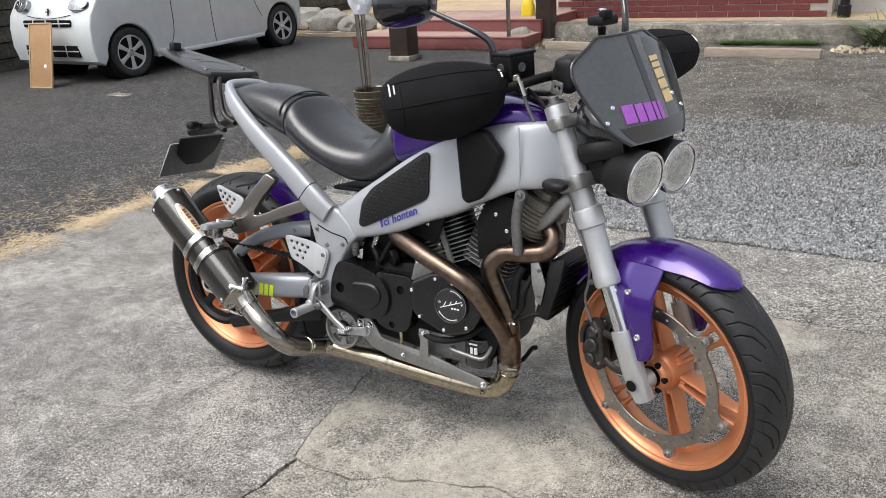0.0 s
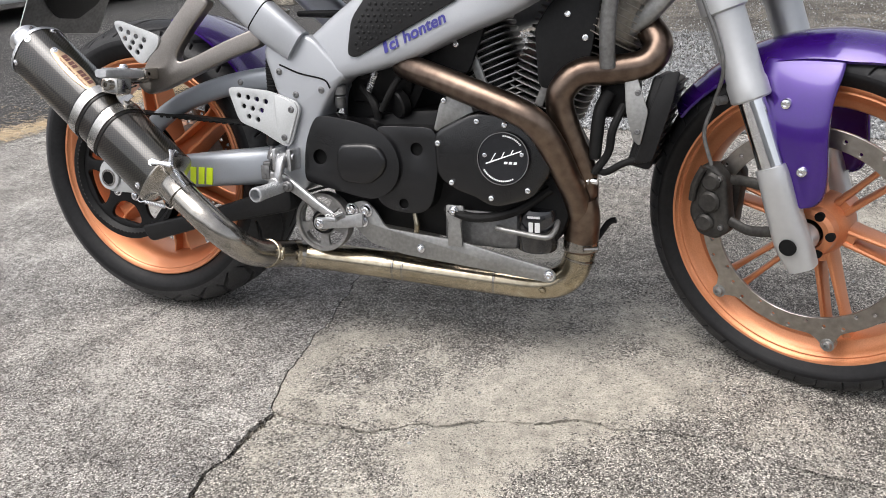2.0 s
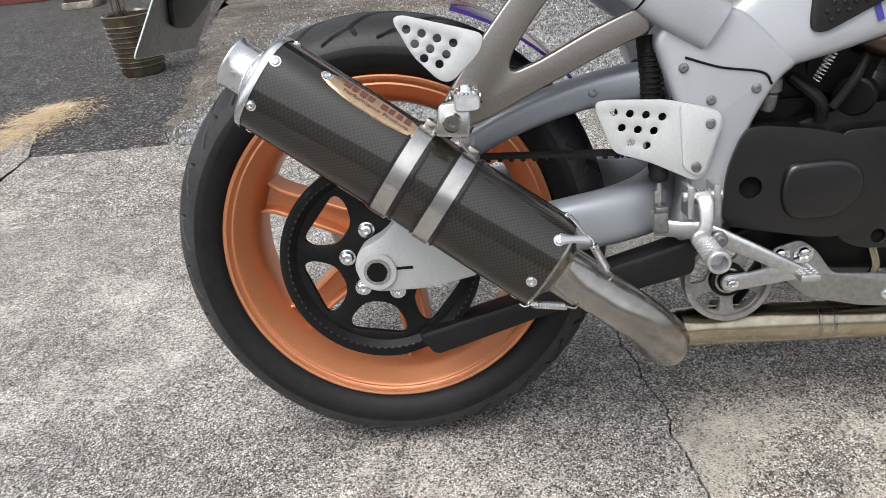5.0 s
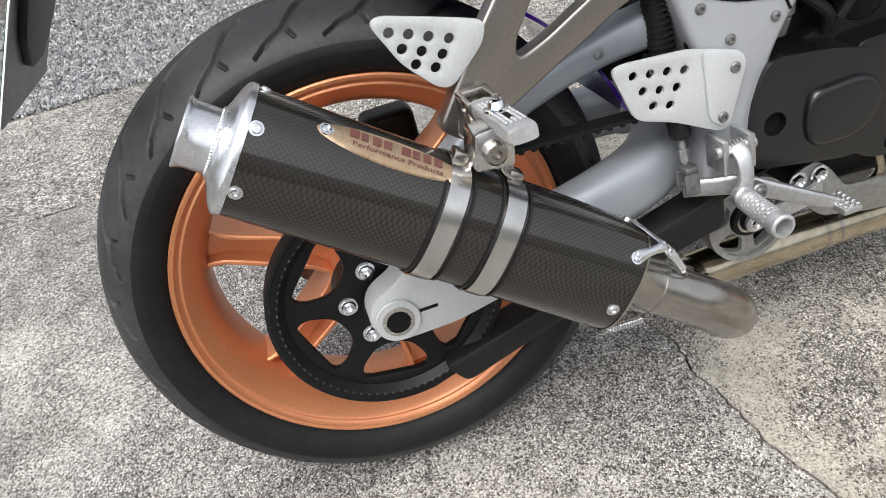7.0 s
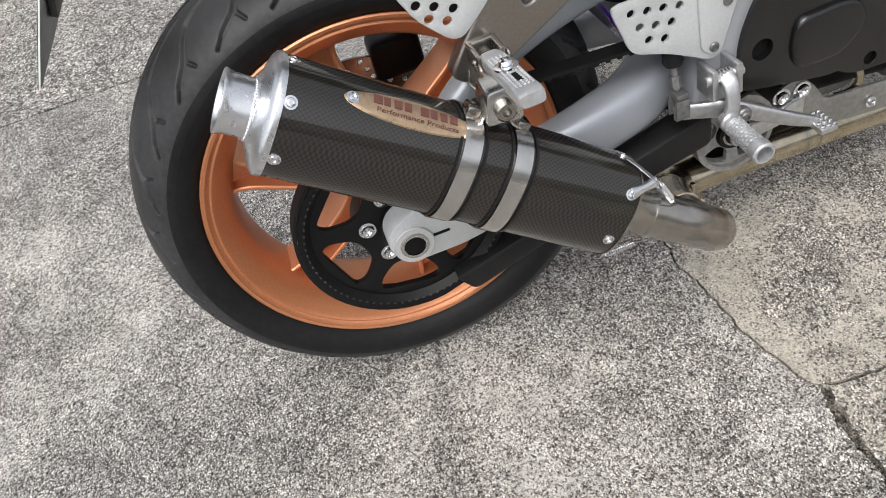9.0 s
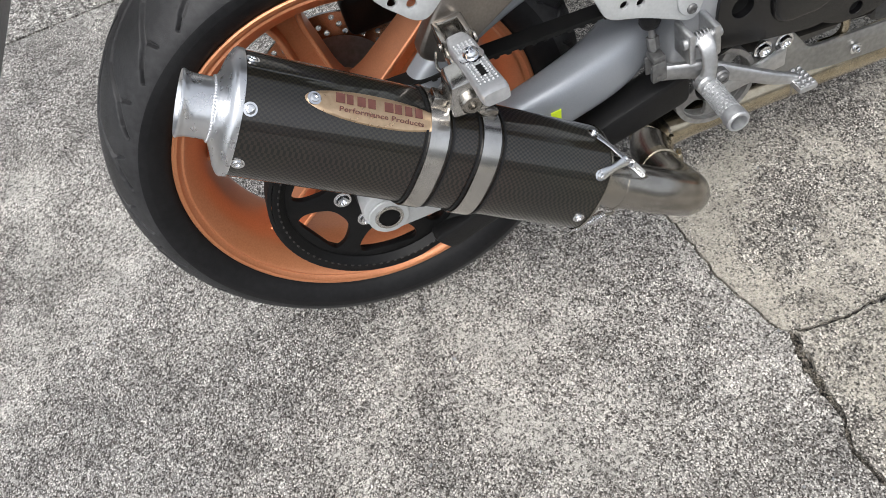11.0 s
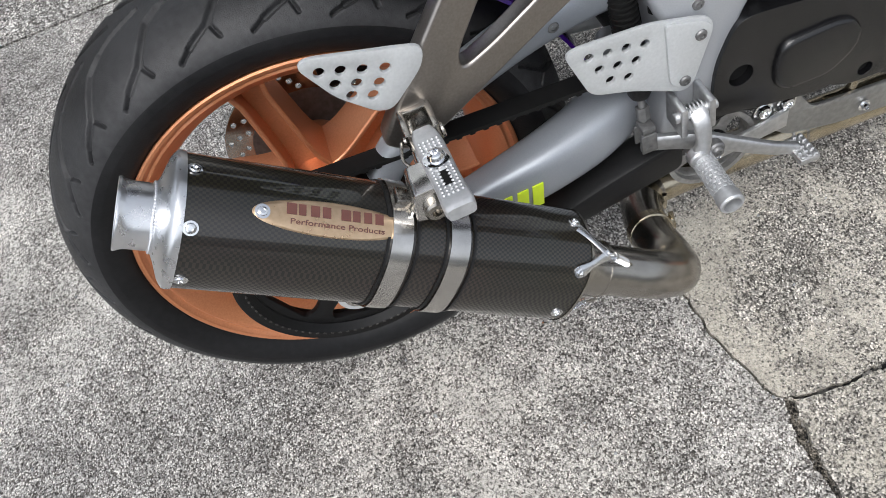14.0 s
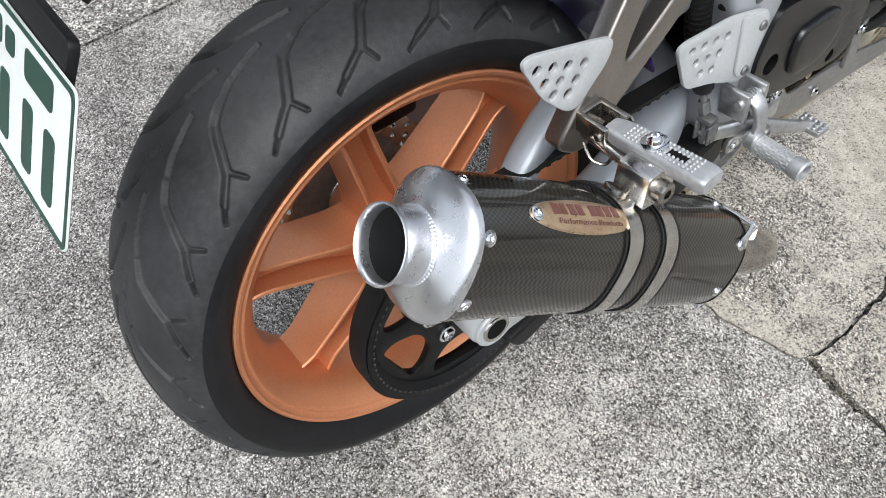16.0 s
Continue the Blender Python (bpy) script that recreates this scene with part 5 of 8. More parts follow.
# seat rails and seat
for s in (-1, 1):
    part("seat_rail", sweep([(0.030, s * 0.095, 0.878), (0.075, s * 0.118, 0.842), (0.155, s * 0.132, 0.776), (0.285, s * 0.142, 0.680), (0.370, s * 0.146, 0.612), (0.425, s * 0.143, 0.572)], [0.012, 0.015, 0.017, 0.019, 0.020, 0.019], [0.016, 0.022, 0.026, 0.031, 0.034, 0.030], up=(0.6, 0, 0.8), n=24, p=3.4, k=8), M_SILVER, bike, "silver painted seat rail")
part("tail_loop", sweep([(0.035, -0.095, 0.876), (0.0, -0.06, 0.893), (-0.005, 0, 0.897), (0.0, 0.06, 0.893), (0.035, 0.095, 0.876)], 0.013, n=14), M_SILVER, bike)


def seat_mesh(rows, n=40, p=2.7, k=6):
    rings = []
    for x, zt, zb, hw in cat(rows, k):
        c, h = (zt + zb) / 2, (zt - zb) / 2
        r = ring((x, 0, c), (0, 1, 0), (0, 0, 1), hw, h, n, p)
        lean = 0.42 * min(1, max(0, (x - 0.5) / 0.1)) if x < 0.62 else 0
        rings.append([v + Vector((-lean * (v.z - c), 0, 0.10 * (abs(v.y) / hw) ** 3 * -(zt - zb) * 0.6)) for v in r])
    return loft(rings)


seat = part("seat", seat_mesh([(0.262, 0.868, 0.745, 0.128), (0.280, 0.866, 0.732, 0.134), (0.33, 0.822, 0.708, 0.142), (0.40, 0.785, 0.680, 0.148), (0.47, 0.768, 0.655, 0.142), (0.53, 0.770, 0.660, 0.132), (0.575, 0.800, 0.690, 0.126), (0.602, 0.838, 0.715, 0.120), (0.612, 0.858, 0.740, 0.108)]), M_VINYL, bike, "black vinyl rider's seat with a scooped hollow")
part("pillion_pad", seat_mesh([(0.022, 0.885, 0.855, 0.065), (0.040, 0.893, 0.846, 0.088), (0.09, 0.901, 0.820, 0.108), (0.16, 0.897, 0.782, 0.120), (0.225, 0.884, 0.757, 0.126), (0.258, 0.872, 0.746, 0.127)]), M_VINYL, seat, "black vinyl pillion pad")
for x in (0.262, 0.245):
    part("seat_piping", sweep([(x, 0.128 * math.cos(a) * (1.0 if abs(math.cos(a)) < 0.99 else 1), (0.815 if x > 0.25 else 0.822) + 0.060 * math.sin(a)) for a in [math.pi * i / 16 for i in range(17)]], 0.0028, n=6), M_VINYL, seat)

# purple airbox cover
tank = part("airbox_cover", seat_mesh([(0.614, 0.884, 0.720, 0.100), (0.628, 0.904, 0.715, 0.140), (0.70, 0.908, 0.735, 0.142), (0.80, 0.902, 0.770, 0.142), (0.90, 0.900, 0.800, 0.128), (0.98, 0.884, 0.815, 0.105), (1.02, 0.862, 0.825, 0.080)], p=3.2), M_PURPLE, bike, "metallic purple airbox cover in front of the seat")
part("cover_bolt", bolt((0.965, -0.085, 0.873), (0.2, -0.4, 1), 0.007, 0.003), M_BLACK, tank)
part("key_strip", box((0.93, 0, 0.905), (0.12, 0.06, 0.012), 0.004), M_PLASTIC, tank)

# ---- engine ----
case = part("crankcase", join(
    prism(rounded([(0.455, 0.300), (0.50, 0.250), (0.66, 0.235), (0.80, 0.215), (0.90, 0.235), (0.925, 0.300), (0.915, 0.380), (0.87, 0.455), (0.74, 0.470), (0.60, 0.460), (0.47, 0.430)], 0.03), -0.105, 0.125, 0.012),
    prism(rounded([(0.48, 0.40), (0.62, 0.45), (0.66, 0.53), (0.56, 0.545), (0.49, 0.50)], 0.02), -0.085, 0.09, 0.01)), M_BLACK, bike, "satin black engine crankcase")
sprk = rounded([(0.432, 0.332), (0.437, 0.400), (0.456, 0.446), (0.474, 0.453), (0.542, 0.443), (0.585, 0.430), (0.612, 0.406), (0.625, 0.374), (0.620, 0.340), (0.600, 0.316), (0.570, 0.304), (0.527, 0.311), (0.455, 0.326)], 0.020, 5)
cover = part("sprocket_cover", prism(sprk, -0.156, -0.100, 0.020, [circle(0.466, 0.377, 0.014, 18)], seg=5), M_COVER, bike, "matt black sprocket cover")
part("cover_boss", prism(rounded([(0.501, 0.370), (0.508, 0.403), (0.567, 0.406), (0.588, 0.400), (0.601, 0.380), (0.597, 0.356), (0.568, 0.332), (0.517, 0.333), (0.504, 0.346)], 0.014, 5), -0.164, -0.150, 0.007, seg=4), M_COVER, cover)
part("cover_recess", lathe([(0.0138, -0.145), (0.0138, -0.115), (0.0001, -0.115)], 24, m=Matrix.Translation((0.466, 0, 0.377))), M_DARKHOLE, cover)
part("recess_bolt", bolt((0.468, -0.117, 0.377), (0, -1, 0), 0.009, 0.006), M_BLACK, cover)
mid = part("gear_cover", prism(rounded([(0.575, 0.436), (0.673, 0.437), (0.688, 0.430), (0.696, 0.397), (0.690, 0.341), (0.680, 0.297), (0.658, 0.282), (0.606, 0.284), (0.575, 0.300)], 0.016), -0.146, -0.10, 0.013, [circle(0.653, 0.398, 0.0115, 20), circle(0.627, 0.299, 0.0090, 20)], seg=4), M_COVER, bike, "matt black gear case cover")
for x, z, r in ((0.653, 0.398, 0.0116), (0.627, 0.299, 0.0091)):
    part("bolt_recess", lathe([(r, -0.138), (r, -0.122), (0.0001, -0.122)], 20, m=Matrix.Translation((x, 0, z))), M_DARKHOLE, mid)
    part("recess_bolt", bolt((x, -0.124, z), (0, -1, 0), 0.006, 0.006), M_GREY, mid)
tim = rounded([(0.690, 0.432), (0.764, 0.470), (0.818, 0.469), (0.872, 0.447), (0.900, 0.411), (0.896, 0.370), (0.866, 0.326), (0.800, 0.305), (0.764, 0.323), (0.727, 0.333), (0.695, 0.357)], 0.018, 5)
timing = part("timing_cover", prism(tim, -0.164, -0.10, 0.010, seg=4), M_COVER, bike, "matt black timing cover with a round badge")
disc = part("cover_badge", lathe([(0.0455, -0.166), (0.0455, -0.172), (0.0445, -0.1735), (0.0435, -0.1725), (0.0432, -0.1715), (0.0001, -0.1715)], 56, m=Matrix.Translation((0.818, 0, 0.393))), M_GLOSSBLACK, timing, "round gloss black badge with white print")
part("badge_ring", lathe([(0.0440, -0.1730), (0.0440, -0.1740), (0.0428, -0.1740), (0.0428, -0.1730)], 56, closed=True, m=Matrix.Translation((0.818, 0, 0.393))), M_GREY, disc)
for q in ([(-0.030, -0.008), (-0.029, -0.010), (0.031, 0.013), (0.031, 0.015)], [(-0.022, -0.005), (-0.0200, -0.0045), (-0.012, 0.009), (-0.0138, 0.009)], [(-0.004, 0.001), (-0.002, 0.0015), (0.003, 0.011), (0.001, 0.011)], [(0.012, 0.007), (0.014, 0.0075), (0.018, 0.015), (0.016, 0.015)]):
    part("script_bar", prism([(0.818 + a, 0.393 + b) for a, b in q], -0.1722, -0.1712, 0), M_WHITE, disc)
for i in range(3):
    part("print_bar", prism([(0.820 + 0.0080 * i, 0.3845), (0.8255 + 0.0080 * i, 0.3845), (0.8262 + 0.0080 * i, 0.3885), (0.8207 + 0.0080 * i, 0.3885)], -0.1722, -0.1712, 0), M_WHITE, disc)
for span in (range(40, 92, 5), range(212, 300, 5)):
    part("print_arc", join(*[box((0, 0, 0), (0.0022, 0.001, 0.0026), 0, m=Matrix.Translation((0.818 + 0.0375 * math.cos(a), -0.1719, 0.393 + 0.0375 * math.sin(a))) @ Matrix.Rotation(math.pi / 2 - a, 4, "Y")) for a in [radians(d) for d in span]]), M_WHITE, disc)
for x, z in ((0.786, 0.398), (0.850, 0.401)):
    part("badge_screw", bolt((x, -0.1716, z), (0, -1, 0), 0.0042, 0.002), M_CHROME, disc)
for x, z in ((0.701, 0.4130), (0.726, 0.347), (0.797, 0.324), (0.860, 0.341), (0.892, 0.405), (0.770, 0.452), (0.818, 0.448)):
    part("cover_bolt", bolt((x, -0.164, z), (0, -1, 0), 0.0055, 0.005), M_CHROME, timing)
part("cam_case", prism(rounded([(0.684, 0.43), (0.696, 0.480), (0.716, 0.497), (0.750, 0.494), (0.765, 0.44)], 0.008), -0.146, -0.08, 0.005), M_DULLALU, bike, "bare cast alloy cam case")
for x, z in ((0.705, 0.483), (0.726, 0.490), (0.742, 0.484)):
    part("case_bolt", bolt((x, -0.146, z), (0, -1, 0), 0.0055, 0.004), M_CHROME, bike)


def cylinder(name, base, tilt, count):
    """A finned barrel with its head and rocker box, leaning by tilt."""
    m = Matrix.Translation(base) @ Matrix.Rotation(radians(tilt), 4, "Y")
    b = part(name, rod((0, 0, 0), (0, 0, 0.24), 0.056, 32), M_BLACK, bike, "black finned engine cylinder", m=m)
    fin = part("fin", prism(rounded([(-0.050, -0.082), (0.050, -0.082), (0.070, -0.02), (0.070, 0.080), (-0.070, 0.080), (-0.070, -0.02)], 0.03, 3), -0.0014, 0.0014, 0.0005, seg=1), M_FIN, b, m=Matrix.Translation((0, 0, 0.020)) @ Matrix.Rotation(math.pi / 2, 4, "X"))
    for i in range(1, count):
        again(fin, Matrix.Translation((0, 0, 0.020 + 0.0115 * i)) @ Matrix.Rotation(math.pi / 2, 4, "X"))
    part("fin_rib", box((0, -0.079, 0.115), (0.016, 0.010, 0.19), 0.003), M_FIN, b)
    part("rocker_box", box((0, 0, 0.272), (0.15, 0.17, 0.07), 0.018, 3), M_BLACK, b)
    return b


cylinder("rear_cylinder", (0.775, 0.0, 0.455), -22.5, 17)
cylinder("front_cylinder", (0.845, 0.0, 0.455), 22.5, 17)
head = part("cylinder_head", join(rod((0.965, -0.06, 0.585), (1.010, -0.06, 0.672), 0.052, 30, 0.006), rod((1.004, -0.055, 0.660), (1.020, -0.055, 0.692), 0.044, 30, 0.006), box((0.992, 0.0, 0.640), (0.08, 0.10, 0.10), 0.012)), M_HEAD, bike, "brownish bare alloy cylinder head")
for i in range(8):
    part("head_fin", lathe([(0.050, -0.0012), (0.0585, -0.0008), (0.0585, 0.0008), (0.050, 0.0012)], 32, m=along((0.965 + 0.0046 * i, -0.06, 0.585 + 0.0089 * i), (0.46, 0, 0.89), (0, 1, 0))), M_HEAD, head)
part("engine_strut", join(sweep([(0.988, -0.160, 0.682), (0.978, -0.152, 0.64), (0.974, -0.142, 0.59), (0.975, -0.130, 0.54)], 0.0125, n=16), lathe([(0.013, -0.008), (0.013, 0.008)], 20, m=Matrix.Translation((0.993, -0.166, 0.686)))), M_GREY, bike, "cast grey engine support strut")
part("strut_bolt", bolt((0.993, -0.175, 0.686), (0, -1, 0), 0.007, 0.005), M_GREY, bike)
part("cowl_panel", join(prism(rounded([(0.655, 0.548), (0.735, 0.525), (0.765, 0.60), (0.78, 0.655), (0.70, 0.60)], 0.012), -0.112, -0.10, 0.003), prism(rounded([(0.86, 0.505), (0.935, 0.50), (0.960, 0.66), (0.92, 0.672), (0.875, 0.64), (0.850, 0.60)], 0.012), -0.112, -0.10, 0.003)), M_PLASTIC, bike, "matt black panels beside the cylinders")
for x, z in ((0.715, 0.575), (0.905, 0.622), (0.935, 0.585)):
    part("panel_bolt", bolt((x, -0.112, z), (0, -1, 0), 0.006, 0.004), M_CHROME, bike)
part("throttle_body", join(rod((0.585, -0.10, 0.508), (0.60, 0.05, 0.535), 0.040, 26, 0.006), box((0.535, -0.05, 0.51), (0.07, 0.09, 0.08), 0.012), rod((0.600, -0.115, 0.47), (0.610, -0.10, 0.475), 0.026, 20, 0.003)), M_BLACK, bike, "black throttle body and starter motor")
part("breather", join(rod((0.497, -0.128, 0.505), (0.497, -0.126, 0.487), 0.013, 18, 0.002), rod((0.497, -0.127, 0.487), (0.494, -0.120, 0.465), 0.010, 14, 0.002)), M_GREY, bike, "white-grey breather fitting")
for pts, r in (([(0.53, -0.10, 0.50), (0.56, -0.115, 0.47), (0.565, -0.11, 0.445)], 0.008), ([(0.62, -0.11, 0.535), (0.60, -0.125, 0.50), (0.575, -0.118, 0.46)], 0.006), ([(0.70, -0.125, 0.290), (0.76, -0.135, 0.281), (0.83, -0.13, 0.297), (0.885, -0.11, 0.335)], 0.0085), ([(0.50, -0.09, 0.54), (0.54, -0.10, 0.52), (0.60, -0.09, 0.56)], 0.007), ([(1.00, -0.10, 0.48), (0.985, -0.11, 0.44), (0.978, -0.10, 0.40), (0.955, -0.10, 0.365)], 0.007)):
    part("cable", sweep(pts, r, n=10), M_HOSE, bike)
part("throttle_spring", spring(Vector((0.570, -0.128, 0.530)), Vector((0.552, -0.120, 0.495)), 0.006, 0.0012, 9), M_CHROME, bike)
# oil filter and sump bits
filt = part("oil_filter", lathe([(0.020, 0), (0.036, 0.003), (0.038, 0.008), (0.038, 0.070), (0.034, 0.080)], 36, m=along((0.858, -0.085, 0.222), (0.05, -0.12, 1), (1, 0, 0))), M_GLOSSBLACK, bike, "gloss black spin-on oil filter with white print")
for x, z, w, h in ((-0.001, 0.048, 0.0075, 0.018), (0.0105, 0.048, 0.0085, 0.018), (0.004, 0.066, 0.022, 0.0035), (0.004, 0.031, 0.022, 0.0025)):
    part("print_bar", box((0, 0, 0), (w, 0.003, h), 0, m=Matrix.Translation((0.858 + x, -0.085 - 0.0375 - 0.12 * z, 0.222 + z)) @ Matrix.Rotation(radians(7), 4, "X")), M_WHITE, filt)
part("filter_guard", sweep([(0.795, -0.115, 0.262), (0.802, -0.135, 0.265), (0.84, -0.139, 0.261), (0.885, -0.136, 0.256), (0.897, -0.122, 0.264), (0.899, -0.10, 0.280)], 0.0050, n=12), M_DULLALU, bike, "bent bare steel filter guard rod")
part("sump", join(box((0.76, -0.03, 0.255), (0.14, 0.16, 0.07), 0.012), box((0.60, -0.02, 0.238), (0.12, 0.13, 0.05), 0.010)), M_GREY, bike, "bare cast alloy sump")
part("banjo_bolt", join(rod((0.925, -0.095, 0.355), (0.950, -0.098, 0.352), 0.010, 6, 0.001), rod((0.950, -0.098, 0.352), (0.962, -0.099, 0.351), 0.0065, 10)), M_CHROME, bike)
part("small_pipe", sweep([(0.635, -0.115, 0.275), (0.640, -0.118, 0.25), (0.632, -0.115, 0.232), (0.61, -0.11, 0.228)], 0.0055, n=10), M_STRAW_STEEL, bike)
# silver skid plate with its upright tab
skid = part("skid_plate", prism(rounded([(0.500, 0.262), (0.512, 0.288), (0.540, 0.296), (0.560, 0.280), (0.582, 0.246), (0.70, 0.236), (0.73, 0.233), (0.80, 0.217), (0.895, 0.198), (0.905, 0.186), (0.898, 0.172), (0.78, 0.184), (0.62, 0.198), (0.55, 0.215)], 0.010), -0.128, -0.122, 0.0015), M_DULLALU, bike, "brushed aluminium skid bracket under the engine")
part("tab", prism(rounded([(0.706, 0.225), (0.708, 0.270), (0.703, 0.280), (0.703, 0.300), (0.736, 0.300), (0.736, 0.280), (0.730, 0.270), (0.734, 0.225)], 0.004), -0.1345, -0.129, 0.001), M_DULLALU, skid)
for x, z, r in ((0.5138, 0.277, 0.0095), (0.5433, 0.2767, 0.0095), (0.535, 0.256, 0.0085), (0.7185, 0.291, 0.006), (0.652, 0.214, 0.005), (0.892, 0.187, 0.007)):
    part("bolt", join(bolt((x, -0.136 if z > 0.285 else -0.1305, z), (0, -1, 0), r, 0.006), lathe([(r + 0.003, -0.1295), (r + 0.003, -0.1305), (r, -0.131)], 16, m=Matrix.Translation((x, -0.0062 if z > 0.285 else 0, z)))), M_CHROME, skid)
part("side_stand", join(sweep([(0.62, 0.13, 0.24), (0.60, 0.20, 0.14), (0.57, 0.262, 0.048)], 0.012, n=12), box((0.57, 0.270, 0.042), (0.06, 0.04, 0.010), 0.003)), M_BLACK, bike, "black side stand, folded out")
part("stand_stop", sweep([(0.935, -0.03, 0.215), (0.955, -0.02, 0.235), (0.972, -0.015, 0.262), (0.985, -0.015, 0.268)], 0.006, n=8), M_BLACK, bike)
# belt idler wheel
IC = (0.449, -0.118, 0.247)
win = []
for i in range(5):
    a = radians(18 + 72 * i)
    win.append(rounded([(0.027 * math.cos(a - 0.35), 0.027 * math.sin(a - 0.35)), (0.048 * math.cos(a - 0.42), 0.048 * math.sin(a - 0.42)), (0.050 * math.cos(a), 0.050 * math.sin(a)), (0.048 * math.cos(a + 0.42), 0.048 * math.sin(a + 0.42)), (0.027 * math.cos(a + 0.35), 0.027 * math.sin(a + 0.35))], 0.006, 3))
idl = part("idler_wheel", prism(circle(0, 0, 0.053, 48), -0.004, 0.004, 0.001, win), M_IDLER, bike, "grey alloy belt idler wheel", m=Matrix.Translation(IC))
part("idler_rim", lathe([(0.050, -0.012), (0.0565, -0.012), (0.0565, 0.012), (0.050, 0.012)], 48, closed=True), M_IDLER, idl)
part("idler_hub", lathe([(0.008, -0.010), (0.022, -0.010), (0.024, -0.006), (0.024, 0.006), (0.008, 0.006)], 32, closed=True), M_BLACK, idl)
part("idler_bearing", lathe([(0.0145, -0.011), (0.0175, -0.011), (0.0175, -0.0095), (0.0145, -0.0095)], 32, closed=True), M_STEEL, idl)
arm_end = [(0.449 + 0.0125 * math.cos(radians(a)), 0.247 + 0.0125 * math.sin(radians(a))) for a in range(110, 256, 16)]
lever = part("idler_arm", prism(arm_end + [(0.470, 0.2385), (0.515, 0.2440), (0.540, 0.2470), (0.541, 0.2740), (0.515, 0.2680), (0.472, 0.2600)], -0.141, -0.134, 0.0022), M_PEG, bike, "flat cast aluminium idler lever")
part("idler_bolt", join(bolt((0.449, -0.141, 0.247), (0, -1, 0), 0.0068, 0.005), lathe([(0.0092, 0), (0.0092, 0.0015), (0.0075, 0.002)], 18, m=along((0.449, -0.141, 0.247), (0, -1, 0)))), M_CHROME, lever)
part("idler_spacer", rod((0.449, -0.135, 0.247), (0.449, -0.110, 0.247), 0.0085, 18), M_STEEL, lever)

# rider footrest, heel plate, brake pedal
holes = [circle(x, z, 0.0049, 14) for x, z in ((0.303, 0.484), (0.322, 0.481), (0.341, 0.478), (0.360, 0.474), (0.312, 0.465), (0.331, 0.461), (0.350, 0.458), (0.322, 0.446), (0.341, 0.441))]
heel = part("heel_guard", prism(rounded([(0.279, 0.496), (0.292, 0.500), (0.366, 0.494), (0.426, 0.476), (0.432, 0.462), (0.410, 0.398), (0.398, 0.392), (0.345, 0.420), (0.300, 0.436)], 0.012), -0.1595, -0.1545, 0.0018, holes), M_PLATE, bike, "silver perforated rider's heel guard")
for x, z in ((0.4155, 0.4615), (0.3985, 0.4105)):
    part("bolt", bolt((x, -0.1637, z), (0, -1, 0), 0.0062, 0.003), M_GREY, heel)
part("heel_step", prism(rounded([(0.379, 0.489), (0.424, 0.474), (0.429, 0.462), (0.408, 0.402), (0.399, 0.398), (0.383, 0.41)], 0.008), -0.1635, -0.1590, 0.002), M_PLATE, heel)
rest = part("footrest_bracket", join(*[prism(rounded([(x - 0.004, 0.352), (x + 0.004, 0.352), (x + 0.004, 0.392), (x - 0.004, 0.392)], 0.003), -0.186, -0.150, 0.0015) for x in (0.387, 0.418)], rod((0.378, -0.178, 0.378), (0.426, -0.178, 0.378), 0.0062, 16, 0.001), spring(Vector((0.392, -0.176, 0.377)), Vector((0.413, -0.176, 0.377)), 0.0085, 0.0013, 5), sweep([(0.402, -0.180, 0.380), (0.403, -0.190, 0.372), (0.402, -0.197, 0.350), (0.396, -0.198, 0.330)], [0.0100, 0.0095, 0.0080, 0.0095], [0.0045, 0.0048, 0.0048, 0.0055], up=(0, 1, 0.2), n=18, p=3.4), rod((0.395, -0.192, 0.330), (0.395, -0.205, 0.330), 0.0118, 20, 0.002)), M_PEG, bike, "polished aluminium footrest bracket")
pd = Vector((-0.03, -1.0, -0.02)).normalized()
fp = part("foot_peg", lathe([(0.010, 0), (0.0125, 0.004), (0.0115, 0.008), (0.0118, 0.066), (0.0135, 0.069), (0.0135, 0.080), (0.0120, 0.082), (0.0098, 0.082), (0.0094, 0.062), (0.0001, 0.062)], 28, m=along((0.400, -0.186, 0.324), pd)), M_KNURL, rest, "knurled aluminium foot peg with a hollow end")
kn = part("knurl", box((0.0117, 0, 0), (0.0014, 0.0040, 0.0040), 0.0005, 1), M_KNURL, fp, m=along((0.400, -0.186, 0.324), pd))
for i in range(11):
    for j in range(12):
        again(kn, along(Vector((0.400, -0.186, 0.324)) + pd * (0.012 + 0.0050 * i), pd) @ Matrix.Rotation(j * math.pi / 6 + (i % 2) * math.pi / 12, 4, "Y"))
brake = part("brake_pedal", sweep([(0.350, -0.158, 0.338), (0.378, -0.166, 0.334), (0.405, -0.178, 0.332), (0.440, -0.188, 0.317), (0.480, -0.198, 0.297), (0.512, -0.200, 0.281)], [0.0052] * 6, [0.011, 0.011, 0.0125, 0.0105, 0.0090, 0.0070], n=16, p=3), M_PEG, bike, "polished aluminium brake pedal")
part("pedal_toe", box((0.517, -0.203, 0.278), (0.024, 0.038, 0.009), 0.003), M_PEG, brake)
nub = part("toe_nub", box((0, 0, 0), (0.005, 0.005, 0.004), 0.0012, 1), M_PEG, brake, m=Matrix.Translation((0.509, -0.190, 0.2835)))
for i in range(3):
    for j in range(5):
        if i or j:
            again(nub, Matrix.Translation((0.509 + 0.0075 * i, -0.188 - 0.0075 * j, 0.2835)))
part("pedal_pivot", join(rod((0.418, -0.172, 0.326), (0.418, -0.198, 0.326), 0.010, 18, 0.002), bolt((0.418, -0.198, 0.326), (0, -1, 0), 0.007, 0.004)), M_GREY, brake)
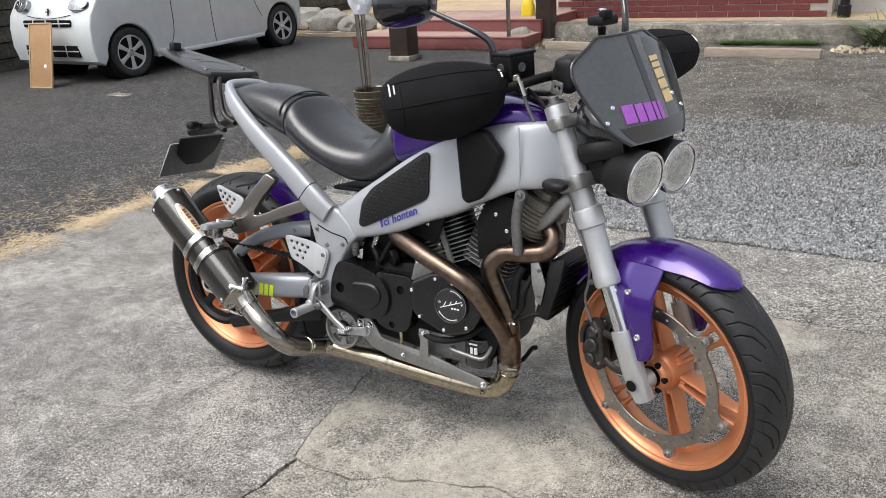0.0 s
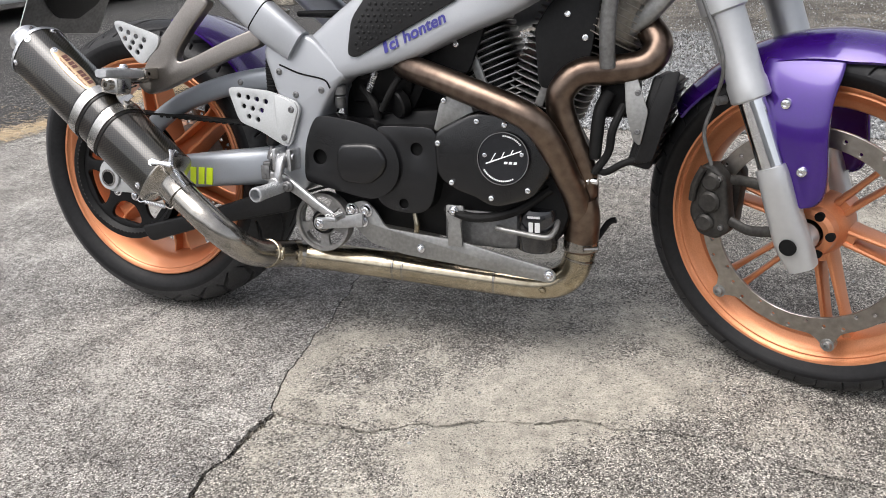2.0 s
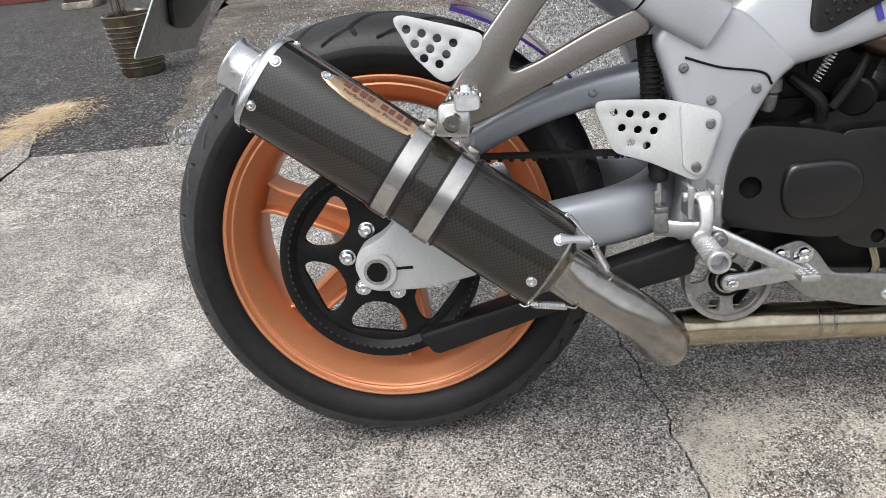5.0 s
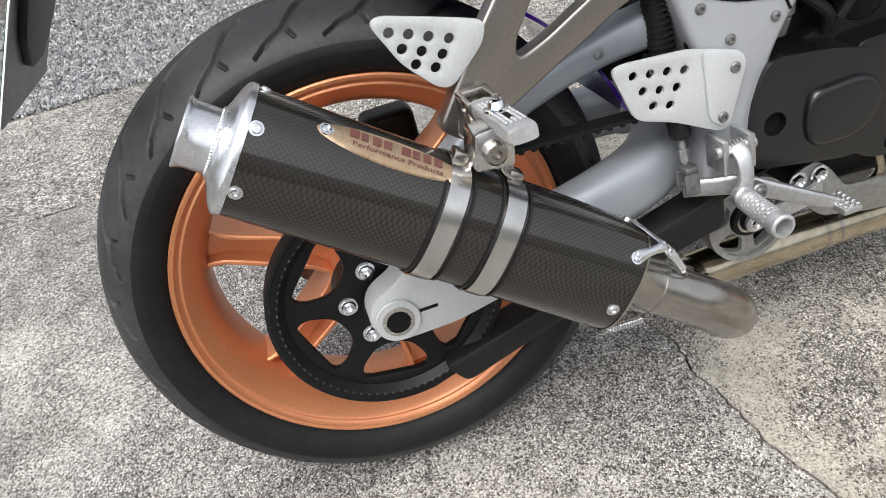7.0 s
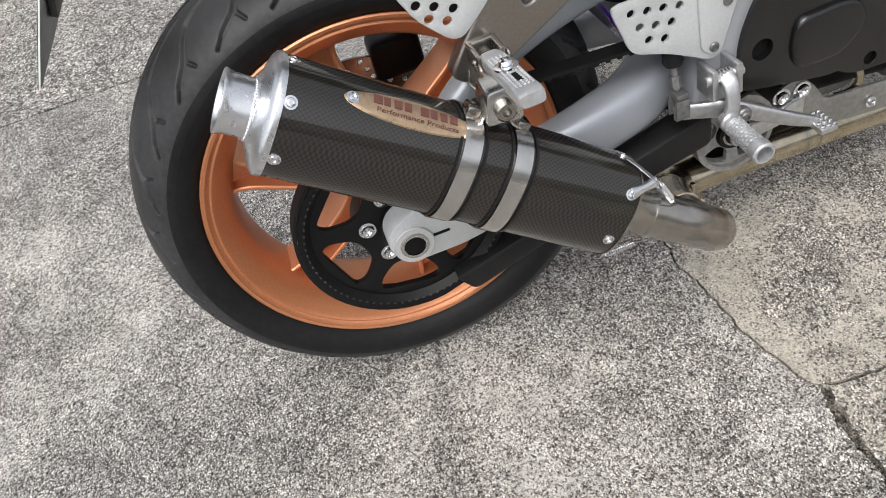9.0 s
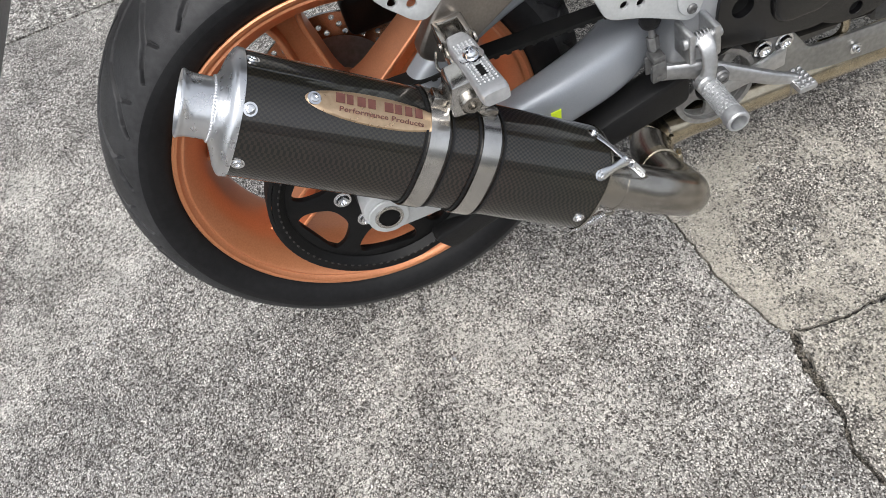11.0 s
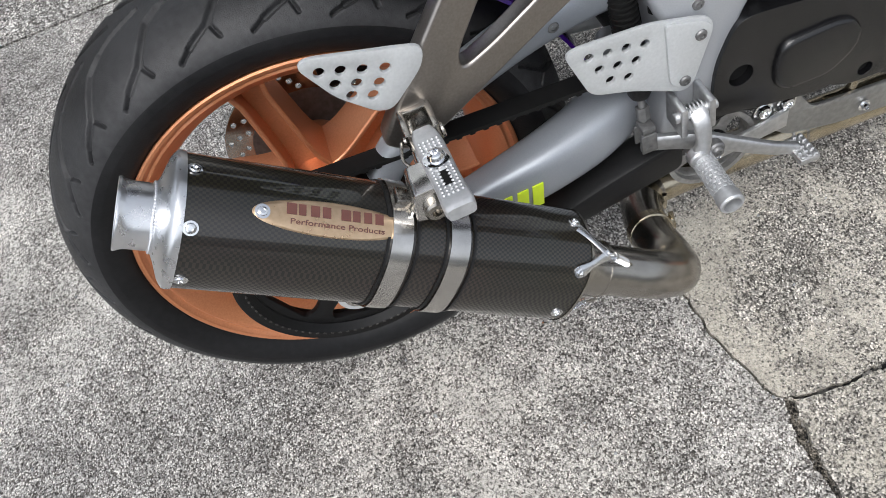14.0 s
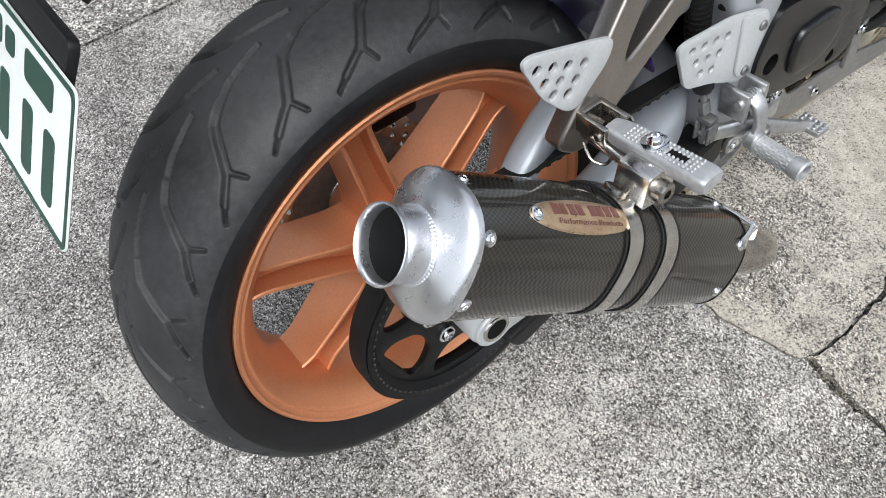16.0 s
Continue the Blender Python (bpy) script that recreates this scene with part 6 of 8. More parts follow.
part("push_rod", join(rod((0.356, -0.157, 0.338), (0.359, -0.140, 0.405), 0.0042, 12), rod((0.3575, -0.150, 0.366), (0.3582, -0.146, 0.380), 0.0075, 6), *[box((0.355, -0.158 + d, 0.344), (0.018, 0.0035, 0.026), 0.0012) for d in (-0.009, 0.009)], box((0.357, -0.156, 0.360), (0.016, 0.020, 0.008), 0.002), rod((0.354, -0.170, 0.337), (0.354, -0.145, 0.337), 0.0042, 12)), M_GREY, brake)
part("rubber_boot", lathe([(0.0060, -0.002), (0.0100, 0.0), (0.0128, 0.006), (0.0118, 0.012), (0.0132, 0.018), (0.0122, 0.024), (0.0138, 0.032), (0.0145, 0.048)], 20, m=along((0.3585, -0.142, 0.392), (0.01, 0.15, 1), (1, 0, 0))), M_PLASTIC, brake)

# ---- tail: rack, plate ----
rack = part("rack_plate", prism(rounded([(-0.155, -0.035), (-0.155, 0.035), (-0.13, 0.062), (0.06, 0.105), (0.135, 0.105), (0.138, 0.0), (0.135, -0.105), (0.06, -0.105), (-0.13, -0.062)], 0.02), -0.006, 0.006, 0.003), M_RACK, bike, "satin dark grey plastic luggage rack plate", m=pose(-0.170, 0, 0.952, -90, 14.3, 0))
part("rack_lip", sweep([(-0.042, -0.092, 0.913), (-0.036, 0, 0.911), (-0.042, 0.092, 0.913)], 0.010, 0.016, n=12), M_PLASTIC, bike)
part("rack_latch", box((-0.290, 0.0, 0.999), (0.024, 0.032, 0.026), 0.005), M_PLASTIC, bike)
part("rack_groove", join(*[sweep([(x0 + a * math.cos(t), b * math.sin(t), 0.9582 - 0.2549 * (x0 + a * math.cos(t) + 0.170)) for t in [2 * math.pi * i / 24 for i in range(25)]], 0.0012, n=5, k=2) for x0, a, b in ((-0.225, 0.040, 0.036), (-0.115, 0.050, 0.060))]), M_GREY, bike)
for x, y in ((-0.29, 0.03), (-0.29, -0.03), (-0.08, 0.075), (-0.08, -0.075)):
    part("rack_screw", bolt((x, y, 0.958 - 0.2549 * (x + 0.170)), (0.25, 0, 1), 0.007, 0.005), M_GREY, bike)
for s in (-1, 1):
    part("rack_tube", sweep([(-0.075, s * 0.050, 0.922), (-0.070, s * 0.072, 0.905), (-0.062, s * 0.078, 0.850), (-0.060, s * 0.076, 0.805), (-0.035, s * 0.082, 0.775), (0.01, s * 0.10, 0.765)], 0.0075, n=12), M_DARKSTEEL, bike, "bent dark steel rack tube")
    part("rack_tube", sweep([(-0.045, s * 0.055, 0.916), (-0.02, s * 0.085, 0.900), (-0.005, s * 0.097, 0.86), (0.02, s * 0.108, 0.81), (0.07, s * 0.118, 0.79)], 0.0075, n=12), M_DARKSTEEL, bike, "bent dark steel rack tube")
part("tail_light", box((-0.010, 0, 0.842), (0.05, 0.10, 0.045), 0.014, 3), M_RED, bike, "dark red tail light")
holder = part("plate_holder", sweep([(0.02, 0, 0.80), (-0.08, 0, 0.772), (-0.16, 0, 0.758), (-0.20, 0, 0.74)], [0.045, 0.04, 0.05, 0.055], [0.012] * 4, n=14, p=4), M_PLASTIC, bike, "black plastic number plate holder")
PLM = Matrix.Translation((-0.264, 0.02, 0.652)) @ Matrix.Rotation(radians(30), 4, "Y") @ Matrix.Rotation(math.pi / 2, 4, "Z")
plate = part("number_plate", prism(rounded([(-0.115, -0.0625), (0.115, -0.0625), (0.115, 0.0625), (-0.115, 0.0625)], 0.008), -0.0008, 0.0008, 0), M_PLATEFACE, bike, "white number plate with dark green border and bars", m=PLM)
part("plate_border", prism(rounded([(-0.114, -0.0615), (0.114, -0.0615), (0.114, 0.0615), (-0.114, 0.0615)], 0.008), 0.0008, 0.0016, 0, [rounded([(-0.110, -0.0575), (0.110, -0.0575), (0.110, 0.0575), (-0.110, 0.0575)], 0.007)]), M_PLATEINK, plate)
for x, z, w, h in ((-0.072, -0.017, 0.022, 0.056), (-0.025, -0.017, 0.022, 0.056), (0.030, -0.017, 0.022, 0.056), (0.078, -0.017, 0.022, 0.056), (-0.045, 0.038, 0.060, 0.024), (0.020, 0.038, 0.022, 0.020), (0.060, 0.038, 0.040, 0.022)):
    part("plate_bar", prism(rounded([(x - w / 2, z - h / 2), (x + w / 2, z - h / 2), (x + w / 2, z + h / 2), (x - w / 2, z + h / 2)], 0.006), 0.0008, 0.0015, 0), M_PLATEINK, plate)
part("plate_reverse", prism(rounded([(-0.114, -0.0615), (0.114, -0.0615), (0.114, 0.0615), (-0.114, 0.0615)], 0.008), -0.0016, -0.0009, 0), M_GREY, plate, "bare grey metal reverse of the plate")
part("plate_back", prism(rounded([(-0.09, 0.085), (0.09, 0.085), (0.075, 0.02), (0.03, -0.02), (-0.03, -0.02), (-0.075, 0.02)], 0.01), -0.010, -0.002, 0.001), M_PLASTIC, plate)
for s in (-1, 1):
    part("tail_indicator", join(rod((-0.15, s * 0.03, 0.765), (-0.15, s * 0.06, 0.768), 0.007, 12), box((-0.15, s * 0.075, 0.768), (0.030, 0.040, 0.026), 0.011, 3)), M_PLASTIC, bike)


# ---- front end, built straight ahead and turned as one by STEER ----
def leg_at(k, s=-1, out=0.108):
    return AXLE_F + STEER_AXIS * k + Vector((0, s * out, 0))


for s in (-1, 1):
    tube = [(0.0275, 0.235), (0.0300, 0.238), (0.0300, 0.262), (0.0280, 0.268), (0.0290, 0.36), (0.0290, 0.372), (0.0345, 0.375), (0.0345, 0.412), (0.0335, 0.415), (0.0270, 0.418), (0.0262, 0.56), (0.0268, 0.650), (0.0255, 0.654)]
    leg = part("fork_leg", lathe([(r, k) for r, k in tube], 36, m=along(AXLE_F + Vector((0, s * 0.108, 0)), STEER_AXIS, (0, 1, 0))), M_FORK, bike, "satin silver upside-down fork leg", m=STEER)
    part("stanchion", rod(leg_at(0.085, s), leg_at(0.24, s), 0.0205, 32), M_CHROME, leg, "chromed fork stanchion")
    part("axle_foot", join(sweep([leg_at(0.128, s), leg_at(0.10, s), leg_at(0.04, s, 0.106) + Vector((-0.004, 0, 0)), leg_at(-0.005, s, 0.102) + Vector((-0.006, 0, 0)), leg_at(-0.045, s, 0.098) + Vector((-0.004, 0, 0))], [0.0235, 0.0245, 0.026, 0.028, 0.022], [0.0235, 0.0245, 0.022, 0.020, 0.019], up=(0, 1, 0), n=26, p=2.8), rod(AXLE_F + Vector((0, s * 0.068, 0)), AXLE_F + Vector((0, s * 0.100, 0)), 0.023, 26, 0.002)), M_FORK, leg, "cast silver axle foot")
    # flat black disc painted as the shade inside the axle bore
    part("axle_bore_shade", lathe([(0.0135, 0), (0.0135, 0.0010), (0.0115, 0.0014), (0.0110, 0.0008), (0.0001, 0.0008)], 24, m=along(leg_at(-0.002, s, 0.1256) + Vector((-0.006, 0, 0)), (0, s, 0))), M_DARKHOLE, leg)
    part("fork_cap", join(lathe([(0.0235, 0), (0.0235, 0.008), (0.0120, 0.010), (0.0120, 0.020), (0.0105, 0.022)], 24, m=along(leg_at(0.652, s), STEER_AXIS, (0, 1, 0)))), M_GREY, leg)
for k, th, w in ((0.612, 0.028, 0.146), (0.478, 0.034, 0.146)):
    fwd = Vector((math.cos(RAKE), 0, math.sin(RAKE)))
    m = Matrix((( 0, STEER_AXIS.x, fwd.x, 0), (1, 0, 0, 0), (0, STEER_AXIS.z, fwd.z, 0), (0, 0, 0, 1)))
    m.translation = AXLE_F + STEER_AXIS * k
    out = rounded([(-w, 0.036), (-w + 0.07, 0.036), (-0.05, 0.020), (0.05, 0.020), (w - 0.07, 0.036), (w, 0.036), (w, -0.036), (0.075, -0.040), (0.04, -0.075), (-0.04, -0.075), (-0.075, -0.040), (-w, -0.036)], 0.020, 5)
    part("triple_clamp", prism(out, -th / 2, th / 2, 0.005), M_DULLALU, bike, "cast silver-grey fork clamp", m=STEER @ m)

# mudguard
rows = []
for i in range(30):
    a = radians(55 + 87 * i / 29)
    f = i / 29
    hw = 0.048 + 0.022 * min(1, f * 3.0) if f < 0.34 else 0.070
    nose = math.sin(min(1, f / 0.10 + 0.12) * math.pi / 2)
    hw *= nose
    R, drop = 0.312, 0.034 * min(1, f * 2.5 + 0.25)
    sec = []
    for j in range(13):
        u = -1 + 2 * j / 12
        r = R - drop * abs(u) ** 2.6
        sec.append(AXLE_F + Vector((r * math.cos(a), hw * u, r * math.sin(a))))
    inner = []
    for j in range(13):
        u = 1 - 2 * j / 12
        r = R - 0.004 - drop * abs(u) ** 2.6
        inner.append(AXLE_F + Vector((r * math.cos(a), (hw - 0.003) * u, r * math.sin(a))))
    rows.append(sec + inner)
fender = part("front_mudguard", loft(rows), M_PURPLE, bike, "glossy metallic purple front mudguard", m=STEER, sharp=50)
for s in (-1, 1):
    rows_ = []
    for x0, x1, z in cat([(1.236, 1.350, 0.566), (1.232, 1.350, 0.545), (1.240, 1.346, 0.505), (1.258, 1.348, 0.450), (1.276, 1.352, 0.405), (1.291, 1.350, 0.370), (1.304, 1.340, 0.354), (1.316, 1.328, 0.350)], 5):
        t = min(1, max(0, (z - 0.45) / 0.115))
        y0, swell = 0.098 - 0.035 * t * t, 1 - 0.7 * t
        arc = [(math.cos(math.pi * k / 16), math.sin(math.pi * k / 16)) for k in range(17)]
        hw, cx = (x1 - x0) / 2, (x0 + x1) / 2
        loop = [Vector((cx - hw * c, s * (y0 + 0.014 * swell * abs(q) ** 0.6), z)) for c, q in arc]
        loop += [Vector((cx + (hw - 0.003) * c, s * (y0 - 0.002 + 0.011 * swell * abs(q) ** 0.6), z)) for c, q in arc]
        rows_.append(loop)
    fl = part("mudguard_flank", loft(rows_), M_PURPLE, fender, sharp=70)
    for x, z in ((1.319, 0.408), (1.283, 0.505)):
        part("mudguard_bolt", bolt((x, s * (0.112 - 0.035 * min(1, max(0, (z - 0.45) / 0.115)) ** 2 - 0.0098 * min(1, max(0, (z - 0.45) / 0.115))), z), (0, s, 0), 0.0085, 0.006), M_CHROME, fender)

# perimeter brake disc with its buttons
DISC_TURN = radians(15)
outer = []
for i in range(144):
    a = 2 * math.pi * i / 144
    w = max(0, math.cos(3 * (a + math.pi / 2 - DISC_TURN)) ** 2) ** 14
    r = 0.175 + 0.026 * w
    outer.append((r * math.cos(a), r * math.sin(a)))
hl = [circle(0, 0, 0.146, 96)]
for i in range(36):
    a = 2 * math.pi * (i + 0.5) / 36
    r = 0.153 if i % 3 == 0 else (0.161 if i % 3 == 1 else 0.168)
    hl.append(circle(r * math.cos(a), r * math.sin(a), 0.0032, 8))
disc = part("brake_disc", prism(outer, -0.003, 0.003, 0.0006, hl, seg=1), M_DISC, bike, "drilled perimeter brake disc on the wheel rim", m=STEER @ Matrix.Translation(AXLE_F + Vector((0, -0.058, 0))), sharp=30)
for i in range(6):
    a = -math.pi / 2 + DISC_TURN + i * math.pi / 3
    part("disc_button", join(bolt((0.194 * math.cos(a), -0.004, 0.194 * math.sin(a)), (0, -1, 0), 0.0085, 0.007), lathe([(0.0115, 0.012), (0.0115, -0.0042), (0.009, -0.005)], 18, m=Matrix.Translation((0.194 * math.cos(a), 0, 0.194 * math.sin(a))))), M_DULLALU, disc)
# hub pockets
part("hub_face", lathe([(0.026, -0.062), (0.034, -0.062), (0.040, -0.056), (0.043, -0.035), (0.026, -0.035)], 36, closed=True), M_COPPER, front)
for i in range(6):
    a = radians(-58 + 60 * i)
    part("hub_pocket", lathe([(0.0075, -0.0626), (0.0070, -0.055), (0.0001, -0.055)], 12, m=Matrix.Translation((0.036 * math.cos(a), 0, 0.036 * math.sin(a)))), M_DARKHOLE, front)
part("axle_spacer", rod((0, -0.10, 0), (0, 0.10, 0), 0.019, 26), M_BLACK, front)
# caliper behind the fork leg
cal = part("brake_caliper", join(
    prism(rounded([(1.132, 0.305), (1.150, 0.268), (1.182, 0.262), (1.208, 0.282), (1.200, 0.330), (1.196, 0.372), (1.172, 0.396), (1.150, 0.390), (1.142, 0.352)], 0.010, 4), -0.096, -0.066, 0.008, seg=3),
    prism(rounded([(1.138, 0.300), (1.150, 0.272), (1.195, 0.270), (1.205, 0.375), (1.175, 0.390), (1.145, 0.375)], 0.012, 4), -0.050, -0.020, 0.005),
    box((1.172, -0.06, 0.33), (0.03, 0.06, 0.10), 0.008),
    *[rod((x, -0.092, z), (x, -0.104, z), r, 20, 0.004) for x, z, r in ((1.164, 0.292, 0.016), (1.170, 0.330, 0.019), (1.172, 0.366, 0.016))],
    sweep([(1.140, -0.098, 0.33), (1.147, -0.104, 0.36), (1.160, -0.102, 0.39)], 0.006, n=10)), M_CALIPER, bike, "dusty black six-piston brake caliper", m=STEER)
for x, z in ((1.192, 0.288), (1.186, 0.372)):
    part("caliper_bolt", bolt((x, -0.097, z), (0, -1, 0), 0.0048, 0.004), M_GREY, cal)
part("caliper_mount", sweep([(1.205, -0.090, 0.30), (1.24, -0.096, 0.292), (1.285, -0.100, 0.30)], 0.006, 0.009, n=12), M_CALIPER, cal)
part("caliper_mount", sweep([(1.205, -0.090, 0.372), (1.235, -0.098, 0.375), (1.27, -0.102, 0.372)], 0.006, 0.009, n=12), M_CALIPER, cal)
for pts in ([(1.172, -0.100, 0.395), (1.160, -0.106, 0.45), (1.178, -0.112, 0.505), (1.198, -0.135, 0.57), (1.165, -0.140, 0.66), (1.12, -0.12, 0.75)],):
    part("brake_hose", sweep(pts, 0.0032, n=8, k=8), M_GREY, bike, m=STEER)
part("hose_guide", rod((1.184, -0.118, 0.505), (1.192, -0.105, 0.505), 0.007, 10), M_GREY, bike, m=STEER)

# headlights with their bracket
for s in (-1, 1):
    c = Vector((1.278, s * 0.057, 0.756))
    d = Vector((0.985, 0, -0.12)).normalized()
    hd = part("headlight", lathe([(0.030, -0.085), (0.047, -0.070), (0.056, -0.045), (0.058, -0.005), (0.0600, 0.000), (0.0600, 0.016), (0.0575, 0.018), (0.0535, 0.016), (0.0525, 0.004), (0.0520, -0.010), (0.020, -0.060)], 48, m=along(c, d)), M_PLASTIC, bike, "round headlight in a black shell", m=STEER)
    part("reflector", lathe([(0.0518, 0.003), (0.0470, -0.012), (0.037, -0.027), (0.022, -0.039), (0.006, -0.046)], 48, m=along(c, d)), M_REFLECT, hd, "bright reflector bowl")
    part("bulb_shield", lathe([(0.0130, -0.044), (0.0130, -0.014), (0.0105, -0.006), (0.0002, -0.004)], 24, m=along(c, d)), M_CHROME, hd)
    part("lens_ring", lathe([(0.0600, 0.0155), (0.0606, 0.0175), (0.0590, 0.0192), (0.0548, 0.0180), (0.0540, 0.0150)], 48, m=along(c, d)), M_CHROME, hd, "thin bright headlight rim")
    gl = part("lens", lathe([(0.0535, 0.006), (0.050, 0.013), (0.035, 0.0195), (0.015, 0.0225), (0.0002, 0.023), (0.0002, 0.0205), (0.015, 0.020), (0.035, 0.017), (0.0495, 0.0105), (0.0530, 0.004)], 48, m=along(c, d)), M_LENS, hd, "clear glass headlight lens")
    gl.visible_shadow = False
part("headlight_bracket", join(box((1.185, 0, 0.770), (0.07, 0.19, 0.08), 0.02, 3), sweep([(1.16, -0.11, 0.80), (1.20, -0.105, 0.812), (1.25, -0.075, 0.820)], 0.012, 0.022, n=12), sweep([(1.16, 0.11, 0.80), (1.20, 0.105, 0.812), (1.25, 0.075, 0.820)], 0.012, 0.022, n=12), box((1.20, 0, 0.715), (0.06, 0.10, 0.05), 0.012)), M_PLASTIC, bike, "black headlight bracket", m=STEER)

# flyscreen


def screen_at(z, u):
    """u from -1 to 1 across the screen."""
    xs = np.interp(z, [0.815, 0.83, 0.85, 0.875, 0.91, 0.95, 0.98, 1.00, 1.02, 1.035, 1.045], [0.060, 0.086, 0.112, 0.130, 0.145, 0.156, 0.158, 0.150, 0.120, 0.090, 0.076])
    y = u * xs
    x = 1.288 - 0.50 * (z - 0.835) - 1.35 * y * y
    return Vector((x, y, z))


Z = [0.830 + 0.215 * i / 30 for i in range(31)]
front_face = [[screen_at(z, -1 + 2 * j / 24) for j in range(25)] for z in Z]
rows = [r + [q + Vector((-0.004, 0, -0.001)) for q in r[::-1]] for r in front_face]
screen = part("flyscreen", loft(rows), M_SCREEN, bike, "smoked dark grey flyscreen with stickers", m=STEER, sharp=60)
part("screen_edge", sweep([screen_at(z, -1) for z in Z[::2]] + [screen_at(Z[-1], u) for u in (-0.6, 0, 0.6)] + [screen_at(z, 1) for z in Z[::-2]], 0.0035, n=8, k=2), M_GLOSSBLACK, screen)


def stripe(z0, z1, y0, y1, mat_, name, label="", lift=0.0012):
    rows_ = []
    for i in range(13):
        z = z0 + (z1 - z0) * i / 12
        r = []
        for y in np.linspace(y0(z) if callable(y0) else y0, y1(z) if callable(y1) else y1, 5):
            w = float(np.interp(z, [0.815, 0.83, 0.85, 0.875, 0.91, 0.95, 0.98, 1.00, 1.02, 1.035, 1.045], [0.060, 0.086, 0.112, 0.130, 0.145, 0.156, 0.158, 0.150, 0.120, 0.090, 0.076]))
            r.append(screen_at(z, max(-1, min(1, y / w))) + Vector((lift, 0, 0.35 * lift)))
        rows_.append(r + [q + Vector((-0.0014, 0, 0)) for q in r[::-1]])
    return part(name, loft(rows_), mat_, screen, label)


def screen_half(z):
    return float(np.interp(z, [0.83, 0.85, 0.875, 0.91, 0.95, 0.98, 1.00, 1.02, 1.035, 1.045], [0.086, 0.112, 0.130, 0.145, 0.156, 0.158, 0.150, 0.120, 0.090, 0.076]))


stripe(0.866, 1.040, 0.010, 0.0275, M_GLOSSBLACK, "screen_band", "gloss black band")
stripe(0.866, 1.030, 0.0525, lambda z: 0.97 * screen_half(z), M_GLOSSBLACK, "screen_band", "gloss black band")
stripe(0.834, 0.8655, lambda z: -0.80 * screen_half(z), lambda z: 0.97 * screen_half(z), M_CARBON, "screen_band", "dark carbon-weave band")
stripe(0.866, 1.040, 0.028, 0.052, M_GREY, "screen_stripe", "grey racing stripe")
for k, (a, b) in enumerate(((0.0, 0.030), (0.035, 0.057), (0.062, 0.084), (0.089, 0.100), (0.105, 0.116))):
    stripe(0.872 - 0.05 * a, 0.908 - 0.05 * a, -0.080 + a, -0.080 + b, M_LILAC, "sticker_bar", "lilac lettering bar", 0.0024)
for a, b in ((0.0, 0.024), (0.028, 0.046), (0.050, 0.068), (0.072, 0.082), (0.086, 0.096)):
    stripe(0.895 + a, 0.895 + b, 0.058, 0.090, M_GOLD, "sticker_bar", "gold lettering bar", 0.0024)
for y, z in ((-0.098, 0.908), (-0.122, 0.880), (0.098, 0.908), (0.122, 0.880)):
    w = float(np.interp(z, [0.815, 0.84, 0.87, 0.91], [0.066, 0.100, 0.124, 0.140]))
    part("screen_screw", bolt(screen_at(z, y / w * 0.97) + Vector((0.001, 0, 0)), (0.8, math.copysign(0.5, y), 0.3), 0.0055, 0.003), M_CHROME, screen)
part("screen_cowl", loft([ring((x, 0, z), (0, 1, 0), (0.45, 0, 0.9), w, h, 28, 3.0) for x, z, w, h in ((1.10, 0.880, 0.070, 0.050), (1.15, 0.872, 0.105, 0.048), (1.20, 0.856, 0.108, 0.040), (1.248, 0.835, 0.085, 0.022))]), M_GLOSSBLACK, bike, "black inner cowl", m=STEER)
part("instrument_cluster", join(box((1.085, 0, 0.965), (0.06, 0.18, 0.075), 0.018, 3, m=Matrix.Identity(4)), rod((1.05, -0.045, 0.965), (1.085, -0.045, 0.955), 0.042, 28, 0.004), rod((1.05, 0.045, 0.965), (1.085, 0.045, 0.955), 0.042, 28, 0.004)), M_PLASTIC, bike, "black instrument cluster", m=STEER)
part("instrument_mount", prism(rounded([(1.060, 0.925), (1.095, 0.922), (1.100, 0.950), (1.068, 0.956)], 0.006), -0.100, -0.096, 0.001, [circle(1.076, 0.940, 0.004, 10), circle(1.088, 0.938, 0.004, 10)]), M_DULLALU, bike, m=STEER)
for s in (-1, 1):
    part("front_indicator", join(rod((1.135, s * 0.115, 0.742), (1.140, s * 0.150, 0.742), 0.006, 12), loft([ring((1.140 + x, s * 0.172, 0.742), (0, 1, 0), (0, 0, 1), a, b, 18, 2.2) for x, a, b in ((-0.035, 0.006, 0.004), (-0.025, 0.018, 0.010), (0.0, 0.024, 0.013), (0.02, 0.020, 0.012), (0.03, 0.010, 0.006))])), M_PLASTIC, bike, "small black indicator", m=STEER)

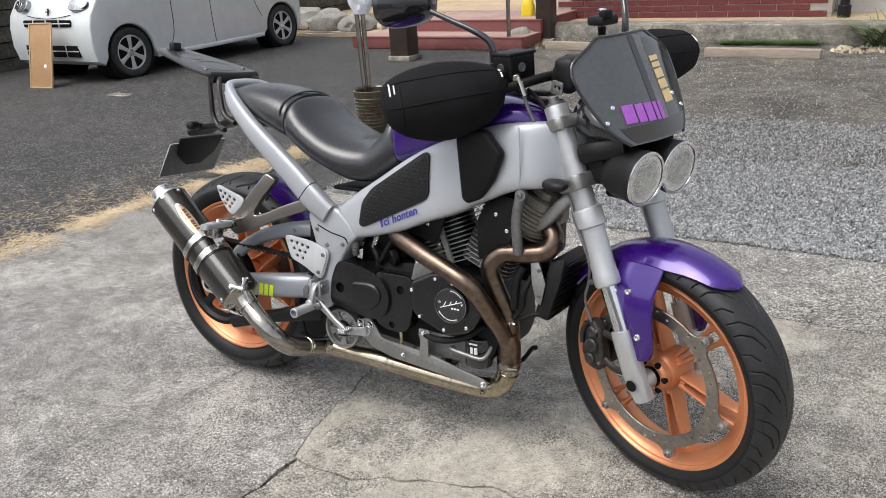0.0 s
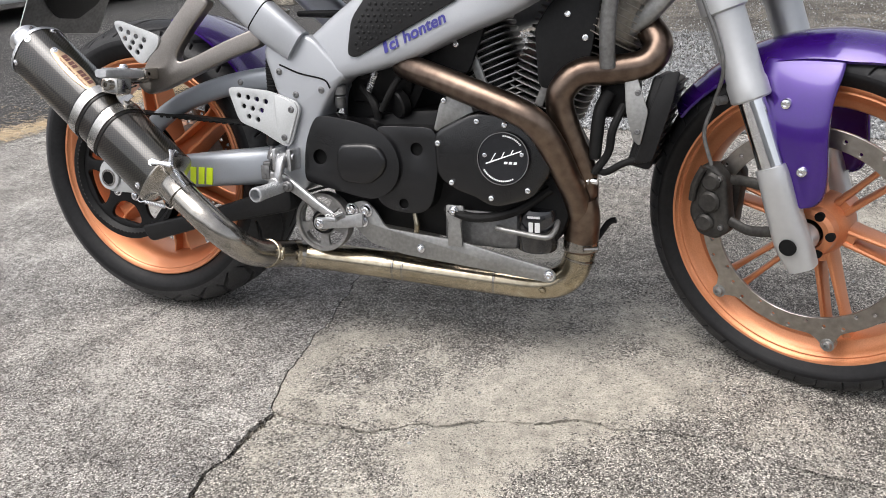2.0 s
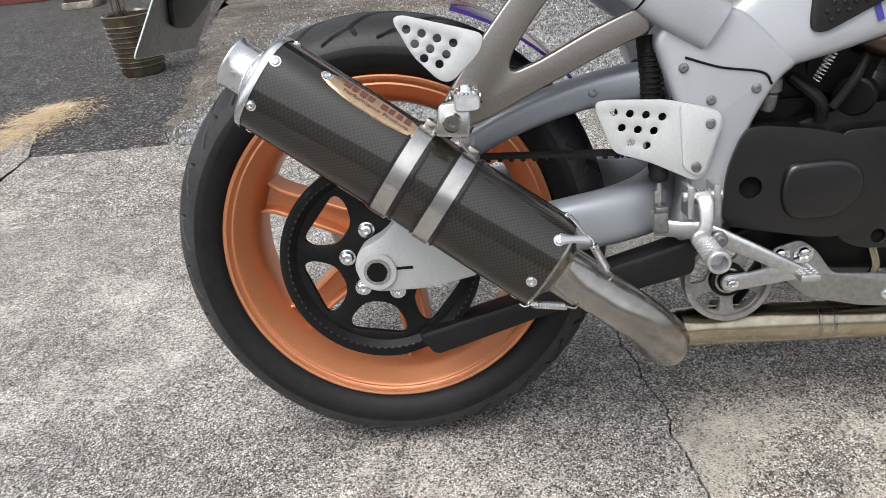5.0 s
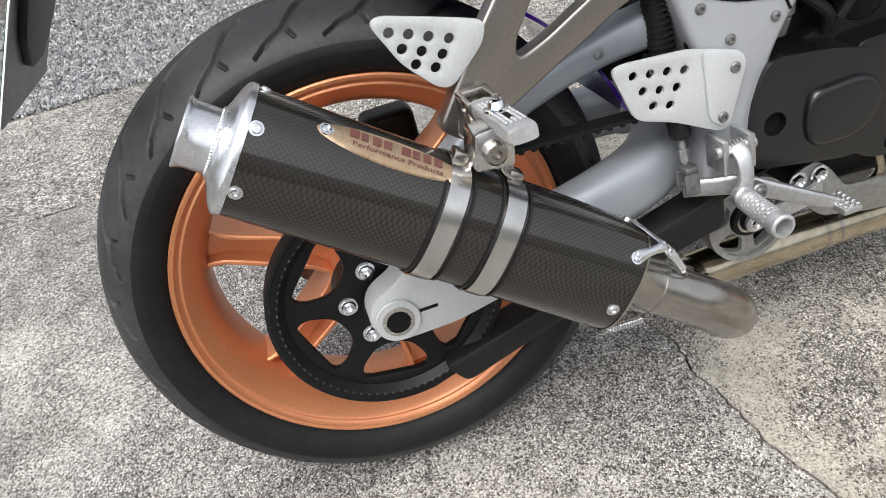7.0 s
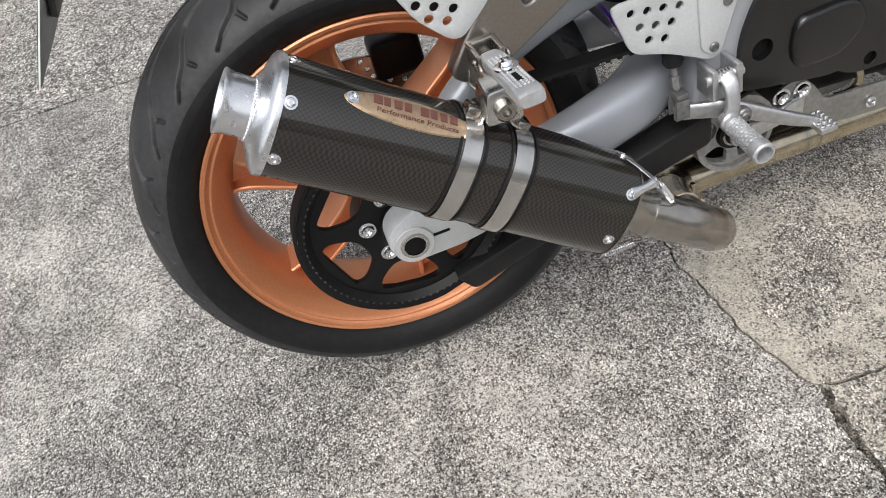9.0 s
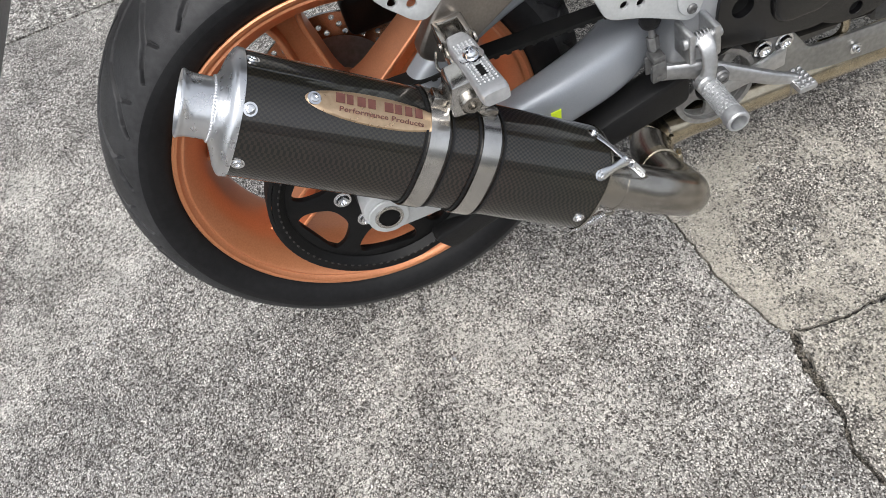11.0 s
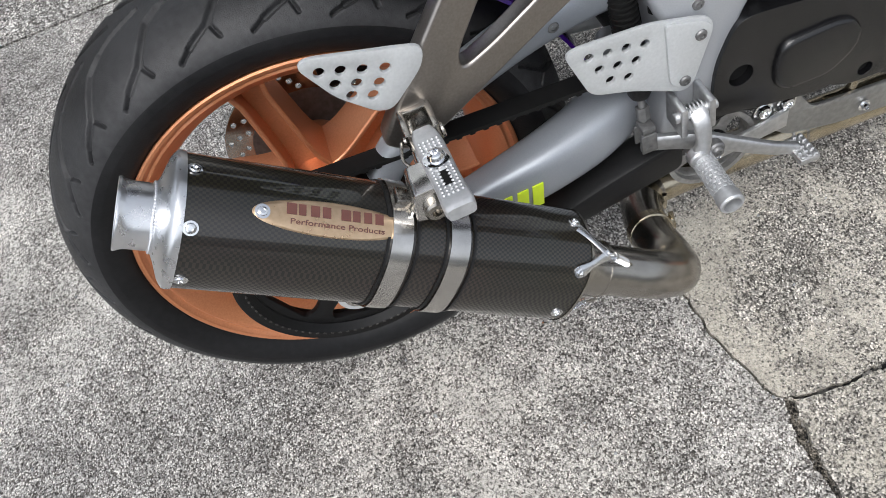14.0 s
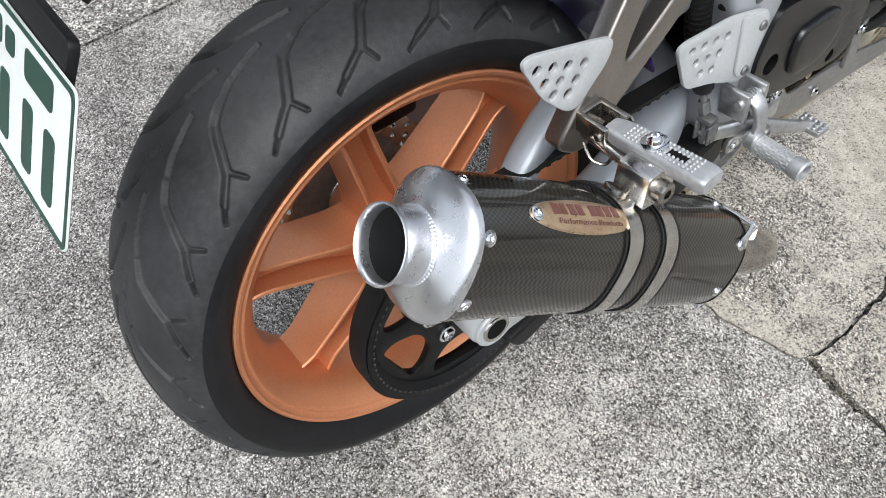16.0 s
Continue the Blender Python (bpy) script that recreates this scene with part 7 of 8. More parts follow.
# handlebar, master cylinders, levers, mirrors, hand muffs
bar = part("handlebar", sweep([(0.872, -0.370, 0.936), (0.930, -0.28, 0.938), (0.995, -0.175, 0.944), (1.035, -0.090, 0.958), (1.045, 0, 0.960), (1.035, 0.090, 0.958), (0.995, 0.175, 0.944), (0.985, 0.28, 0.940), (0.965, 0.400, 0.936)], 0.0112, n=16, k=8), M_BLACK, bike, "black tubular handlebar", m=STEER)
part("bar_clamp", join(box((1.045, -0.045, 0.945), (0.04, 0.03, 0.05), 0.008), box((1.045, 0.045, 0.945), (0.04, 0.03, 0.05), 0.008)), M_GREY, bar)
for s in (-1, 1):
    G0, G1 = (Vector((0.985, -0.185, 0.956)), Vector((0.848, -0.408, 0.942))) if s < 0 else (Vector((0.995, 0.195, 0.966)), Vector((0.975, 0.510, 0.952)))
    gd = (G1 - G0).normalized()
    side = gd.cross(Vector((0, 0, 1))).normalized()
    up = side.cross(gd)
    rr, size = [], (1.0 if s < 0 else 0.86)
    for f, g in ((-0.04, 0.22), (-0.02, 0.40), (0.03, 0.58), (0.12, 0.76), (0.28, 0.92), (0.46, 1.0), (0.62, 0.98), (0.78, 0.87), (0.90, 0.72), (0.98, 0.52), (1.02, 0.28)):
        rr.append((*(G0 + (G1 - G0) * f - up * 0.022 * g), 0.100 * g * size, 0.086 * g * size))
    fine_rr = cat(rr, 5)

    def muff_at(i, th, out=0.0):
        q = fine_rr[i]
        ct, st = math.cos(th), math.sin(th)
        fold = 1 + 0.022 * noise.noise((2.2 * ct, 2.2 * st, 0.22 * i + s)) + 0.012 * noise.noise((5 * ct, 5 * st, 0.5 * i))
        return Vector(q[:3]) + side * (q[3] * fold + out) * math.copysign(abs(ct) ** 1.0, ct) + up * (q[4] * fold + out) * math.copysign(abs(st) ** 1.0, st)

    rings = [[muff_at(i, 2 * math.pi * j / 44) for j in range(44)] for i in range(len(fine_rr))]
    muff = part("hand_muff", loft(rings), M_NEOPRENE, bike, "black neoprene hand muff on the handlebar", m=STEER, sharp=60)
    last = len(fine_rr) - 1
    base = math.pi if s < 0 else 0.0
    flip = -1 if s < 0 else 1
    for th0, bow, i0, i1 in ((0.05, 0.20, 3, last - 6), (1.15, -0.25, 8, last - 4)):
        part("muff_seam", sweep([muff_at(i, base + flip * (th0 + bow * math.sin(math.pi * (i - i0) / (i1 - i0))), 0.0004) for i in range(i0, i1, 2)], 0.0016, n=6, k=2), M_NEOPRENE, muff, "raised stitched seam")
    for i in (11, last - 12):
        part("muff_seam", sweep([muff_at(i, t, 0.0004) for t in np.linspace(0, 2 * math.pi, 33)], 0.0015, n=6, k=2), M_NEOPRENE, muff, "raised stitched seam")
    for i, t0, t1, sz in ((6, 0.80, 0.98, 0.0035), (6, 1.04, 1.18, 0.0035), (7, 1.24, 1.40, 0.0035), (last - 8, 0.55, 1.15, 0.0022), (last - 10, 0.60, 0.95, 0.0016)):
        part("muff_print", sweep([muff_at(i, base + flip * t, 0.0006) for t in np.linspace(t0, t1, 6)], sz, 0.0010, n=6, k=2), M_WHITE, muff, "white print bar")
    part("lever_perch", join(box((0.965, s * 0.175, 0.962), (0.06, 0.05, 0.04), 0.008), sweep([(0.995, s * 0.17, 0.955), (1.005, s * 0.20, 0.950), (0.97, s * 0.27, 0.935)], 0.006, 0.010, n=10)), M_BLACK, bike, m=STEER)
    path = [(0.945, -0.158, 0.965), (0.944, -0.160, 1.010), (0.938, -0.163, 1.040), (0.910, -0.178, 1.064), (0.855, -0.205, 1.092), (0.81, -0.228, 1.115)] if s < 0 else [(0.980, 0.245, 0.960), (0.982, 0.248, 1.010), (0.980, 0.252, 1.050), (0.965, 0.265, 1.085), (0.930, 0.290, 1.130), (0.895, 0.310, 1.165)]
    mirror = part("mirror_stem", sweep(path, [0.010, 0.0095, 0.0085, 0.0075, 0.0065, 0.006], n=12), M_GLOSSBLACK, bike, "black mirror stem", m=STEER)
    part("stem_nut", rod(Vector(path[0]) + Vector((0, 0, 0.012)), Vector(path[0]) + Vector((0, 0, 0.030)), 0.0135, 6, 0.001), M_BLACK, mirror)
    mc = Vector((0.765, -0.258, 1.136)) if s < 0 else Vector((0.86, 0.345, 1.19))
    part("mirror_shell", loft([ring(mc + Vector((x, 0, 0)), (0, 1, 0), (0, 0, 1), a, b, 32, 2.6) for x, a, b in ((-0.022, 0.082, 0.050), (-0.016, 0.088, 0.055), (0.0, 0.086, 0.053), (0.018, 0.066, 0.040), (0.030, 0.035, 0.020))]), M_GLOSSBLACK, mirror, "oval black mirror shell")
    part("mirror_glass", loft([ring(mc + Vector((x, 0, 0)), (0, 1, 0), (0, 0, 1), 0.080, 0.048, 32, 2.6) for x in (-0.0222, -0.0236)]), M_CHROME, mirror, "mirror glass")
res = part("brake_reservoir", box((0.975, -0.128, 0.985), (0.062, 0.078, 0.056), 0.006, 3), M_BLACK, bike, "black front brake reservoir", m=STEER)
part("sight_glass", lathe([(0.0105, 0), (0.0105, 0.003), (0.0085, 0.0035), (0.0080, 0.0015), (0.0001, 0.0015)], 24, m=along((1.0058, -0.133, 0.985), (1, 0, 0))), M_GREY, res)
part("sight_glass", lathe([(0.0105, 0), (0.0105, 0.003), (0.0085, 0.0035), (0.0080, 0.0015), (0.0001, 0.0015)], 24, m=along((0.975, -0.1668, 0.985), (0, -1, 0))), M_GREY, res)
part("reservoir_lid", box((0.975, -0.128, 1.0145), (0.066, 0.082, 0.008), 0.003, 2), M_PLASTIC, res)
part("brake_line", sweep([(1.010, -0.150, 0.965), (1.03, -0.158, 0.945), (1.045, -0.155, 0.90), (1.075, -0.150, 0.84), (1.10, -0.146, 0.79)], 0.0042, n=10), M_GREY, bike, "braided steel brake line", m=STEER)
part("banjo", join(rod((0.995, -0.140, 0.968), (1.012, -0.156, 0.962), 0.010, 12, 0.002), rod((1.022, -0.156, 0.956), (1.038, -0.157, 0.925), 0.0075, 12, 0.001)), M_STEEL, bike, m=STEER)
for pts, r in (([(1.00, -0.11, 0.93), (1.06, -0.12, 0.90), (1.08, -0.10, 0.84), (1.09, -0.06, 0.80)], 0.005), ([(0.99, 0.11, 0.93), (1.06, 0.12, 0.90), (1.08, 0.09, 0.84)], 0.005), ([(0.96, -0.13, 0.94), (1.0, -0.10, 0.905), (1.05, -0.05, 0.90)], 0.004)):
    part("control_cable", sweep(pts, r, n=8), M_HOSE, bike, m=STEER)
part("switch_block", box((0.945, -0.19, 0.935), (0.05, 0.045, 0.055), 0.01, 3), M_PLASTIC, bike, m=STEER)

# oil cooler and horn box ahead of the engine
cool = part("oil_cooler", box((0, 0, 0), (0.040, 0.19, 0.150), 0.008, m=pose(1.045, -0.005, 0.450, 0, 14, 0)), M_PLASTIC, bike, "black oil cooler and air scoop")
part("scoop_plate", prism(rounded([(1.020, 0.385), (1.050, 0.390), (1.075, 0.480), (1.085, 0.535), (1.060, 0.530), (1.040, 0.470)], 0.008), -0.108, -0.100, 0.002), M_PLASTIC, cool)
for i in range(9):
    part("cooler_fin", box((1.052 + 0.004 * i, -0.005, 0.385 + 0.016 * i), (0.004, 0.17, 0.003), 0), M_BLACK, cool)
part("cooler_hose", sweep([(0.955, -0.085, 0.372), (0.975, -0.100, 0.368), (1.005, -0.104, 0.385), (1.035, -0.095, 0.392)], 0.0060, n=12), M_HOSE, cool)
part("voltage_box", box((0.985, -0.035, 0.490), (0.06, 0.08, 0.07), 0.01), M_BLACK, bike)
part("under_cover", box((0.99, 0.0, 0.56), (0.06, 0.14, 0.10), 0.015), M_BLACK, bike)
bk = part("cooler_bracket", prism(rounded([(1.000, 0.520), (1.018, 0.530), (1.040, 0.470), (1.030, 0.415), (1.018, 0.425), (1.005, 0.470)], 0.006), -0.114, -0.109, 0.001), M_DULLALU, bike, "bare alloy cooler bracket")
for x, z in ((1.022, 0.500), (1.025, 0.438)):
    part("bolt", bolt((x, -0.114, z), (0, -1, 0), 0.005, 0.003), M_GREY, bk)
part("lower_brace", sweep([(1.000, -0.090, 0.600), (1.030, -0.100, 0.622), (1.070, -0.105, 0.665), (1.095, -0.10, 0.690)], 0.012, 0.016, n=14, p=3), M_DULLALU, bike, "cast alloy engine mount brace")
part("corrugated_hose", sweep([(0.975, -0.095, 0.500), (0.962, -0.100, 0.470), (0.958, -0.100, 0.430), (0.955, -0.098, 0.390)], 0.011, n=14), M_HOSE, bike)

# clamp mount on the bar
mount = part("device_mount", sweep([(1.030, 0.105, 0.960), (1.028, 0.108, 1.000), (1.034, 0.104, 1.045)], [0.010, 0.007, 0.010], n=12), M_BLACK, bike, "black clamp mount with a chrome knob on the handlebar", m=STEER)
part("jaw", box((1.040, 0.100, 1.062), (0.050, 0.058, 0.022), 0.006, 2), M_PLASTIC, mount)
part("jaw", box((1.060, 0.088, 1.074), (0.020, 0.030, 0.024), 0.005, 2), M_BLACK, mount)
part("knob", rod((1.036, 0.104, 1.072), (1.034, 0.105, 1.088), 0.010, 14, 0.003), M_CHROME, mount)


# ---- van ----
van = thing("van", "white compact van parked on the asphalt", "van", m=pose(-6.735, 5.74, -0.012, 0, 0, -90))


def arch(cx, r, n=14):
    return [(cx + r * math.cos(math.pi - math.pi * i / n), 0.27 + r * math.sin(math.pi * i / n)) for i in range(n + 1)]


AF, AR = 1.26, -1.33
lower = [(-1.72, 0.30), (-1.66, 0.20), *arch(AR, 0.325), (-0.90, 0.185), (0.88, 0.185), *arch(AF, 0.325), (1.64, 0.19), (1.725, 0.24), (1.765, 0.40), (1.755, 0.60), (1.715, 0.74), (1.60, 0.90), (1.30, 0.99), (1.02, 1.04), (0.90, 1.05), (-1.70, 1.02), (-1.75, 0.80)]
body = part("body", prism(lower, -0.735, 0.735, 0.065, seg=4), M_VAN, van, "glossy white van body", sharp=40)
cab = [(0.98, 1.03), (0.62, 1.42), (0.48, 1.56), (0.25, 1.63), (-1.25, 1.62), (-1.58, 1.54), (-1.69, 1.03)]
part("cabin", prism(cab, -0.66, 0.66, 0.07, seg=4), M_VAN, van)
for s in (-1, 1):
    for q in ([(0.80, 1.07), (0.50, 1.42), (0.36, 1.50), (0.02, 1.51), (0.02, 1.07)], [(-0.05, 1.07), (-0.05, 1.51), (-0.78, 1.50), (-0.78, 1.07)], [(-0.86, 1.07), (-0.86, 1.50), (-1.34, 1.47), (-1.50, 1.10)]):
        part("side_window", prism(rounded(q, 0.05), s * 0.655, s * 0.667, 0.002), M_TINT, van, "dark side window")
    for pts in ([(0.62, s * 0.7365, 1.03), (0.60, s * 0.7365, 0.80), (0.62, s * 0.7365, 0.45), (0.72, s * 0.7365, 0.24)], [(-0.02, s * 0.7365, 1.03), (-0.02, s * 0.7365, 0.55), (-0.03, s * 0.7365, 0.24)], [(-0.82, s * 0.7365, 1.03), (-0.80, s * 0.7365, 0.70), (-0.92, s * 0.7365, 0.45)]):
        part("door_gap", sweep(pts, 0.004, n=6), M_DARKHOLE, body)
    part("sill", sweep([(-0.92, s * 0.722, 0.215), (0.0, s * 0.73, 0.205), (0.90, s * 0.722, 0.205)], 0.020, 0.028, n=12, p=3), M_VAN, body)
    part("door_mirror", box((0.72, s * 0.80, 1.06), (0.10, 0.13, 0.14), 0.035, 3), M_VAN, van)
    lamp = part("headlamp", loft([ring(Vector((1.650, s * 0.535, 0.842)) + Vector((0.81, s * 0.10, 0.58)) * k, (-0.25, s * 0.97, 0), (-0.58, 0, 0.81), a, b, 28, 2.7) for k, a, b in ((-0.05, 0.160, 0.088), (0.010, 0.158, 0.086), (0.020, 0.148, 0.076), (0.024, 0.110, 0.050))]), M_LAMP, van, "clear headlamp with a bright reflector")
    for dy in (-0.06, 0.065):
        part("lamp_bowl", lathe([(0.055, 0.0), (0.052, 0.004), (0.030, 0.001), (0.012, 0.003), (0.0002, 0.004)], 24, m=along(Vector((1.672, s * (0.535 + dy), 0.856)), (0.81, s * 0.10, 0.58))), M_CHROME, lamp)
    for cx in (AF, AR):
        part("wheel_well", rod((cx, s * 0.70, 0.27), (cx, s * 0.45, 0.27), 0.318, 28), M_DARKHOLE, body)
    for cx in (AF, AR):
        w = part("wheel", lathe([(0.195, -0.07), (0.225, -0.085), (0.262, -0.082), (0.278, -0.06), (0.281, 0), (0.278, 0.06), (0.262, 0.082), (0.225, 0.085), (0.195, 0.07)], 48, closed=True, m=Matrix.Translation((cx, s * 0.648, 0.281))), M_TYRE, van, "black van tyre on a six-spoke alloy rim")
        part("rim", lathe([(0.197, 0.066 * s), (0.185, 0.072 * s), (0.178, 0.060 * s), (0.172, -0.02 * s), (0.19, -0.03 * s)], 48, closed=True, m=Matrix.Translation((cx, s * 0.648, 0.281))), M_PLATE, w, "silver alloy rim")
        part("brake_drum", rod((cx, s * 0.60, 0.281), (cx, s * 0.655, 0.281), 0.15, 28), M_DARKHOLE, w)
        part("centre_cap", rod((cx, s * 0.67, 0.281), (cx, s * 0.712, 0.281), 0.042, 20, 0.006), M_ALU, w)
        for i in range(6):
            a = math.pi / 2 + 2 * math.pi * i / 6
            part("rim_spoke", sweep([(cx + r * math.cos(a), s * y, 0.281 + r * math.sin(a)) for r, y in ((0.03, 0.700), (0.10, 0.706), (0.182, 0.708))], [0.024, 0.022, 0.034], [0.008] * 3, up=(0, 1, 0), n=10, p=3), M_PLATE, w)
part("windscreen", prism([(0.92, 1.075), (0.60, 1.44), (0.575, 1.43), (0.895, 1.065)], -0.58, 0.58, 0.002), M_TINT, van, "dark windscreen")
for z, w, h in ((0.655, 0.84, 0.075), (0.355, 0.95, 0.13)):
    # solid near-black panel, its colour stands for shade in the opening
    part("grille", box((1.752, 0, z), (0.03, w, h), 0.010), M_DARKHOLE, van, "near-black panel painted as the shade in a bumper opening")
    for k in (-0.5, 0, 0.5):
        part("grille_bar", box((1.764, k * w * 0.55, z), (0.014, 0.018, h), 0.004), M_VAN, van)
    part("grille_bar", box((1.764, 0, z), (0.014, w, 0.014), 0.004), M_VAN, van)
part("front_emblem", lathe([(0.045, 0), (0.045, 0.008), (0.038, 0.010), (0.036, 0.004), (0.0001, 0.004)], 24, m=along((1.70, 0, 0.775), (1, 0, 0.3))), M_CHROME, van, "plain chrome emblem disc")
part("bonnet_gap", sweep([(1.715, -0.40, 0.74), (1.735, -0.2, 0.715), (1.738, 0, 0.705), (1.735, 0.2, 0.715), (1.715, 0.40, 0.74)], 0.004, n=6), M_DARKHOLE, van)

board = thing("wooden_board", "brown fibreboard panel with pale edges leaning against the van", "board", m=pose(-6.60, 3.66, -0.012, -14, 0, 4))
part("panel", box((0, 0, 0.350), (0.335, 0.012, 0.690), 0.001), M_WOODBOARD, board)
for c, s in (((0, -0.004, 0.696), (0.365, 0.02, 0.012)), ((0, -0.004, 0.006), (0.365, 0.02, 0.012)), ((-0.176, -0.004, 0.351), (0.013, 0.02, 0.70)), ((0.176, -0.004, 0.351), (0.013, 0.02, 0.70))):
    part("edge_strip", box(c, s, 0.002), M_BOARDEDGE, board)
part("knob", lathe([(0.022, 0), (0.022, 0.006), (0.012, 0.010), (0.0002, 0.011)], 18, m=along((0.075, -0.006, 0.235), (0, -1, 0))), M_WHITE, board, "small white knob")

# ---- garden side ----
tagged(part("wall_west", box((-8.6, 9.0, 0.7), (0.15, 14.0, 1.5), 0.01), M_WALL), "old dark concrete block wall", "wall", kind="structure")
# strips stand proud of the wall; near-black paints the shade of the joints
part("wall_joint", join(*[box((-8.52, 9.0, z), (0.012, 14.0, 0.012), 0) for z in (0.15, 0.35, 0.55, 0.75, 0.95, 1.15, 1.35)]), M_DARKHOLE, bpy.data.objects["wall_west"], "raised near-black strips painted as shaded block joints")
sheet("ground_garden", wavy([(-8.5, 8.2), (-4.9, 8.0), (-4.6, 8.9), (-2.4, 8.9), (-2.4, 14.0), (-8.5, 14.0), (-8.5, 8.2)], 0.15, 0.04), 0.03, 0.08, M_SAND, "sandy yellow-brown garden earth")
tagged(part("retaining_wall", box((2.2, 7.85, 0.06), (9.0, 0.40, 0.27), 0.012), M_KERB), "low weathered concrete retaining wall under the brick house", "wall", kind="structure")
sheet("ground_terrace", [(-2.3, 8.05), (6.7, 8.05), (6.7, 9.2), (-2.3, 9.2)], 0.165, 0.1, M_SAND, "dry sandy terrace with dead grass")
tagged(part("wall_house", box((-0.85, 8.80, 1.3), (3.36, 0.30, 2.5), 0.004), M_MORTAR), "red brick house wall with pale mortar", "wall", kind="structure")
tagged(part("wall_plaster", box((3.4, 9.2, 1.3), (5.1, 0.25, 2.5), 0.004), M_PLASTER), "plain grey plaster house wall", "wall", kind="structure")
tagged(part("roof", box((0.6, 9.6, 2.68), (10.4, 2.4, 0.14), 0.01), M_POST), "dark house eave", "roof", kind="structure")
pole_thing = thing("downpipe", "dark grey drainpipe at the house corner", "pipe", m=pose(0.96, 8.60, 0.16))
part("pipe", rod((0, 0, 0), (0, 0, 2.4), 0.05, 20), M_PLASTIC, pole_thing)
part("socket", rod((0, 0, 0.0), (0, 0, 0.14), 0.07, 20, 0.01), M_PLASTIC, pole_thing)
timber = thing("kerb_timber", "weathered grey timber kerb lying on the gravel", "timber", m=pose(0.42, 6.66, -0.006, 0, 0, -1.5))
part("beam", box((0, 0, 0.045), (1.07, 0.09, 0.09), 0.008), M_TIMBER, timber)
timber2 = thing("kerb_timber", "weathered grey timber kerb lying on the gravel", "timber", m=pose(-1.2, 6.95, -0.006, 0, 0, -6))
part("beam", box((0, 0, 0.045), (1.6, 0.09, 0.09), 0.008), M_TIMBER, timber2)

steps = thing("terrace_steps", "two low terracotta-tiled garden steps", "steps", m=pose(-3.55, 7.55, -0.01))
for i, (x0, x1, y0, y1, z) in enumerate(((-1.15, 1.3, -0.65, 1.2, 0.14), (-0.55, 1.3, -0.10, 1.2, 0.28))):
    part("step", box(((x0 + x1) / 2, (y0 + y1) / 2, z / 2), (x1 - x0, y1 - y0, z), 0.012), M_TERRA, steps, "terracotta step")
    part("step_nosing", box(((x0 + x1) / 2, y0 + 0.03, z + 0.004), (x1 - x0, 0.075, 0.018), 0.006), M_TERRA, steps)
    part("tread", box(((x0 + x1) / 2, (y0 + y1) / 2 + 0.035, z + 0.004), (x1 - x0, y1 - y0 - 0.075, 0.014), 0.004), M_TREAD, steps, "pinkish paved tread")
for x, y, w, h in ((-3.36, 6.10, 0.24, 2.7), (-2.25, 7.62, 0.20, 2.7)):
    p = thing("porch_post", "dark brown square porch post", "post", m=pose(x, y, -0.012))
    part("shaft", box((0, 0, h / 2), (w, w, h), 0.012), M_POST, p)
    part("foot", box((0, 0, 0.03), (w + 0.05, w + 0.05, 0.06), 0.008), M_KERB, p)
pp = thing("porch_pole", "slim brushed steel pole", "pole", m=pose(-2.44, 6.95, -0.012))
part("shaft", rod((0, 0, 0), (0, 0, 2.6), 0.024, 16), M_STEEL, pp)
part("flange", rod((0, 0, 0), (0, 0, 0.02), 0.06, 20), M_STEEL, pp)
pp2 = thing("porch_pole", "slim grey galvanised pole", "pole", m=pose(-5.0, 8.1, -0.012))
part("shaft", rod((0, 0, 0), (0, 0, 2.6), 0.045, 16), M_TIMBER, pp2)
part("flange", rod((0, 0, 0), (0, 0, 0.02), 0.10, 20), M_STEEL, pp2)

pot = thing("umbrella_pot", "brown and green glazed ceramic pot on the asphalt", "pot", m=pose(-1.60, 2.97, -0.012))
part("vessel", lathe([(0.0005, 0.0), (0.100, 0.0), (0.108, 0.012), (0.118, 0.10), (0.126, 0.20), (0.134, 0.285), (0.138, 0.300), (0.130, 0.305), (0.122, 0.295), (0.110, 0.10), (0.098, 0.02), (0.0005, 0.015)], 40, m=Matrix.Rotation(math.pi / 2, 4, "X") @ Matrix.Scale(1, 4)), M_CERAMIC, pot)
for k in range(9):
    part("ridge", lathe([(0.112 + 0.0025 * k, -0.004), (0.1175 + 0.0025 * k, 0), (0.112 + 0.0025 * k, 0.004)], 40, m=Matrix.Translation((0, 0, 0.05 + 0.025 * k)) @ Matrix.Rotation(math.pi / 2, 4, "X")), M_CERAMIC, pot)
for x, y, tx in ((-0.060, 0.0, -0.085), (-0.035, 0.02, -0.055)):
    um = thing("steel_rod", "slim steel pole standing in the pot", "pole", m=pose(-1.60, 2.97, -0.012))
    part("shaft", rod((x, y, 0.02), (x + 0.8 * tx + 0.05, y, 1.55), 0.0165, 14), M_STEEL, um)
bag = thing("plastic_bag", "crumpled white plastic bag hung on the poles", "bag", m=pose(-1.62, 2.96, 0.90))
rows = []
for i in range(9):
    f = i / 8
    z = -0.09 + 0.26 * f
    r = 0.03 + 0.055 * math.sin(math.pi * min(1, 0.15 + f * 0.85))
    rows.append([Vector((r * math.cos(a) * (1 + 0.25 * noise.noise((3 * math.cos(a), 3 * math.sin(a), 5 * f))), r * 0.8 * math.sin(a) * (1 + 0.25 * noise.noise((3 * math.sin(a), 2 * math.cos(a), 7 * f))), z)) for a in [2 * math.pi * k / 28 for k in range(28)]])
part("sack", loft(rows), M_BAG, bag, sharp=20)
can_ = thing("yellow_bottle", "yellow plastic bottle with a black cap on a stone", "bottle", m=pose(-2.62, 7.90, 0.17))
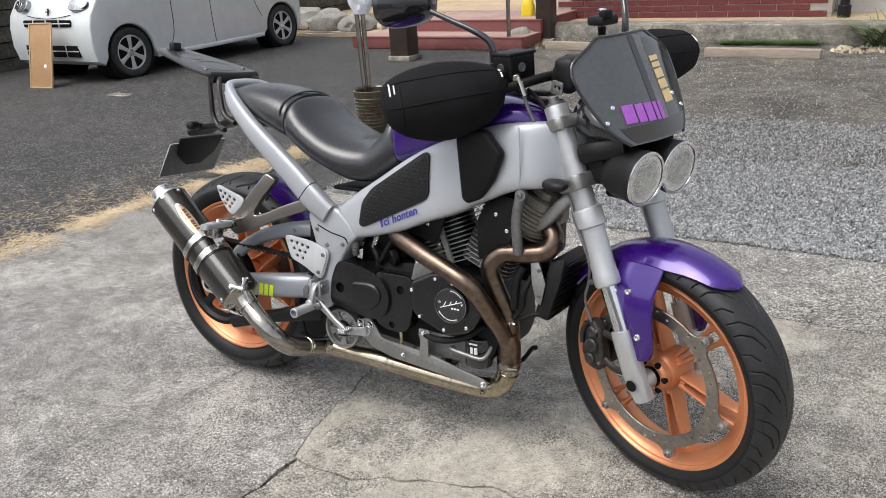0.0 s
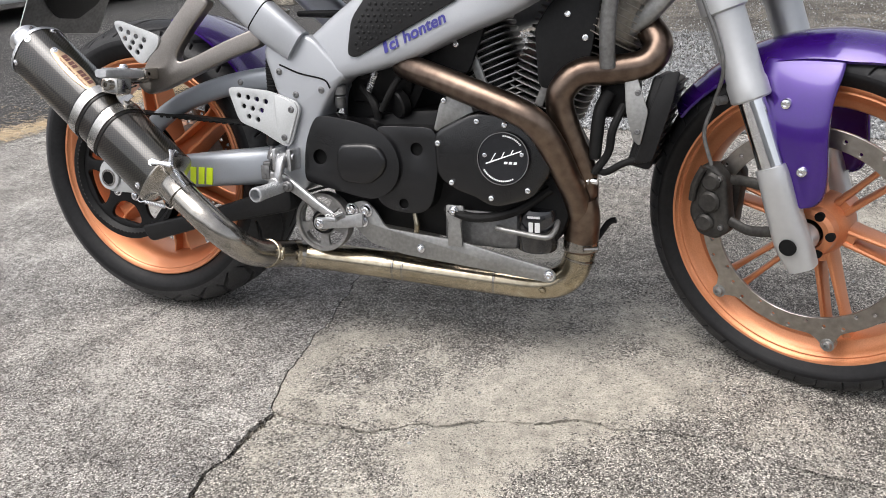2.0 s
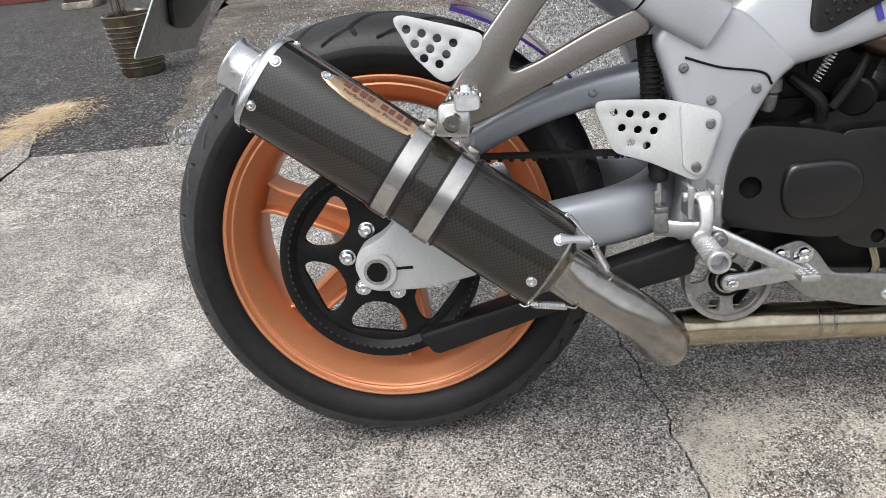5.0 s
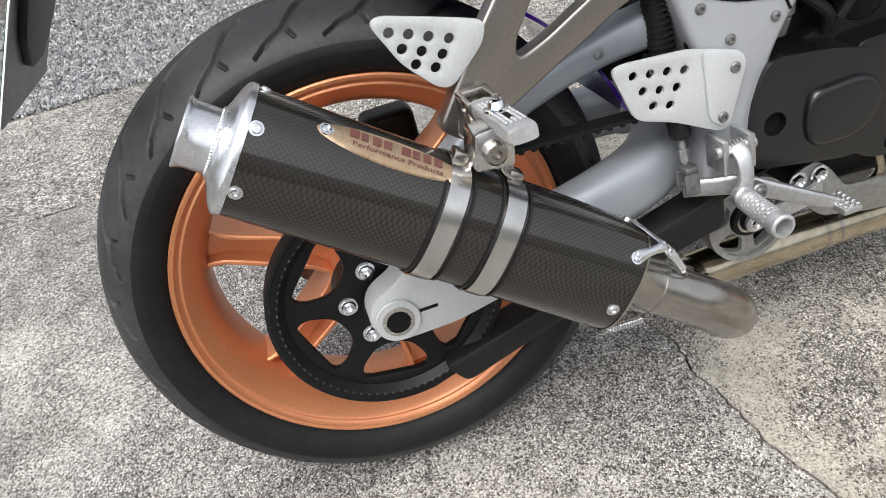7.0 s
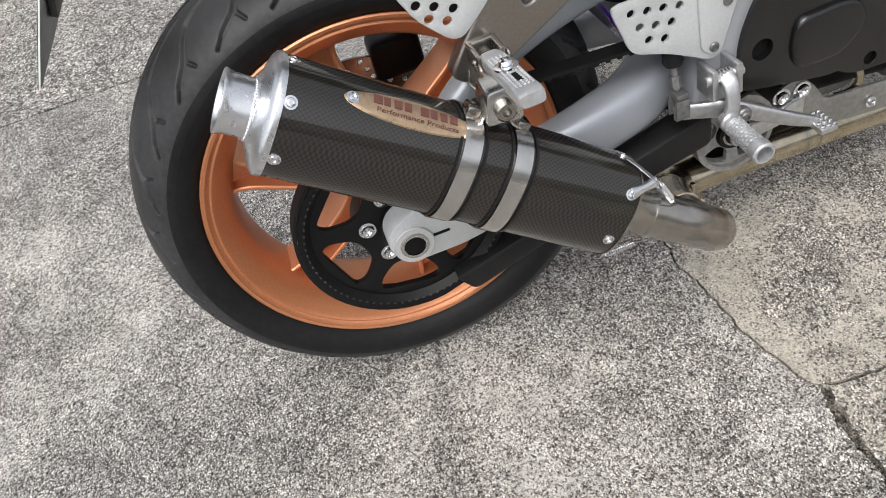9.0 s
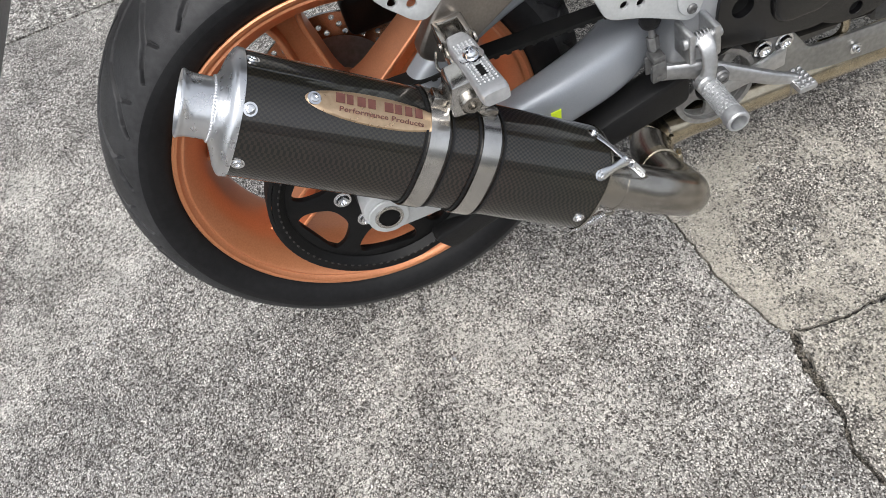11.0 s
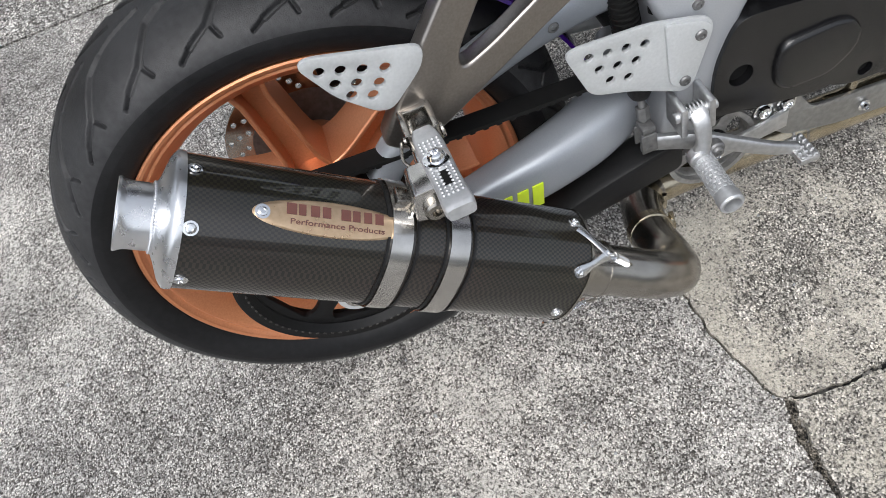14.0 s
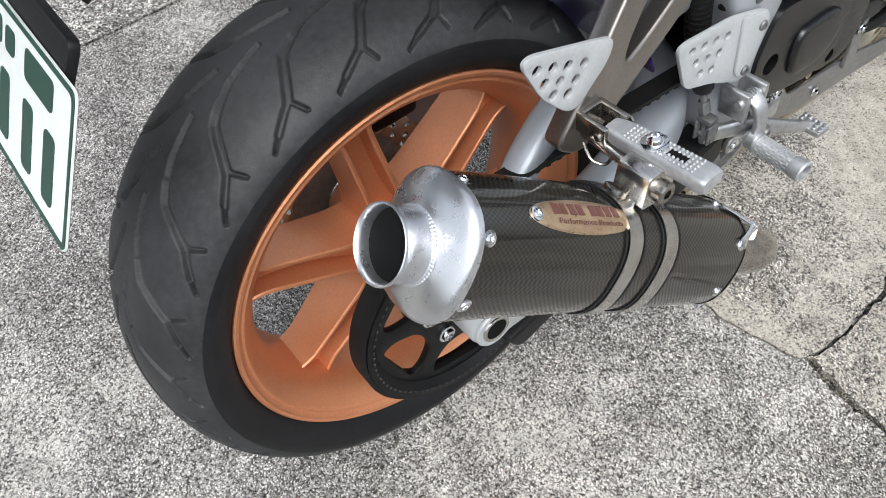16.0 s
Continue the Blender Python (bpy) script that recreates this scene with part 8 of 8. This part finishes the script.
part("shell", loft([ring((0, 0, z), (1, 0, 0), (0, 1, 0), a, b, 20, 3) for z, a, b in ((0, 0.07, 0.05), (0.02, 0.085, 0.06), (0.24, 0.085, 0.06), (0.30, 0.06, 0.045), (0.33, 0.035, 0.03))]), M_SAFETY, can_)
part("cap", rod((0, 0, 0.33), (0, 0, 0.38), 0.03, 16, 0.005), M_PLASTIC, can_)


def boulder(seed, size):
    bm = bmesh.new()
    bmesh.ops.create_icosphere(bm, subdivisions=3, radius=1)
    for v in bm.verts:
        n = v.co.normalized()
        v.co = Vector((n.x * size[0], n.y * size[1], n.z * size[2])) * (1 + 0.28 * noise.noise(n * 1.6 + Vector((seed, 0, 0))) + 0.10 * noise.noise(n * 5 + Vector((0, seed, 0))))
        v.co.z = max(v.co.z, -size[2] * 0.45)
    return bm


for k, (x, y, sx, sz) in enumerate(((-6.95, 8.75, 0.42, 0.24), (-6.35, 8.55, 0.34, 0.22), (-5.75, 8.45, 0.30, 0.18), (-7.6, 8.9, 0.4, 0.26), (-3.1, 7.62, 0.16, 0.12), (-2.75, 7.75, 0.13, 0.10), (-2.45, 7.35, 0.20, 0.12))):
    tagged(part("garden_rock", boulder(k * 3.7, (sx, sx * 0.8, sz)), M_ROCK, None, m=pose(x, y, 0.03 + sz * 0.40, 0, 0, 40 * k)), "rounded grey garden rock on the earth", "rock", "garden rocks")
kb = thing("garden_kerb", "pale concrete kerb edging the asphalt", "kerb", m=pose(-5.9, 8.12, -0.012, 0, 0, -8))
part("kerb_stone", box((0, 0, 0.03), (2.6, 0.08, 0.06), 0.01), M_KERB, kb)


def blades(name, spots, count, length, width, material, label, category, seed, flat=0.0, droop=0.5, kind="stuff"):
    """Thin bent leaves as one tuft."""
    rnd = random.Random(seed)
    verts, faces = [], []
    for _ in range(count):
        x, y, z = spots(rnd)
        a = rnd.uniform(0, 6.283)
        L, w = length * rnd.uniform(0.5, 1.2), width * rnd.uniform(0.6, 1.2)
        lift = 0.02 + (1 - flat) * rnd.uniform(0.5, 1.0)
        d = Vector((math.cos(a), math.sin(a), lift)).normalized()
        s = Vector((-math.sin(a), math.cos(a), 0))
        k = len(verts)
        for i in range(4):
            f = i / 3
            c = Vector((x, y, z)) + d * L * f + Vector((math.cos(a), math.sin(a), -1.0)) * (droop * L * f * f * 0.5)
            c.z = max(c.z, z - 0.002 + 0.001 * i)
            ww = w * (1 - 0.85 * f) / 2
            verts += [tuple(c - s * ww), tuple(c + s * ww)]
        faces += [(k, k + 1, k + 3, k + 2), (k + 2, k + 3, k + 5, k + 4), (k + 4, k + 5, k + 7, k + 6)]
    me = bpy.data.meshes.new(name)
    me.from_pydata(verts, [], faces)
    me.materials.append(material)
    return tagged(new(name, me), label, category, kind=kind)


def straw_spot(rnd):
    t = rnd.random()
    u = rnd.gauss(0, 1)
    cl = noise.noise((t * 6, 2.0, 0))
    if noise.noise((t * 11, 7.0, 3.0)) < -0.28:
        t = min(1.0, t + 0.06)
    x = -1.93 + 0.16 * t + 0.065 * u * (1 + 1.1 * cl) + 0.05 * noise.noise((t * 9, 0, 1))
    return x, -0.6 + 3.0 * t ** 0.8, 0.002


blades("straw", straw_spot, 7000, 0.05, 0.005, M_STRAW, "dry straw swept thinly along the edge of the slab", "straw", 3, flat=0.96, droop=0.1)
blades("straw", lambda r: (-1.72 + 0.09 * r.gauss(0, 1), 2.15 + 0.14 * r.gauss(0, 1), 0.0), 900, 0.07, 0.004, M_STRAW, "tuft of dry straw at the corner of the slab", "straw", 5, flat=0.7, droop=0.3)
blades("straw", lambda r: (-2.15 + 0.25 * r.gauss(0, 1), 0.85 + 0.45 * r.gauss(0, 1), -0.011), 900, 0.06, 0.004, M_STRAW, "dry straw scattered on the asphalt", "straw", 6, flat=0.97, droop=0.1)
blades("grass", lambda r: (-0.15 + 1.0 * r.random(), 7.50 + 0.12 * r.random(), 0.0), 900, 0.16, 0.008, M_GRASS, "green grass tufts along the retaining wall", "grass", 7, flat=0.2)
blades("grass", lambda r: (-7.6 + 3.4 * r.random(), 9.4 + 1.6 * r.random(), 0.03), 3000, 0.16, 0.009, M_GRASS, "green grass in the garden", "grass", 8, flat=0.2)
blades("dead_grass", lambda r: (-2.2 + 3.6 * r.random(), 8.3 + 0.2 * r.random(), 0.16), 1200, 0.10, 0.005, M_STRAW, "dead grass along the brick wall", "grass", 9, flat=0.5)
blades("dead_grass", lambda r: (-2.5 + 0.5 * r.gauss(0, 1), 7.3 + 0.2 * r.gauss(0, 1), 0.0), 900, 0.16, 0.005, M_STRAW, "dry grass stems round the garden rocks", "grass", 10, flat=0.35)
tagged(blades("yucca", lambda r: (1.45 + 0.10 * r.gauss(0, 1), 7.45 + 0.08 * r.gauss(0, 1), 0.03), 120, 0.62, 0.035, M_SPIKE, "spiky green yucca with pale dry leaves by the wall", "plant", 12, flat=0.1, droop=0.45), kind="thing")
pebbles("fallen_leaves", lambda r: (1.0 + 0.7 * r.random(), 7.0 + 0.45 * r.random(), 0.0), 130, 0.030, surf("pale_dead_leaf", (0.45, 0.38, 0.25), (0.62, 0.55, 0.40), (0.7, 0.9)), "pale fallen leaves below the yucca", 21)
pebbles("grit", lambda r: (r.uniform(-1.8, 2.4), r.uniform(-1.6, 0.95), 0.001), 420, 0.004, M_GRAVEL, "tiny loose grit on the concrete", 31)
pebbles("grit", lambda r: (r.uniform(-7, -2.0), r.uniform(0.0, 6.5), -0.011), 700, 0.006, M_DIRT, "tiny pale grit on the asphalt", 33)
pebbles("loose_gravel", lambda r: (r.uniform(-1.4, 4.0), 3.4 + 3.6 * r.random() ** 1.3, -0.003), 9000, 0.0065, M_GRAVEL, "loose gravel scattered over the dirt", 35)
drain = thing("drain_cover", "worn grey drain cover in the asphalt", "cover", m=pose(-5.173, 3.577, -0.0158))
part("lid", box((0, 0, 0.003), (0.30, 0.14, 0.010), 0.003), M_KERB, drain)

# house bricks, course by course
wall = bpy.data.objects["wall_house"]
brick_mesh = part("brick", box((0, 0, 0), (0.355, 0.03, 0.062), 0.004, 1), M_BRICK, wall, m=pose(-2.33, 8.648, 0.20))
for row in range(24):
    z = 0.205 + 0.0735 * row
    for i in range(10):
        x = -2.33 + 0.3665 * i + (0.183 if row % 2 else 0)
        if (row or i) and x < 0.66:
            again(brick_mesh, pose(x, 8.648 - 0.003 * random.random(), z, 0, 0, random.uniform(-0.3, 0.3)))
